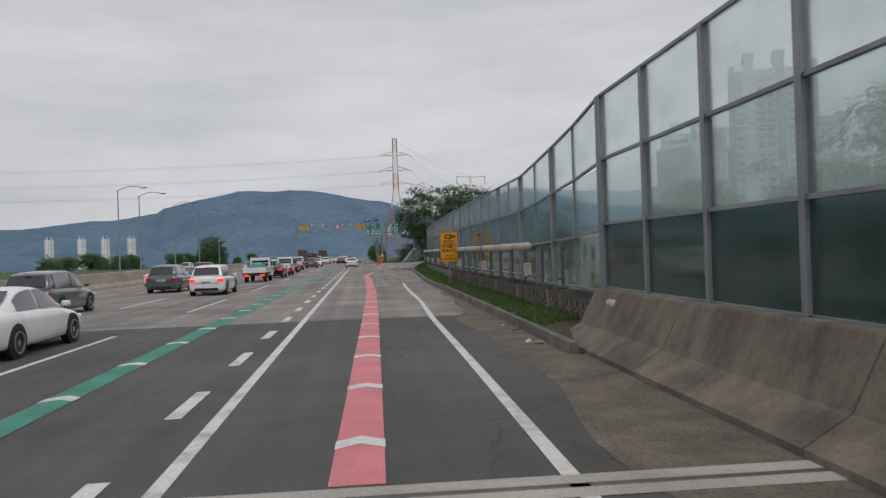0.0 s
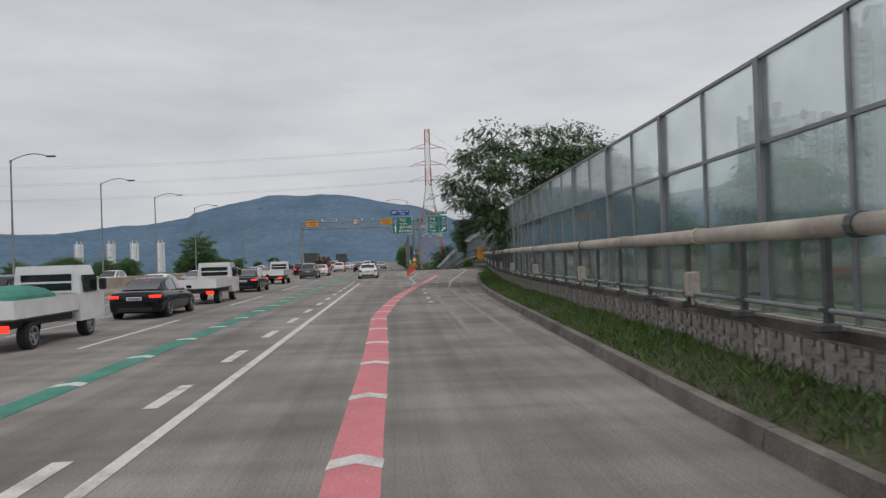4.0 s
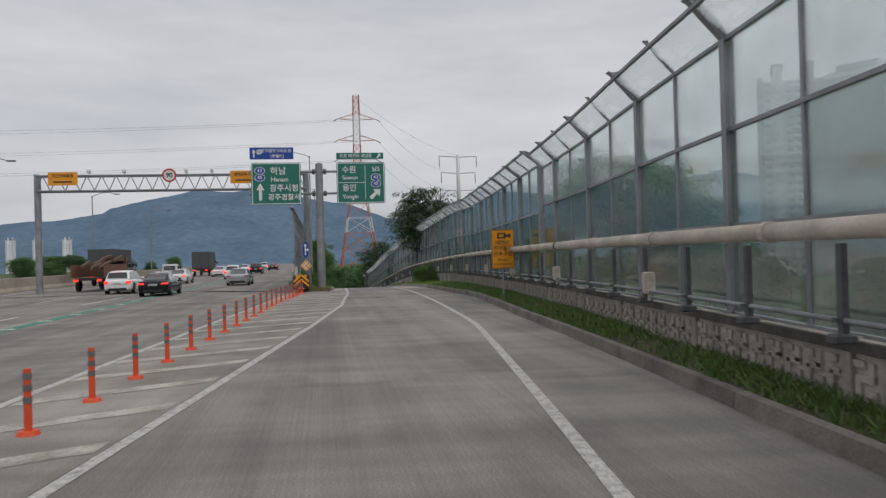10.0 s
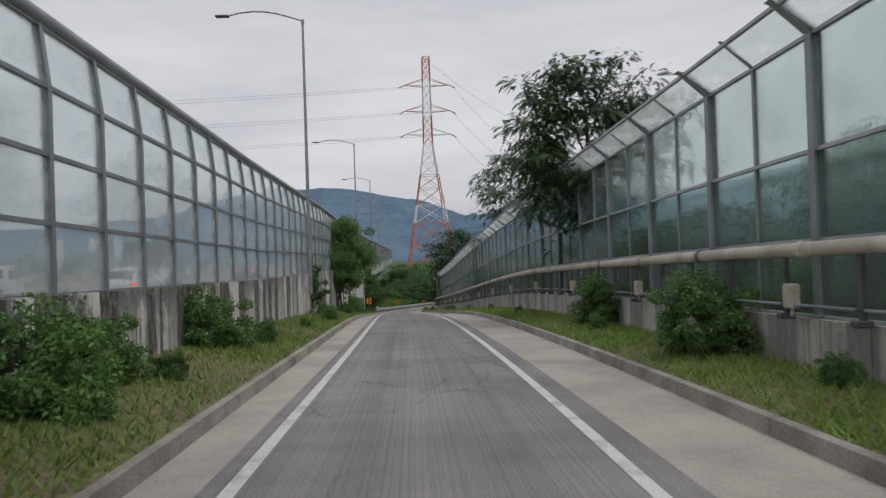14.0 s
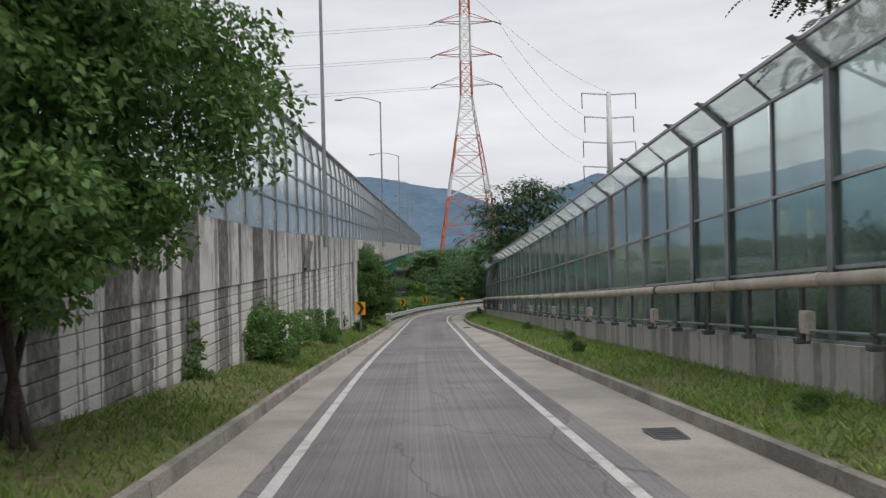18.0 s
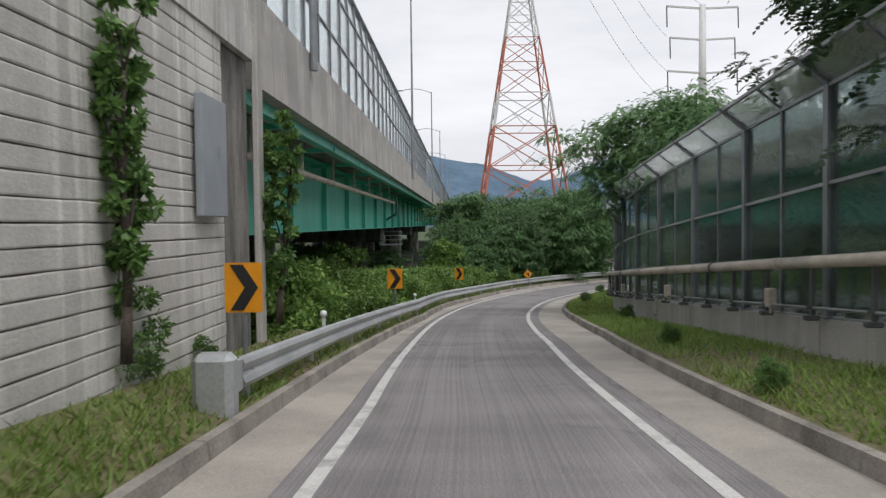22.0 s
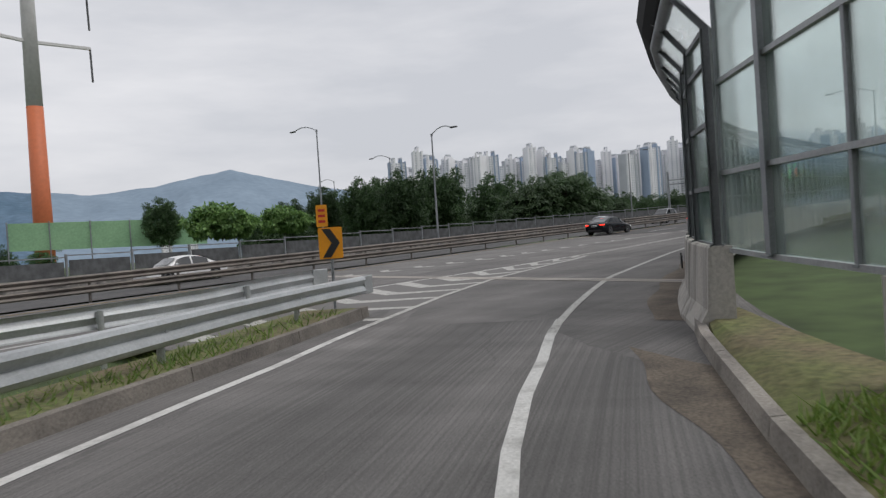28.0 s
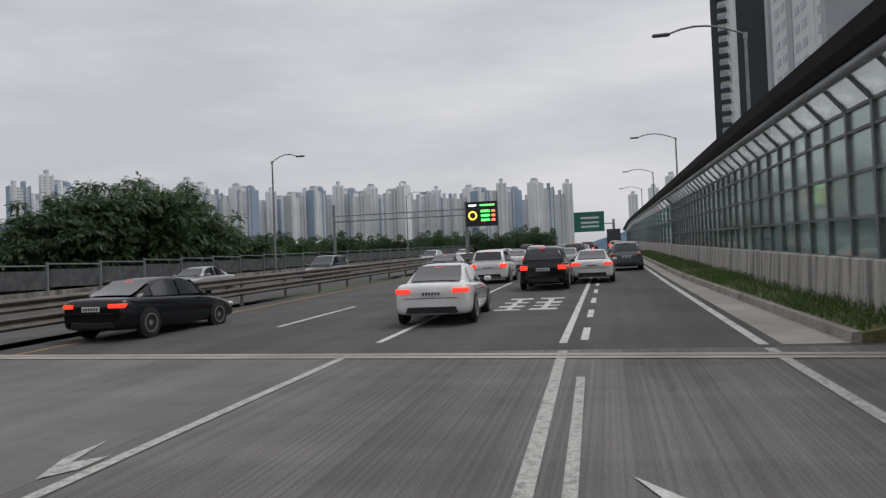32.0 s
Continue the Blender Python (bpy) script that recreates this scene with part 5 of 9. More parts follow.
    p0 = part("inspection_platform", pl, STEEL, top, "grey steel inspection platform with hand rails")
    p0.matrix_basis = inv @ stand(F1, 331, 3.2, -5.95)
    like(p0, inv @ stand(F1, 298, -1.5, -6.0), top)


bridge()

# block courses of the retaining wall
def wall_blocks():
    top = thing("block_wall", Matrix.Translation(at(F1, 200, 4.4, -2)), "pale split-faced concrete blocks of the retaining wall", "retaining wall")
    inv = top.matrix_world.inverted()
    rng = random.Random(4)
    course, length = 0.245, 4.0

    def one(seed):
        """Corner points and faces of one block: a split face, uneven along its upper arris, with returns into the joint."""
        r = random.Random(seed)
        n = 10
        v, f = [], []
        for i in range(n + 1):
            y = i / n * (length - 0.02) + 0.01
            bulge = r.uniform(0.0, 0.009) if 0 < i < n else 0.0
            lo, hi = 0.003 + r.uniform(0, 0.004), course - 0.006 - r.uniform(0, 0.008)
            v += [(-0.12, y, lo), (0.0, y, lo), (0.004 + bulge, y, lo + 0.02), (0.003 + bulge * 0.8, y, hi - 0.02), (0.0, y, hi), (-0.12, y, hi)]
        for i in range(n):
            f += [(i * 6 + j, i * 6 + j + 1, i * 6 + j + 7, i * 6 + j + 6) for j in range(5)]
        f += [(5, 4, 3, 2, 1, 0), tuple(n * 6 + j for j in range(6))]
        return v, f

    shapes = [one(k) for k in range(4)]
    kinds, count, far_v, far_f = [], 0, [], []
    for j in range(26):
        z = -1.06 - course * (j + 1)
        for i in range(28):
            s = 170.6 + i * length
            gz = float(np.interp(s + 4, ST, RZ)) + 0.1
            if s > 281 or z + course < gz:
                continue
            m = inv @ stand(F1, s, d_wall1(s) - 0.03 + rng.uniform(-0.006, 0.006), z)
            k = rng.randrange(4)
            if s > 226 and count < 300:
                count += 1
                if len(kinds) < 4:
                    kinds.append(finish("block", *shapes[len(kinds)], BLOCK, top))
                    kinds[-1].matrix_basis = m
                else:
                    like(kinds[k], m, top)
            else:
                o = len(far_v)
                far_v += [m @ Vector(p) for p in shapes[k][0]]
                far_f += [tuple(o + q for q in w) for w in shapes[k][1]]
    tagged(finish("far_blocks", far_v, far_f, BLOCK, top), kind="stuff")


BLOCK = drip_mat("split_block", (0.74, 0.715, 0.675), (0.06, 0.057, 0.052), 1.0, vary=0.05)
wall_blocks()
pil = bmesh.new()
box(pil, 0, 0, -4.2, 0.12, 0.4, 9.2, None, 0.02)
pl_ = part("wall_pilaster", pil, CONC_L)
structure(pl_, "pale concrete pilaster closing the block wall", "pilaster")
pl_.matrix_world = stand(F1, 284.6, d_wall1(284.6) + 0.02, 0.6)
cab = bmesh.new()
box(cab, 0, 0, 0, 0.12, 1.2, 1.9, None, 0.02)
box(cab, 0.07, 0.2, 0.1, 0.03, 0.08, 0.16)
cb = part("wall_cabinet", cab, plain("grey_cabinet", (0.32, 0.35, 0.38), 0.5))
tagged(cb, "grey flat metal cabinet on the block wall", "cabinet")
cb.matrix_world = stand(F1, 281.6, d_wall1(281.6) + 0.1, -3.2)


# ---- guard rails ----
def guard_rail(F, dfun, s0, s1, label, beams=1, side=1, z=0.62, post_step=4.0, end_plate=True, metal_=None, tall=1.0):
    metal_ = metal_ or RAIL_M
    """W-shaped steel beams on posts."""
    top = thing("guard_rail", Matrix.Translation(at(F, s0, dfun(s0), 0)), label, "guard rail", "guard rails beside the roads")
    inv = top.matrix_world.inverted()
    prof = [(0.0, -0.17), (0.05, -0.15), (0.085, -0.1), (0.05, -0.045), (0.0, 0.0), (0.05, 0.045), (0.085, 0.1), (0.05, 0.15), (0.0, 0.17)]
    prof = [(x, zz * tall) for x, zz in prof]
    prof = prof + [(x - 0.008, zz) for x, zz in reversed(prof)]
    for b in range(beams):
        s = s0
        while s < s1 - 0.1:
            e = min(s + 4.0, s1)
            o = sweep("rail_beam", F, [(lambda t, x=x: dfun(t) + side * (x + 0.1), zz + z - b * 0.42) for x, zz in prof], s, e + (0.06 if e < s1 else 0), 1.0, metal_, top)
            o.matrix_parent_inverse = inv
            s = e
    pb = bmesh.new()
    tube(pb, (0, 0, -0.3), (0, 0, z + 0.12), 0.06, n=10)
    box(pb, side * 0.06, 0, z, 0.12, 0.08, 0.2)
    p0 = part("rail_post", pb, metal_, top)
    p0.matrix_basis = inv @ stand(F, s0 + 0.6, dfun(s0 + 0.6))
    s = s0 + 0.6 + post_step
    while s < s1:
        like(p0, inv @ stand(F, s, dfun(s)), top)
        s += post_step
    if end_plate:
        for s, sg in ((s0, -1), (s1, 1)):
            eb = bmesh.new()
            box(eb, side * 0.13, sg * 0.25, 0, 0.04, 0.55, 0.42, None, 0.015)
            ep = part("end_terminal", eb, RAIL_M, top)
            ep.matrix_basis = inv @ stand(F, s, dfun(s), z)
    return top


rail_in = knots([(345, 0.42), (353, 0.75), (358, 0.98), (360.5, 0.8), (362.5, 0.45)])
guard_rail(FR, lambda s: d_kerbl(s) - rail_in(s), 279.5, 362.5, "grey corrugated steel guard rail on the outer bend", z=0.62, tall=1.25)
eb = bmesh.new()
box(eb, 0, 0, 0.45, 0.5, 0.35, 0.9, None, 0.08)
ob = part("rail_bumper", eb, RAIL_M)
tagged(ob, "grey steel box ending the guard rail", "rail end")
ob.matrix_world = stand(FR, 278.9, d_kerbl(279) - 0.42, 0.05)
guard_rail(F2, lambda s: -14.1, -150, 200, "dull brown double-beam steel guard rail in the median", beams=2, metal_=RAIL_D, z=0.95, post_step=4.0, end_plate=False)
d_side = knots([(-90, 3.2), (-40, 3.1), (-31.25, 2.31), (-28.25, 0.96), (-26.25, 0.3)])
guard_rail(F2, d_side, -90, -26.2, "steel guard rail of the side road ending at the nose", side=-1, z=0.76, tall=1.3)



# ---- plants ----
def leaf_mat(name, a, b, see=0.35):
    m = bpy.data.materials.new(name)
    m.use_nodes = True
    n, l = m.node_tree.nodes, m.node_tree.links
    p, out = n["Principled BSDF"], n["Material Output"]
    g, r, oi, hs = n.new("ShaderNodeNewGeometry"), n.new("ShaderNodeValToRGB"), n.new("ShaderNodeObjectInfo"), n.new("ShaderNodeHueSaturation")
    r.color_ramp.elements[0].color, r.color_ramp.elements[1].color = (*a, 1), (*b, 1)
    l.new(g.outputs["Random Per Island"], r.inputs["Fac"])
    mr = n.new("ShaderNodeMapRange")
    mr.inputs["To Min"].default_value, mr.inputs["To Max"].default_value = 0.8, 1.2
    l.new(oi.outputs["Random"], mr.inputs["Value"])
    l.new(mr.outputs["Result"], hs.inputs["Value"])
    l.new(r.outputs["Color"], hs.inputs["Color"])
    l.new(hs.outputs["Color"], p.inputs["Base Color"])
    p.inputs["Roughness"].default_value = 0.55
    t, mx = n.new("ShaderNodeBsdfTranslucent"), n.new("ShaderNodeMixShader")
    l.new(hs.outputs["Color"], t.inputs["Color"])
    mx.inputs["Fac"].default_value = see
    l.new(p.outputs[0], mx.inputs[1])
    l.new(t.outputs[0], mx.inputs[2])
    l.new(mx.outputs[0], out.inputs["Surface"])
    return m


LEAF_D = leaf_mat("dark_acacia_leaf", (0.05, 0.116, 0.043), (0.14, 0.255, 0.086))
LEAF_M = leaf_mat("mid_green_leaf", (0.07, 0.146, 0.042), (0.175, 0.3, 0.082))
LEAF_L = leaf_mat("fresh_green_leaf", (0.105, 0.205, 0.05), (0.26, 0.395, 0.1))
LEAF_A = leaf_mat("acacia_leaf", (0.03, 0.062, 0.027), (0.078, 0.135, 0.05), 0.28)
# second grass colour with shade put into it, for verges beside the barriers
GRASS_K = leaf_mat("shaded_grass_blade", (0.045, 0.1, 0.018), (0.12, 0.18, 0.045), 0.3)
LEAF_K = leaf_mat("deep_green_leaf", (0.03, 0.062, 0.027), (0.075, 0.135, 0.05))
GRASS = leaf_mat("grass_blade", (0.1, 0.19, 0.03), (0.25, 0.33, 0.085), 0.35)
BARK = mat("dark_bark", (0.09, 0.07, 0.055), (0.05, 0.04, 0.032), scale=4, fine=30, rough=0.95, bump=0.8, stretch=(3, 3, 0.6))


def leaves(centres, radii, count, size, rng, droop=0.35, long=1.7):
    """Small pointed leaves round many clump centres, each a bent pair of triangles."""
    n = len(centres) * count
    c = np.repeat(centres, count, 0)
    r = np.repeat(radii, count)[:, None]
    v = rng.normal(size=(n, 3))
    v /= np.linalg.norm(v, axis=1)[:, None]
    p = c + v * r * rng.uniform(0.35, 1.0, (n, 1)) ** 0.6 * [1, 1, 0.72]
    a = rng.normal(size=(n, 3)) + v * 0.8
    a[:, 2] -= droop * 2
    a /= np.linalg.norm(a, axis=1)[:, None]
    b = np.cross(a, rng.normal(size=(n, 3)) * 0.6 + [0, 0, 1])
    b /= np.linalg.norm(b, axis=1)[:, None]
    k = size * rng.uniform(0.65, 1.35, (n, 1))
    tip, mid = p + a * k * long, p + a * k * long * 0.45
    verts = np.stack([p, mid + b * k * 0.42, tip, mid - b * k * 0.42], 1).reshape(-1, 3)
    faces = np.arange(n * 4).reshape(-1, 4)
    return verts, faces


def fronds(centres, radii, count, size, rng, droop=0.35):
    """Feathered fronds round clump centres: a drooping stem with six pairs of leaflets."""
    n = len(centres) * count
    c, r = np.repeat(centres, count, 0), np.repeat(radii, count)[:, None]
    v = rng.normal(size=(n, 3))
    v[:, 2] = np.abs(v[:, 2]) * 0.8 - 0.25
    v /= np.linalg.norm(v, axis=1)[:, None]
    p = c + v * r * rng.uniform(0.3, 1.0, (n, 1)) * [1, 1, 0.6]
    a = v * [1, 1, 0.5] + rng.normal(size=(n, 3)) * 0.35
    a /= np.linalg.norm(a, axis=1)[:, None]
    b = np.cross(a, rng.normal(size=(n, 3)) * 0.25 + [0, 0, 1])
    b /= np.linalg.norm(b, axis=1)[:, None]
    k = size * 4.2 * rng.uniform(0.7, 1.3, (n, 1))
    stem = [p + a * k * (0.1 + 0.15 * j) - np.array([0, 0, 1]) * k * droop * (0.1 + 0.15 * j) ** 2 for j in range(7)]
    rows_ = list(stem)
    wide = (0.2, 0.27, 0.29, 0.27, 0.22, 0.14)
    for sg in (-1, 1):
        for j in range(6):
            out = b * sg * k * wide[j] - np.array([0, 0, 1]) * k * 0.07
            rows_ += [stem[j] + a * k * 0.07 + out * 0.55, stem[j] + a * k * 0.12 + out]
    verts = np.stack(rows_, 1).reshape(-1, 3)
    base = (np.arange(n) * 31)[:, None, None]
    quads = [(j, 7 + s_ * 12 + 2 * j, 8 + s_ * 12 + 2 * j, j + 1) for s_ in (0, 1) for j in range(6)]
    return verts, (base + np.array(quads)[None]).reshape(-1, 4)


def tree(label, m, height, spread, material, seed, clear=0.3, clumps=70, count=95, size=0.13, droop=0.35, open_=1.0, category="tree", multi=1, feather=False):
    """A tapered trunk with limbs, and a crown of leaf clumps with gaps."""
    rng = np.random.default_rng(seed)
    top = thing("tree", m, label, category, "trees and shrubs by the road")
    bm = bmesh.new()
    tips = []
    for k in range(multi):
        base = Vector((rng.uniform(-0.3, 0.3), rng.uniform(-0.3, 0.3), -0.3)) if multi > 1 else Vector((0, 0, -0.3))
        lean = Vector((rng.uniform(-0.06, 0.06), rng.uniform(-0.06, 0.06), 1)) if multi == 1 else Vector((rng.uniform(-0.22, 0.22), rng.uniform(-0.22, 0.22), 1))
        a, r = base, height * 0.018 / multi ** 0.5
        for i in range(5):
            b = a + lean * height * 0.16 + Vector((rng.uniform(-1, 1), rng.uniform(-1, 1), 0)) * height * 0.012
            tube(bm, a, b, r, r * 0.8, n=8)
            if i >= 1:
                for j in range(3):
                    ang = rng.uniform(0, 6.28)
                    reach = spread * rng.uniform(0.45, 0.85)
                    e = b + Vector((math.cos(ang) * reach, math.sin(ang) * reach, height * rng.uniform(0.06, 0.22)))
                    tube(bm, b, b.lerp(e, 0.55) + Vector((0, 0, height * 0.02)), r * 0.5, r * 0.3, n=6)
                    tube(bm, b.lerp(e, 0.55) + Vector((0, 0, height * 0.02)), e, r * 0.3, r * 0.1, n=5)
                    tips.append(e)
            a, r = b, r * 0.8
    part("trunk", bm, BARK, top, smooth=True)
    cz, rz = height * (clear + 1) / 2, height * (1 - clear) / 2
    cs, rs = [], []
    while len(cs) < clumps:
        v = rng.normal(size=3)
        v /= np.linalg.norm(v)
        q = rng.uniform(0.25, 1.0) ** 0.5
        lump = 1 + 0.28 * math.sin(3 * math.atan2(v[1], v[0]) + seed) * (1 - abs(v[2])) + rng.uniform(-0.16, 0.16)
        p = v * [spread, spread, rz] * q * lump + [0, 0, cz]
        if p[2] < height * clear * 0.75:
            continue
        cs.append(p)
        rs.append(spread * rng.uniform(0.17, 0.3) * open_)
    for t_ in tips[:: max(1, len(tips) // 14)]:
        cs.append(np.array(t_))
        rs.append(spread * 0.2)
    v, f = (fronds if feather else leaves)(np.array(cs), np.array(rs), count, size, rng, droop)
    me = bpy.data.meshes.new("crown")
    me.from_pydata(v.tolist(), [], f.tolist())
    me.materials.append(material)
    cr = new("crown", me)
    cr.parent = top
    return top


def on(F, s, d, z=0.0, turn=0.0):
    return stand(F, s, d, z, turn)


big = tree("tall dark-leaved acacia behind the noise barrier", on(FR, 88, 6.6, -0.5), 10.2, 5.6, LEAF_A, 1, clear=0.2, clumps=230, count=56, size=0.092, open_=0.7, droop=0.5, feather=True)
acacia = tree("dark-leaved acacia behind the noise barrier", on(FR, 197, 7.8, -0.4), 11.4, 3.5, LEAF_K, 2, clear=0.3, clumps=190, count=46, size=0.095, droop=0.5, feather=True)
light_t = tree("feathery dark acacia above the noise barrier", on(FR, 228, 10.8, -0.4), 14.0, 4.4, LEAF_A, 3, clear=0.45, clumps=130, count=44, size=0.1, droop=0.5, feather=True)
copy_thing(big, on(FR, 97, 11.5, -0.4, 70))
copy_thing(acacia, on(FR, 284, 9.6, -0.9, 200) @ Matrix.Scale(1.22, 4))
copy_thing(big, on(FR, 296, 14.5, -0.6, 40))
mid_t = tree("leafy light-green tree leaning over the barrier", on(FR, 305, 7.9, -0.5), 10.2, 4.2, LEAF_D, 5, clear=0.48, clumps=190, count=66, size=0.088, droop=0.5, feather=True)
copy_thing(mid_t, on(FR, 298.5, 9.2, -0.6, 80) @ Matrix.Scale(0.85, 4))
shrub_t = tree("bushy young tree growing against the retaining wall", on(FR, 224.2, -4.5, 0.35), 7.3, 2.35, LEAF_M, 6, clear=0.2, clumps=250, count=400, size=0.068, multi=4)
copy_thing(shrub_t, on(FR, 268, -4.7, -1.2, 120) @ Matrix.Diagonal((1.15, 1.15, 0.98, 1)))
vine = tree("vine-covered shrub on the bank", on(FR, 209, -5.2, 0.4), 3.2, 0.8, LEAF_D, 8, clear=0.05, clumps=40, count=70, size=0.09, multi=2, category="shrub")
bush = tree("low leafy bush on the verge", on(FR, 236, -4.9, 0.3), 1.9, 0.95, LEAF_M, 9, clear=0.02, clumps=46, count=190, size=0.05, multi=3, category="bush")
for s, d, z, k in ((236.5, -4.3, 0.3, 0), (242.5, -4.6, 0.35, 60), (246.8, -4.6, 0.3, 33), (251, -4.7, 0.3, 77), (257, -5.0, 0.3, 130), (262.5, -5.6, 0.35, 200), (231, -5.6, 0.3, 20), (276.5, -5.4, 0.4, 90), (185, -5.0, 0.1, 45), (176, -4.9, 0.0, 10), (178.5, -5.2, 0.0, 80), (180.5, 5.6, 0.1, 0), (190, 6.2, 0.1, 30), (215, -5.9, 0.3, 120)):
    copy_thing(bush, on(FR, s, d, z - 0.1, k))
ivy = tree("strip of climbing vine on the block wall", stand(F1, 278.4, d_wall1(278.4) + 0.12, -5.6), 4.2, 0.3, LEAF_M, 31, clear=0.02, clumps=60, count=60, size=0.08, multi=1, category="vine")
copy_thing(ivy, stand(F1, 284.9, d_wall1(284.9) + 0.3, -6.0, 90))
copy_thing(bush, on(FR, 279.3, -4.9, 0.25, 15) @ Matrix.Scale(0.95, 4))
copy_thing(bush, on(FR, 281.5, -4.3, 0.2, 95) @ Matrix.Scale(0.5, 4))
under = tree("dense broad-leaved bank shrub behind the guard rail", on(FR, 293, -6.4, -0.5), 2.7, 1.9, LEAF_L, 12, clear=0.0, clumps=95, count=130, size=0.105, multi=4, category="shrub")
rr = random.Random(7)
for k in range(52):
    s = 287 + k * 1.15 + rr.uniform(-0.5, 0.5)
    d = d_kerbl(s) - rr.choice((2.6, 3.3, 4.6, 6.2, 8.0)) - rr.uniform(0, 0.8)
    if s < 297 and d > -9:
        d -= 2.4
    copy_thing(under if k % 4 else bush, on(FR, s, d, (-2.3 if s < 297 else -1.2 if s < 305 else -0.45) - 0.12 * abs(d + 5), rr.uniform(0, 360)))
snag = tree("old stump smothered in broad-leaved vines", on(FR, 325, -9.5, -1.0), 5.0, 1.5, LEAF_L, 17, clear=0.02, clumps=70, count=90, size=0.15, multi=2, category="shrub")
copy_thing(snag, on(FR, 311, -10.5, -1.6, 80))
for s, d, f, k in ((299, -9.6, 1.35, 20), (302, -8.3, 1.3, 100), (304.5, -9.4, 1.5, 190), (307, -8.2, 1.3, 250), (309.5, -9.0, 1.35, 300), (312.5, -8.6, 1.2, 40), (316, -8.8, 1.1, 130), (296, -11.5, 1.4, 220), (306, -11.5, 1.6, 310)):
    copy_thing(under, on(FR, s, d, -1.7, k) @ Matrix.Scale(f, 4))
wood = tree("feathery dark-green tree of the thicket inside the bend", on(FR, 339.5, -8.2, -0.8), 8.9, 3.4, LEAF_D, 14, clear=0.02, clumps=230, count=70, size=0.076, droop=0.6, multi=2, open_=1.0, feather=True)
for s, d, z, k in ((334.5, -8.6, -0.9, 80), (343.3, -8.8, -0.8, 140), (337, -12.5, -1.2, 310), (342.5, -13, -1.0, 20), (347.5, -11.5, -1.0, 75), (336, -17, -2.2, 200), (333, -22, -2.8, 40), (345, -18.5, -1.2, 110)):
    copy_thing(wood, on(FR, s, d, z, k) @ Matrix.Scale(0.66 if d < -12 and s < 340 else 0.9 if s < 335 else 1.16 if s > 343 else 1.03, 4))
for s, d, f, k in ((326.5, -9.0, 0.44, 30), (329, -8.8, 0.54, 160), (332, -8.8, 0.72, 250), (328, -11.5, 0.58, 310), (331.5, -12.5, 0.76, 80)):
    copy_thing(wood, on(FR, s, d, -0.9, k) @ Matrix.Scale(f, 4))
over = tree("feathery acacia leaning over the barrier", on(FR, 343.4, 4.5, -0.3), 9.4, 3.1, LEAF_D, 19, clear=0.46, clumps=120, count=56, size=0.082, droop=0.8, feather=True)
for k in range(9):
    copy_thing(wood if k % 2 else mid_t, on(F1, 352 + k * 9, 10 + (k % 3) * 5, -11.2, k * 47))
for k in range(14):   # shrubs added to hide bright ground and darken the space under the bridge
    copy_thing(under, on(F1, 290 + k * 5.2, -4 - (k % 3) * 5, -10.8, k * 71) @ Matrix.Scale(1.5, 4))
# trees beyond the second road and along the expressway
dark_t = tree("dark leafy tree of the belt beyond the second road", on(F2, 118, -90, -4), 17.0, 7.0, LEAF_K, 23, clear=0.03, clumps=190, count=120, size=0.4)
tall_ = knots([(4, 0.5), (18, 0.5), (26, 0.56), (38, 0.62), (44, 0.64), (75, 0.6)])
for k in range(46):
    g = 5 + k * 1.25
    r = 150 + (k % 3) * 9 - 0.9 * max(0, g - 44)
    copy_thing(dark_t, on(F2, r * math.cos(radians(g)), -r * math.sin(radians(g)), -4, k * 61) @ Matrix.Scale(tall_(g) * rr.uniform(0.9, 1.08), 4))
willow = tree("rounded light-green willow in the field", Matrix.Translation((14.6, 392.2, -6.9)), 2.2, 2.1, LEAF_M, 24, clear=0.03, clumps=110, count=120, size=0.2, droop=0.8)
copy_thing(willow, Matrix.Translation((21.5, 395.4, -6.6)) @ Matrix.Scale(0.85, 4))
for x, y, z, f in ((17.0, 409.8, -5.0, 0.62), (35.7, 411.4, -4.8, 0.75), (36.5, 404.9, -5.2, 0.85), (36.8, 398.5, -5.5, 0.90), (40.0, 426.3, -4.6, 0.70), (48.6, 418.4, -4.4, 0.95), (42.9, 400.1, -5.3, 0.95)):
    copy_thing(dark_t, Matrix.Translation((x, y, z - 2)) @ Matrix.Rotation(x, 4, "Z") @ Matrix.Scale(f * 0.4, 4))
for k in range(14):
    copy_thing((dark_t, wood)[k % 2], on(F2, -110 + k * 9, -84 - rr.uniform(0, 18), -3, k * 83) @ Matrix.Scale(0.4 if k % 2 == 0 else 0.7, 4))
copy_thing(wood, on(F1, 195, -38, -0.8, 10))
for k in range(34):
    copy_thing((wood, mid_t)[k % 2], on(F1, 40 + k * 17 + rr.uniform(-6, 6), -78 - rr.uniform(0, 40), -3.5 - rr.uniform(0, 2), k * 77))
for k in range(16):   # greenery behind the right-hand barrier
    s = 4 + k * 15 + rr.uniform(-4, 4)
    copy_thing((under, mid_t, wood)[k % 3], on(FR, s, 14 + rr.uniform(0, 16), -2.5 if k % 3 else -0.6, k * 51))
for k in range(30):
    s = 150 + k * 6.4
    copy_thing(under if k % 2 else bush, on(FR, s, d_fence(s) + 2.2 + rr.uniform(0, 2), -0.4, k * 37))


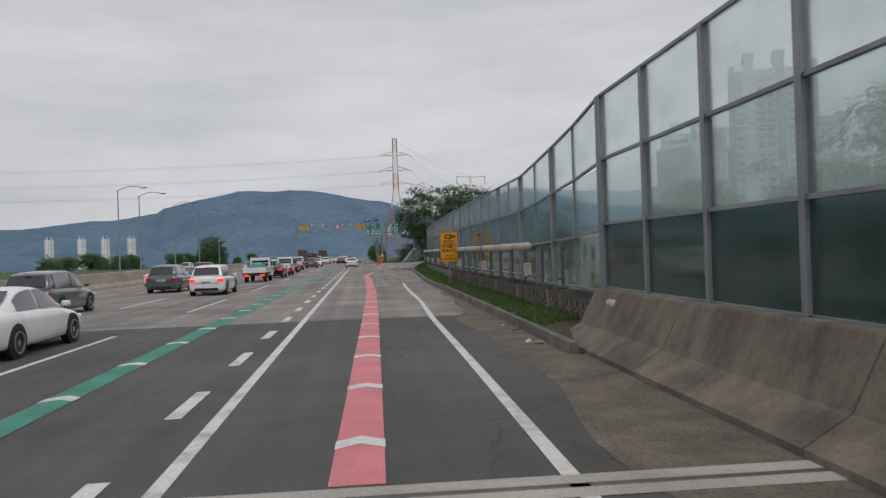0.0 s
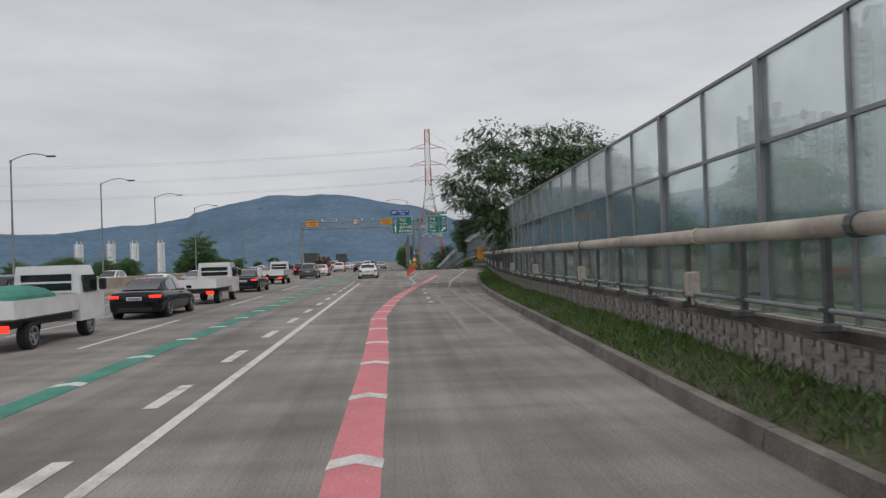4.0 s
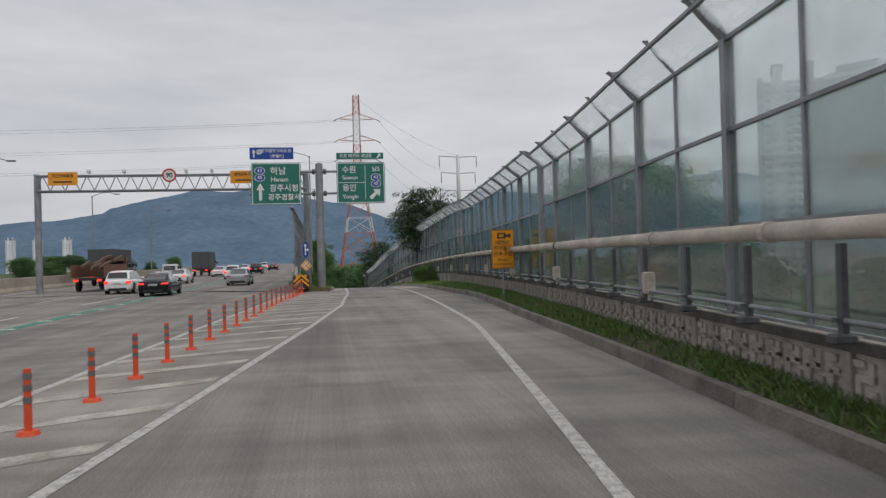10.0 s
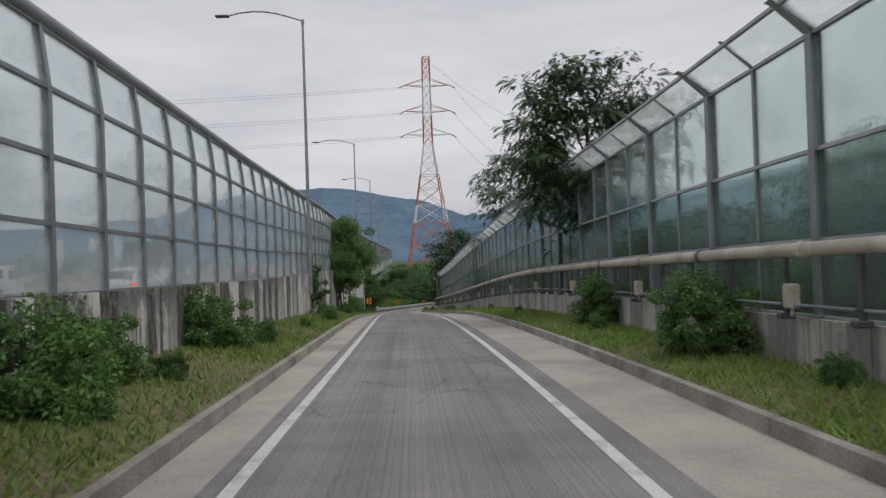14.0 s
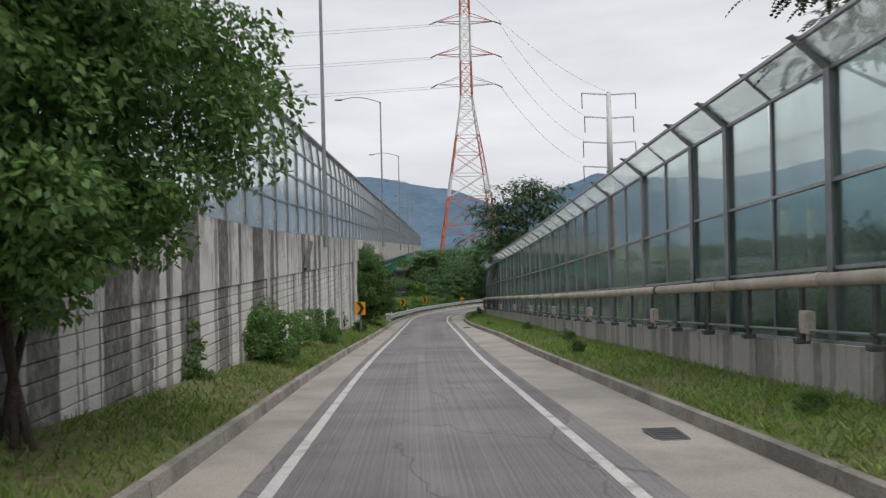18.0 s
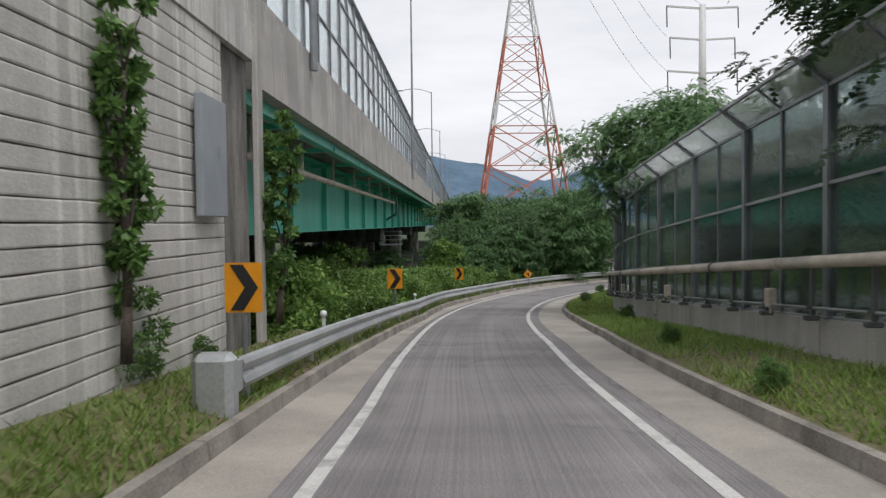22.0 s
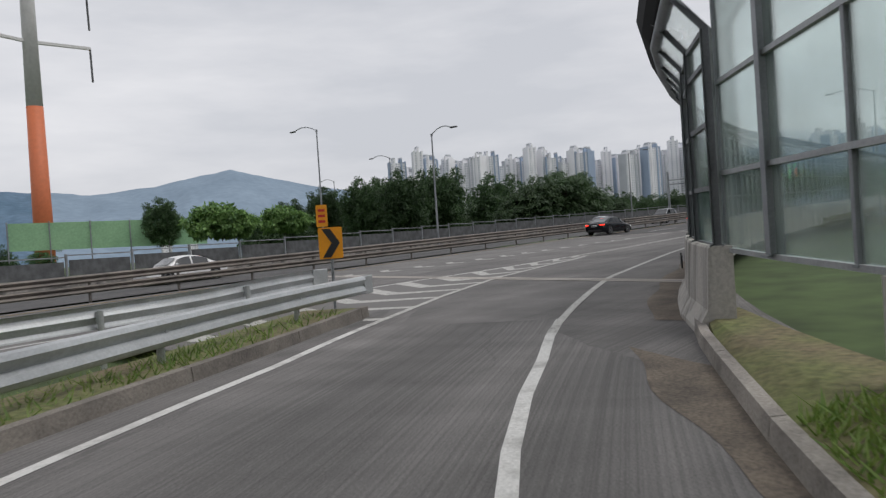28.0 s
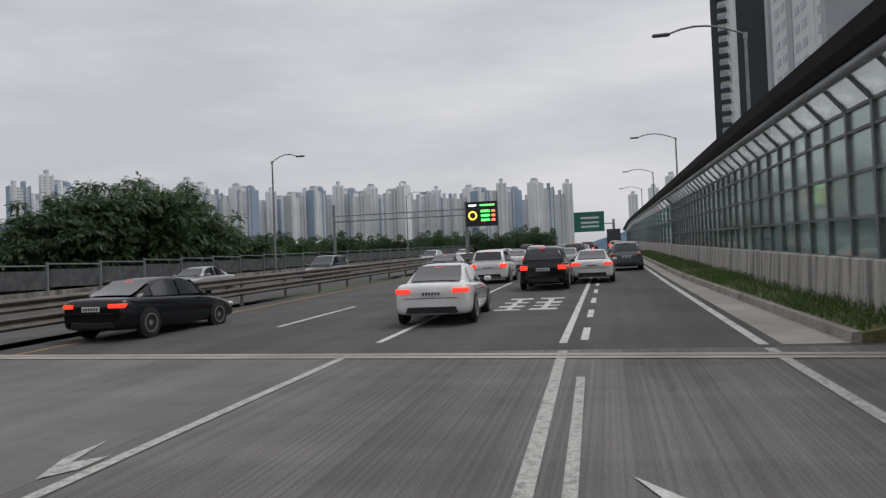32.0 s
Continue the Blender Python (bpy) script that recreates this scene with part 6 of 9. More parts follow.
hedge = tree("tall dark hedge tree close behind the noise barrier", on(FR, 170, d_fence(170) + 3.4, -0.5), 5.4, 2.3, LEAF_A, 52, clear=0.03, clumps=110, count=50, size=0.08, droop=0.5, multi=3, feather=True)
for k in range(1, 44):
    s = 170 + k * 3.5 + rr.uniform(-0.8, 0.8)
    copy_thing(hedge, on(FR, s, d_fence(s) + 3.3 + rr.uniform(-0.5, 1.4), -0.6, k * 67) @ Matrix.Scale(rr.uniform(0.6, 1.0), 4))
for k in range(9):
    s = 100 + k * 4.4 + rr.uniform(-0.8, 0.8)
    copy_thing(hedge, on(FR, s, d_fence(s) + 2.6 + rr.uniform(0, 2.5), -0.6, k * 67) @ Matrix.Scale(rr.uniform(0.34, 0.52), 4))


for s, d, f, k in ((40, -33.5, 0.8, 10), (43.5, -34, 0.95, 75), (47, -33, 1.02, 140), (50.5, -35, 1.0, 200), (54, -33.5, 0.98, 260), (58, -34.5, 0.9, 320), (62, -35, 0.7, 40), (66, -34, 0.55, 110), (36.5, -34, 0.6, 170), (72, -35, 0.5, 230)):
    copy_thing(hedge, on(F2, s, d, -0.8, k) @ Matrix.Scale(f * 1.6, 4))
for x, y, f in ((51, 416, 1.1), (54.5, 413, 1.0), (48.5, 421, 0.95)):
    copy_thing(hedge, Matrix.Translation((x, y, -10)) @ Matrix.Rotation(x, 4, "Z") @ Matrix.Scale(f * 1.6, 4))


def verge_grass(F, lo, hi, s0, s1, z, per_m, seed, tall=0.13, label="tufts of green grass and weeds on the verge", blade=None):
    """Uncountable blades over a strip."""
    rng = np.random.default_rng(seed)
    n = int((s1 - s0) * per_m)
    verts, faces = [], []
    patch = np.sin(np.arange(0, 600) * 0.9) + np.sin(np.arange(0, 600) * 0.37)
    for i in range(n):
        s = rng.uniform(s0, s1)
        a, b = lo(s), hi(s)
        u = rng.uniform(0.02, 0.98)
        if rng.uniform() > 0.62 + 0.22 * patch[int(abs(s) * 1.3) % 600]:
            continue
        p = at(F, s, a + (b - a) * u, z(s, u))
        k = 0.75 * tall * rng.uniform(0.5, 1.7)
        ang = rng.uniform(0, 6.28)
        w = Vector((math.cos(ang), math.sin(ang), 0)) * 0.015
        lean = Vector((rng.normal() * 0.7, rng.normal() * 0.7, 1)) * k
        j = len(verts)
        verts += [p - w, p + w, p + lean * 0.6 + w * 0.7, p + lean]
        faces += [(j, j + 1, j + 2), (j, j + 2, j + 3)]
    ob = finish("verge_grass", verts, faces, blade or GRASS)
    tagged(ob, label, "grass", kind="stuff")


zr = lambda s, u: 0.17 + 0.13 * min(1, 2 * u) + v_dip(s) * u
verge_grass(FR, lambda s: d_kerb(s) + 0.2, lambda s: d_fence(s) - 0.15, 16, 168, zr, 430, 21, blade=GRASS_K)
verge_grass(FR, lambda s: d_kerb(s) + 0.2, lambda s: d_fence(s) - 0.15, 168, 352, zr, 640, 22)
verge_grass(FR, lambda s: d_bank(s), lambda s: wall_gap(s) + 0.1, 170, 287, lambda s, u: 0.17 + 0.36 * u, 420, 23)
verge_grass(FR, lambda s: d_bank(s), lambda s: d_bank(s) - 2.5, 287, 361, lambda s, u: 0.15 - 0.5 * u * u, 260, 24, tall=0.2)

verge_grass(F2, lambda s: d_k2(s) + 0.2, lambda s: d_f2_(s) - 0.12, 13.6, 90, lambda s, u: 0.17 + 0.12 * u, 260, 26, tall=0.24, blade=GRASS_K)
rw = random.Random(41)
for k in range(15):   # weeds scattered over the banks
    s = 172 + k * 7.3 + rw.uniform(-2, 2)
    copy_thing(bush, on(FR, s, d_bank(s) - rw.uniform(0.4, 1.6), 0.22, rw.uniform(0, 360)) @ Matrix.Scale(rw.uniform(0.22, 0.5), 4))
for k in range(15):
    s = 180 + k * 11 + rw.uniform(-4, 4)
    copy_thing(bush, on(FR, s, d_kerb(s) + rw.uniform(0.5, 1.8), 0.22, rw.uniform(0, 360)) @ Matrix.Scale(rw.uniform(0.15, 0.32), 4))



# ---- writing ----
def words(text, size, material, parent, m, name="lettering", bold=0.0):
    """Built-in letters as a thin mesh, standing in the x-z plane, facing -y."""
    cu = bpy.data.curves.new(name, "FONT")
    cu.body, cu.size, cu.align_x, cu.align_y, cu.extrude, cu.offset = text, size, "CENTER", "CENTER", 0.004, bold
    tmp = bpy.data.objects.new(name, cu)
    scene.collection.objects.link(tmp)
    me = bpy.data.meshes.new_from_object(tmp.evaluated_get(bpy.context.evaluated_depsgraph_get()))
    bpy.data.objects.remove(tmp)
    me.materials.clear()
    me.materials.append(material)
    ob = new(name, me)
    ob.parent = parent
    ob.matrix_basis = m @ Matrix.Rotation(radians(90), 4, "X")
    return ob


def plate(name, w, h, material, parent, x, z, y=0.0, thick=0.02, corner=0.04, label=""):
    """A flat board with rounded corners in the x-z plane."""
    bm = bmesh.new()
    pts = []
    for cx, cz, a0 in ((w / 2 - corner, h / 2 - corner, 0), (-w / 2 + corner, h / 2 - corner, 90), (-w / 2 + corner, -h / 2 + corner, 180), (w / 2 - corner, -h / 2 + corner, 270)):
        for k in range(4):
            a = radians(a0 + k * 30)
            pts.append((cx + corner * math.cos(a), cz + corner * math.sin(a)))
    fr = [bm.verts.new((px, -thick / 2, pz)) for px, pz in pts]
    bk_ = [bm.verts.new((px, thick / 2, pz)) for px, pz in pts]
    bm.faces.new(fr)
    bm.faces.new(bk_[::-1])
    for i in range(len(pts)):
        j = (i + 1) % len(pts)
        bm.faces.new((fr[i], bk_[i], bk_[j], fr[j]))
    bmesh.ops.recalc_face_normals(bm, faces=bm.faces)
    ob = part(name, bm, material, parent, label)
    ob.matrix_basis = Matrix.Translation((x, y, z))
    return ob


def poly(name, pts, material, parent, y=-0.02, thick=0.008):
    """A flat shape from its outline in the x-z plane."""
    bm = bmesh.new()
    fr = [bm.verts.new((x, y - thick, z)) for x, z in pts]
    bm.faces.new(fr)
    ex = bmesh.ops.extrude_face_region(bm, geom=list(bm.faces))["geom"]
    bmesh.ops.translate(bm, vec=(0, thick, 0), verts=[v for v in ex if isinstance(v, bmesh.types.BMVert)])
    bmesh.ops.triangulate(bm, faces=[f for f in bm.faces if len(f.verts) > 4])
    bmesh.ops.recalc_face_normals(bm, faces=bm.faces)
    return part(name, bm, material, parent)


S_GREEN = plain("sign_green", (0.012, 0.17, 0.125), 0.45)
S_BLUE = plain("sign_blue", (0.01, 0.06, 0.34), 0.45)
S_WHITE = plain("sign_white", (0.78, 0.78, 0.78), 0.45)
S_ORANGE = plain("sign_orange", (0.83, 0.33, 0.012), 0.45)
S_BLACK = plain("sign_black", (0.02, 0.02, 0.022), 0.5)
S_RED = plain("sign_red", (0.55, 0.03, 0.03), 0.5)
DEL_R = plain("delineator_orange", (0.72, 0.09, 0.03), 0.55)


def ring(name, r0, r1, material, parent, x, z, y=-0.02):
    n = 28
    v = [(x + r * math.cos(2 * math.pi * i / n), y, z + r * math.sin(2 * math.pi * i / n)) for r in (r1, r0) for i in range(n)]
    return finish(name, v, [(i, (i + 1) % n, n + (i + 1) % n, n + i) for i in range(n)] if r0 > 0 else [tuple(range(n))], material, parent)


def disc(name, r, material, parent, x, z, y, thick=0.01, sx=1.0):
    bm = bmesh.new()
    bmesh.ops.create_cone(bm, cap_ends=True, segments=32, radius1=r, radius2=r, depth=thick, matrix=Matrix.Translation((x, y, z)) @ Matrix.Diagonal((sx, 1, 1, 1)) @ Matrix.Rotation(radians(90), 4, "X"))
    return part(name, bm, material, parent)


# ---- overhead signs and gantry at the gore ----
def overhead():
    a = 170.2
    top = thing("sign_mast", stand(F1, a, 5.75, -0.2), "grey round mast carrying two green direction signs", "sign mast")
    bm = bmesh.new()
    tube(bm, (0.1, 0, 0), (0.1, 0, 9.2), 0.3, 0.27, n=20)
    tube(bm, (0.1, 0, 9.2), (0.1, 0, 9.3), 0.27, 0.1, n=20)
    box(bm, 0, 0, 0.04, 0.9, 0.9, 0.08)
    part("mast", bm, STEEL, top, smooth=False)
    for z in (7.05, 8.65):
        bm = bmesh.new()
        tube(bm, (-4.9, 0, z), (4.3, 0, z), 0.09, n=12)
        part("arm", bm, STEEL, top)
        bm = bmesh.new()
        tube(bm, (-0.42, 0, z), (-0.2, 0, z), 0.2, n=12)
        part("flange", bm, STEEL_D, top)
        bm = bmesh.new()
        tube(bm, (0.4, 0, z), (0.62, 0, z), 0.2, n=12)
        part("flange", bm, STEEL_D, top)
    # exit sign
    g = plate("exit_panel", 3.54, 3.04, S_GREEN, top, 3.13, 7.78, -0.16, 0.05, 0.1)
    frame_ = lambda w, h: [plate("border", w, 0.05, S_WHITE, g, 0, z, -0.03, 0.01, 0.01) for z in (h / 2 - 0.07, -h / 2 + 0.07)] + [plate("border", 0.05, h - 0.1, S_WHITE, g, x, 0, -0.032, 0.01, 0.01) for x in (w / 2 - 0.07, -w / 2 + 0.07)]
    frame_(3.54, 3.04)
    T = lambda x, z: Matrix.Translation((x, -0.035, z))
    words("수원", 0.56, S_WHITE, g, T(-0.85, 0.95), bold=0.008)
    words("Suwon", 0.42, S_WHITE, g, T(-0.78, 0.38), bold=0.006)
    words("용인", 0.56, S_WHITE, g, T(-0.85, -0.4), bold=0.008)
    words("Yongin", 0.42, S_WHITE, g, T(-0.78, -1.02), bold=0.006)
    words("남S", 0.42, S_WHITE, g, T(1.1, 1.0), bold=0.006)
    plate("divider", 0.035, 2.5, S_WHITE, g, 0.32, 0, -0.03, 0.01, 0.01)
    plate("divider", 1.9, 0.035, S_WHITE, g, -0.68, 0.02, -0.03, 0.01, 0.01)
    for z, t in ((0.4, "43"), (-0.08, "45")):
        disc("route_badge", 0.27, S_WHITE, g, 1.1, z, -0.035, 0.01, 1.35)
        disc("route_badge", 0.235, S_BLUE, g, 1.1, z, -0.042, 0.01, 1.35)
        words(t, 0.36, S_WHITE, g, Matrix.Translation((1.1, -0.055, z)), bold=0.006)
    poly("arrow", [(0.6, -1.05), (0.78, -1.23), (1.18, -0.83), (1.36, -1.02), (1.42, -0.48), (0.86, -0.5), (1.02, -0.67)], S_WHITE, g, y=-0.03)
    g2 = plate("name_panel", 3.45, 0.46, S_GREEN, top, 3.1, 9.76, -0.16, 0.05, 0.04)
    words("오포 태전동 광남동", 0.3, S_WHITE, g2, Matrix.Translation((-0.3, -0.035, 0)), bold=0.004)
    poly("arrow", [(1.2, -0.14), (1.26, -0.2), (1.42, -0.03), (1.5, -0.1), (1.52, 0.16), (1.28, 0.14), (1.35, 0.05)], S_WHITE, g2, y=-0.03)
    # through sign
    g = plate("through_panel", 3.52, 3.04, S_GREEN, top, -2.97, 7.78, -0.16, 0.05, 0.1)
    frame_(3.52, 3.04)
    for z, t in ((0.95, "43"), (0.45, "45")):
        disc("route_badge", 0.27, S_WHITE, g, -1.15, z, -0.035, 0.01, 1.4)
        disc("route_badge", 0.235, S_BLUE, g, -1.15, z, -0.042, 0.01, 1.4)
        words(t, 0.36, S_WHITE, g, Matrix.Translation((-1.15, -0.055, z)), bold=0.006)
    words("하남", 0.62, S_WHITE, g, T(0.15, 0.9), bold=0.008)
    words("Hanam", 0.44, S_WHITE, g, T(0.25, 0.3), bold=0.006)
    words("광주시청", 0.56, S_WHITE, g, T(0.55, -0.35), bold=0.008)
    words("광주경찰서", 0.5, S_WHITE, g, T(0.55, -1.0), bold=0.008)
    poly("arrow", [(-1.24, -1.2), (-1.02, -1.2), (-1.02, -0.45), (-0.85, -0.45), (-1.13, 0.05), (-1.41, -0.45), (-1.24, -0.45)], S_WHITE, g, y=-0.03)
    b = plate("blue_panel", 3.1, 0.86, S_BLUE, top, -3.25, 9.98, -0.16, 0.05, 0.05)
    words("광주원주고속도로", 0.3, S_WHITE, b, Matrix.Translation((0.32, -0.035, 0.17)), bold=0.004)
    words("(초월IC)", 0.28, S_WHITE, b, Matrix.Translation((0.4, -0.035, -0.2)), bold=0.004)
    poly("arrow", [(-1.3, -0.3), (-1.2, -0.3), (-1.2, 0.05), (-1.1, 0.05), (-1.25, 0.3), (-1.4, 0.05), (-1.3, 0.05)], S_WHITE, b, y=-0.03)
    plate("badge", 0.34, 0.34, S_WHITE, b, -0.88, 0.1, -0.035, 0.01, 0.08)
    words("52", 0.22, S_BLUE, b, Matrix.Translation((-0.88, -0.05, 0.1)), bold=0.004)
    # camera gantry over the expressway
    top = thing("gantry", stand(F1, 174.4, 4.6, -0.2), "grey steel truss gantry with cameras over the lanes", "gantry")
    W = 19.45
    for x in (0.2, -W):
        bm = bmesh.new()
        tube(bm, (x, 0, 0), (x, 0, 9.1), 0.24, n=14)
        part("leg", bm, STEEL, top)
    for z in (7.82, 8.96):
        for y in (-0.4, 0.4):
            bm = bmesh.new()
            tube(bm, (-W, y, z), (0.2, y, z), 0.07, n=8)
            part("chord", bm, STEEL, top)
    bm = bmesh.new()
    for k in range(19):
        x = -W + k * 1.03
        beam(bm, (x, -0.4, 7.82), (x + 0.5, -0.4, 8.96), 0.06)
        beam(bm, (x + 0.5, -0.4, 8.96), (x + 1.03, -0.4, 7.82), 0.06)
    part("lattice", bm, STEEL, top)
    for x in (-15.8, -13.3, -8.8, -6.9):
        bm = bmesh.new()
        tube(bm, (x, 0, 8.95), (x, 0, 9.2), 0.04)
        box(bm, x, -0.1, 9.3, 0.22, 0.5, 0.26, None, 0.03)
        part("camera_box", bm, S_WHITE, top, "white traffic camera housing")
    for x in (-17.5, -4.45):
        p = plate("warning_panel", 2.05, 0.98, S_ORANGE, top, x, 8.72, -0.55, 0.04, 0.05)
        words("구간단속종점" if x < -10 else "중점단속구간", 0.27, S_BLACK, p, Matrix.Translation((0, -0.03, 0.2)), bold=0.004)
        plate("bar", 1.3, 0.1, S_BLACK, p, 0, -0.24, -0.03, 0.01, 0.01)
    p = disc("speed_sign", 0.52, S_WHITE, top, -9.95, 8.9, -0.55, 0.03)
    ring("rim", 0.4, 0.52, S_RED, top, -9.95, 8.9, -0.575)
    words("90", 0.5, S_BLACK, top, Matrix.Translation((-9.95, -0.58, 8.9)), bold=0.008)
    # keep-straight sign and orange diamond at the nose
    top = thing("gore_sign", stand(F1, 169.9, 4.75, -0.2), "blue oval arrow sign over an orange chequered diamond", "road sign")
    bm = bmesh.new()
    tube(bm, (0, 0.04, 0), (0, 0.04, 3.6), 0.04)
    part("pole", bm, STEEL, top)
    disc("blue_sign", 0.62, S_BLUE, top, 0, 2.95, -0.01, 0.03, 0.36)
    poly("arrow", [(-0.06, 2.55), (0.02, 2.55), (0.02, 2.9), (0.12, 2.9), (0.12, 2.8), (0.24, 2.95), (0.12, 3.08), (0.12, 3.0), (0.02, 3.0), (0.02, 3.2), (0.1, 3.2), (-0.02, 3.42), (-0.14, 3.2), (-0.06, 3.2)], S_WHITE, top, y=-0.03)
    q = 0.42
    poly("diamond", [(0, 1.8 - q), (q, 1.8), (0, 1.8 + q), (-q, 1.8)], S_WHITE, top, y=-0.02)
    for i in range(3):
        for j in range(3):
            disc("reflector", 0.085, S_ORANGE, top, (i - j) * 0.145, 1.8 + (i + j - 2) * 0.145, -0.036)
    # crash cushion
    top = thing("crash_cushion", stand(F1, 166.1, 4.5, -0.12), "black and yellow crash cushion with orange beams", "crash cushion")
    bm = bmesh.new()
    box(bm, 0, 0, 0.62, 1.1, 0.25, 1.0, None, 0.1)
    part("nose", bm, S_BLACK, top)
    for k in range(3):
        z = 0.3 + k * 0.3
        for sx in (-1, 1):
            poly("chevron", [(sx * 0.02, z + 0.12), (sx * 0.5, z - 0.3), (sx * 0.5, z - 0.12), (sx * 0.02, z + 0.3)] if k else [(sx * 0.02, 0.22), (sx * 0.24, 0.14), (sx * 0.02, 0.42)], S_ORANGE, top, y=-0.13)
    bm = bmesh.new()
    box(bm, 0, 1.75, 0.5, 0.8, 3.0, 0.8, None, 0.05)
    part("body", bm, STEEL_D, top)
    om = plain("orange_beam", (0.62, 0.24, 0.11), 0.5)
    for sx in (-0.46, 0.46):
        for z in (0.28, 0.55, 0.82):
            bm = bmesh.new()
            box(bm, sx, 1.75, z, 0.1, 3.2, 0.2, None, 0.04)
            part("side_beam", bm, om, top)
    for sx in (-0.28, 0.28):
        disc("lamp", 0.09, S_ORANGE, top, sx, 1.05, -0.14, 0.04)


overhead()


# ---- enforcement signs, chevrons, delineators ----
def enforcement(s, d):
    top = thing("enforcement_sign", stand(FR, s, d, 0.15, 3), "orange photo enforcement sign on a steel pole", "road sign", "orange enforcement signs")
    bm = bmesh.new()
    tube(bm, (0, 0.05, 0), (0, 0.05, 2.75), 0.035)
    part("pole", bm, STEEL, top)
    p = plate("panel", 0.92, 1.55, S_ORANGE, top, 0, 2.0, 0, 0.03, 0.03)
    for w, h, x, z in ((0.88, 0.02, 0, 0.75), (0.88, 0.02, 0, -0.75), (0.02, 1.5, 0.44, 0), (0.02, 1.5, -0.44, 0)):
        plate("border", w, h, S_BLACK, p, x, z, -0.018, 0.006, 0.004)
    T = lambda z: Matrix.Translation((0, -0.02, z))
    plate("camera_symbol", 0.36, 0.22, S_BLACK, p, -0.04, 0.53, -0.02, 0.008, 0.02)
    plate("camera_symbol", 0.2, 0.1, S_ORANGE, p, -0.05, 0.53, -0.026, 0.008, 0.02)
    poly("camera_symbol", [(0.15, 0.5), (0.33, 0.44), (0.33, 0.62), (0.15, 0.56)], S_BLACK, p, y=-0.016)
    words("태전IC", 0.22, S_BLACK, p, T(0.24), bold=0.003)
    words("끼어들기", 0.21, S_BLACK, p, T(0.02), bold=0.003)
    words("단속구간", 0.21, S_BLACK, p, T(-0.2), bold=0.003)
    words("Photo", 0.17, S_BLACK, p, T(-0.44))
    words("enforcement", 0.14, S_BLACK, p, T(-0.6))


enforcement(37.55, 3.74)
enforcement(144.8, 4.85)


def chevron(F, s, d, turn, diamond=False):
    top = thing("chevron_sign", stand(F, s, d, -0.4 if diamond else -0.2, turn) @ Matrix.Rotation(radians(-8 if diamond else 0), 4, "Y"), "yellow chevron sign with a black arrowhead" if not diamond else "tilted yellow diamond warning sign with a bend arrow", "road sign", "chevron signs on the bend")
    bm = bmesh.new()
    tube(bm, (0, 0.04, 0), (0, 0.04, 2.1), 0.035)
    part("pole", bm, STEEL, top)
    if diamond:
        q = 0.38
        poly("panel", [(0, 1.6 - q), (q, 1.6), (0, 1.6 + q), (-q, 1.6)], S_ORANGE, top, y=0)
        poly("arrow", [(-0.15, 1.69), (0.09, 1.71), (0.11, 1.37), (0.02, 1.42), (-0.02, 1.6), (-0.15, 1.61)], S_BLACK, top, y=-0.02)
    else:
        plate("panel", 0.56, 0.74, S_ORANGE, top, 0, 1.9, 0, 0.02, 0.03)
        poly("arrowhead", [(-0.2, 2.24), (0.0, 2.24), (0.22, 1.9), (0.0, 1.56), (-0.2, 1.56), (0.02, 1.9)], S_BLACK, top, y=-0.012)
    return top


chevron(FR, 257.3, -3.3, 0)
chevron(FR, 281.0, -3.2, 0)
chevron(FR, 296.9, -3.25, 0)
chevron(FR, 315.0, -4.35, -4)
chevron(FR, 331.2, -5.1, 14, True)
nose = chevron(F2, -27.9, 2.75, 40)
plate("orange_plate", 0.26, 0.52, S_ORANGE, nose, -0.17, 2.55, 0, 0.02, 0.02)
for z in (2.68, 2.55, 2.42):
    plate("bar", 0.16, 0.06, S_RED, nose, -0.17, z, -0.016, 0.006, 0.004)


def delineator(F, s, d, down=False, material=None):
    top = thing("delineator_post", stand(F, s, d, 0), "orange flexible delineator post" if not down else "knocked-over orange delineator post", "delineator", "orange delineator posts at the gore")
    bm = bmesh.new()
    tube(bm, (0, 0, 0), (0, 0, 0.05), 0.13, 0.11, n=14)
    part("base", bm, DEL_R, top)
    bm = bmesh.new()
    tube(bm, (0, 0, 0.04), (0, 0, 0.75), 0.045, 0.04, n=12)
    o = part("tube", bm, DEL_R, top)
    bands = []
    for z in (0.36, 0.5, 0.63):
        bm = bmesh.new()
        tube(bm, (0, 0, z), (0, 0, z + 0.07), 0.048, n=12, caps=False)
        bands.append(part("reflective_band", bm, mat("dusty_band", (0.2, 0.19, 0.2), (0.12, 0.11, 0.11), rough=0.5), top) if z == 0.36 and "dusty_band" not in bpy.data.materials else part("reflective_band", bm, bpy.data.materials["dusty_band"], top))
    if down:
        for q in (o, *bands):
            q.matrix_basis = Matrix.Translation((0, 0, 0.06)) @ Matrix.Rotation(radians(84), 4, "Y") @ Matrix.Translation((-0.03, 0, -0.02))
    return top


first_d = delineator(FR, 116.5, -3.75)
delineator(FR, 114.9, -3.72, True)
d_del = knots([(116, -3.72), (120.5, -3.95), (124.25, -4.15), (130, -4.25), (137.75, -4.38), (142, -4.5), (150, -4.7), (164, -4.65)])
for k in range(1, 26):
    s = 116.5 + k * 1.94
    copy_thing(first_d, stand(FR, s, d_del(s), 0.004))
pb = bmesh.new()
tube(pb, (0, 0, 0), (0, 0, 0.85), 0.045, n=10)
bmesh.ops.create_uvsphere(pb, u_segments=10, v_segments=6, radius=0.085, matrix=Matrix.Translation((0, 0, 0.9)))
peg = part("marker_post", pb, S_WHITE)
tagged(peg, "white round-headed marker post behind the rail", "marker post", "white marker posts")
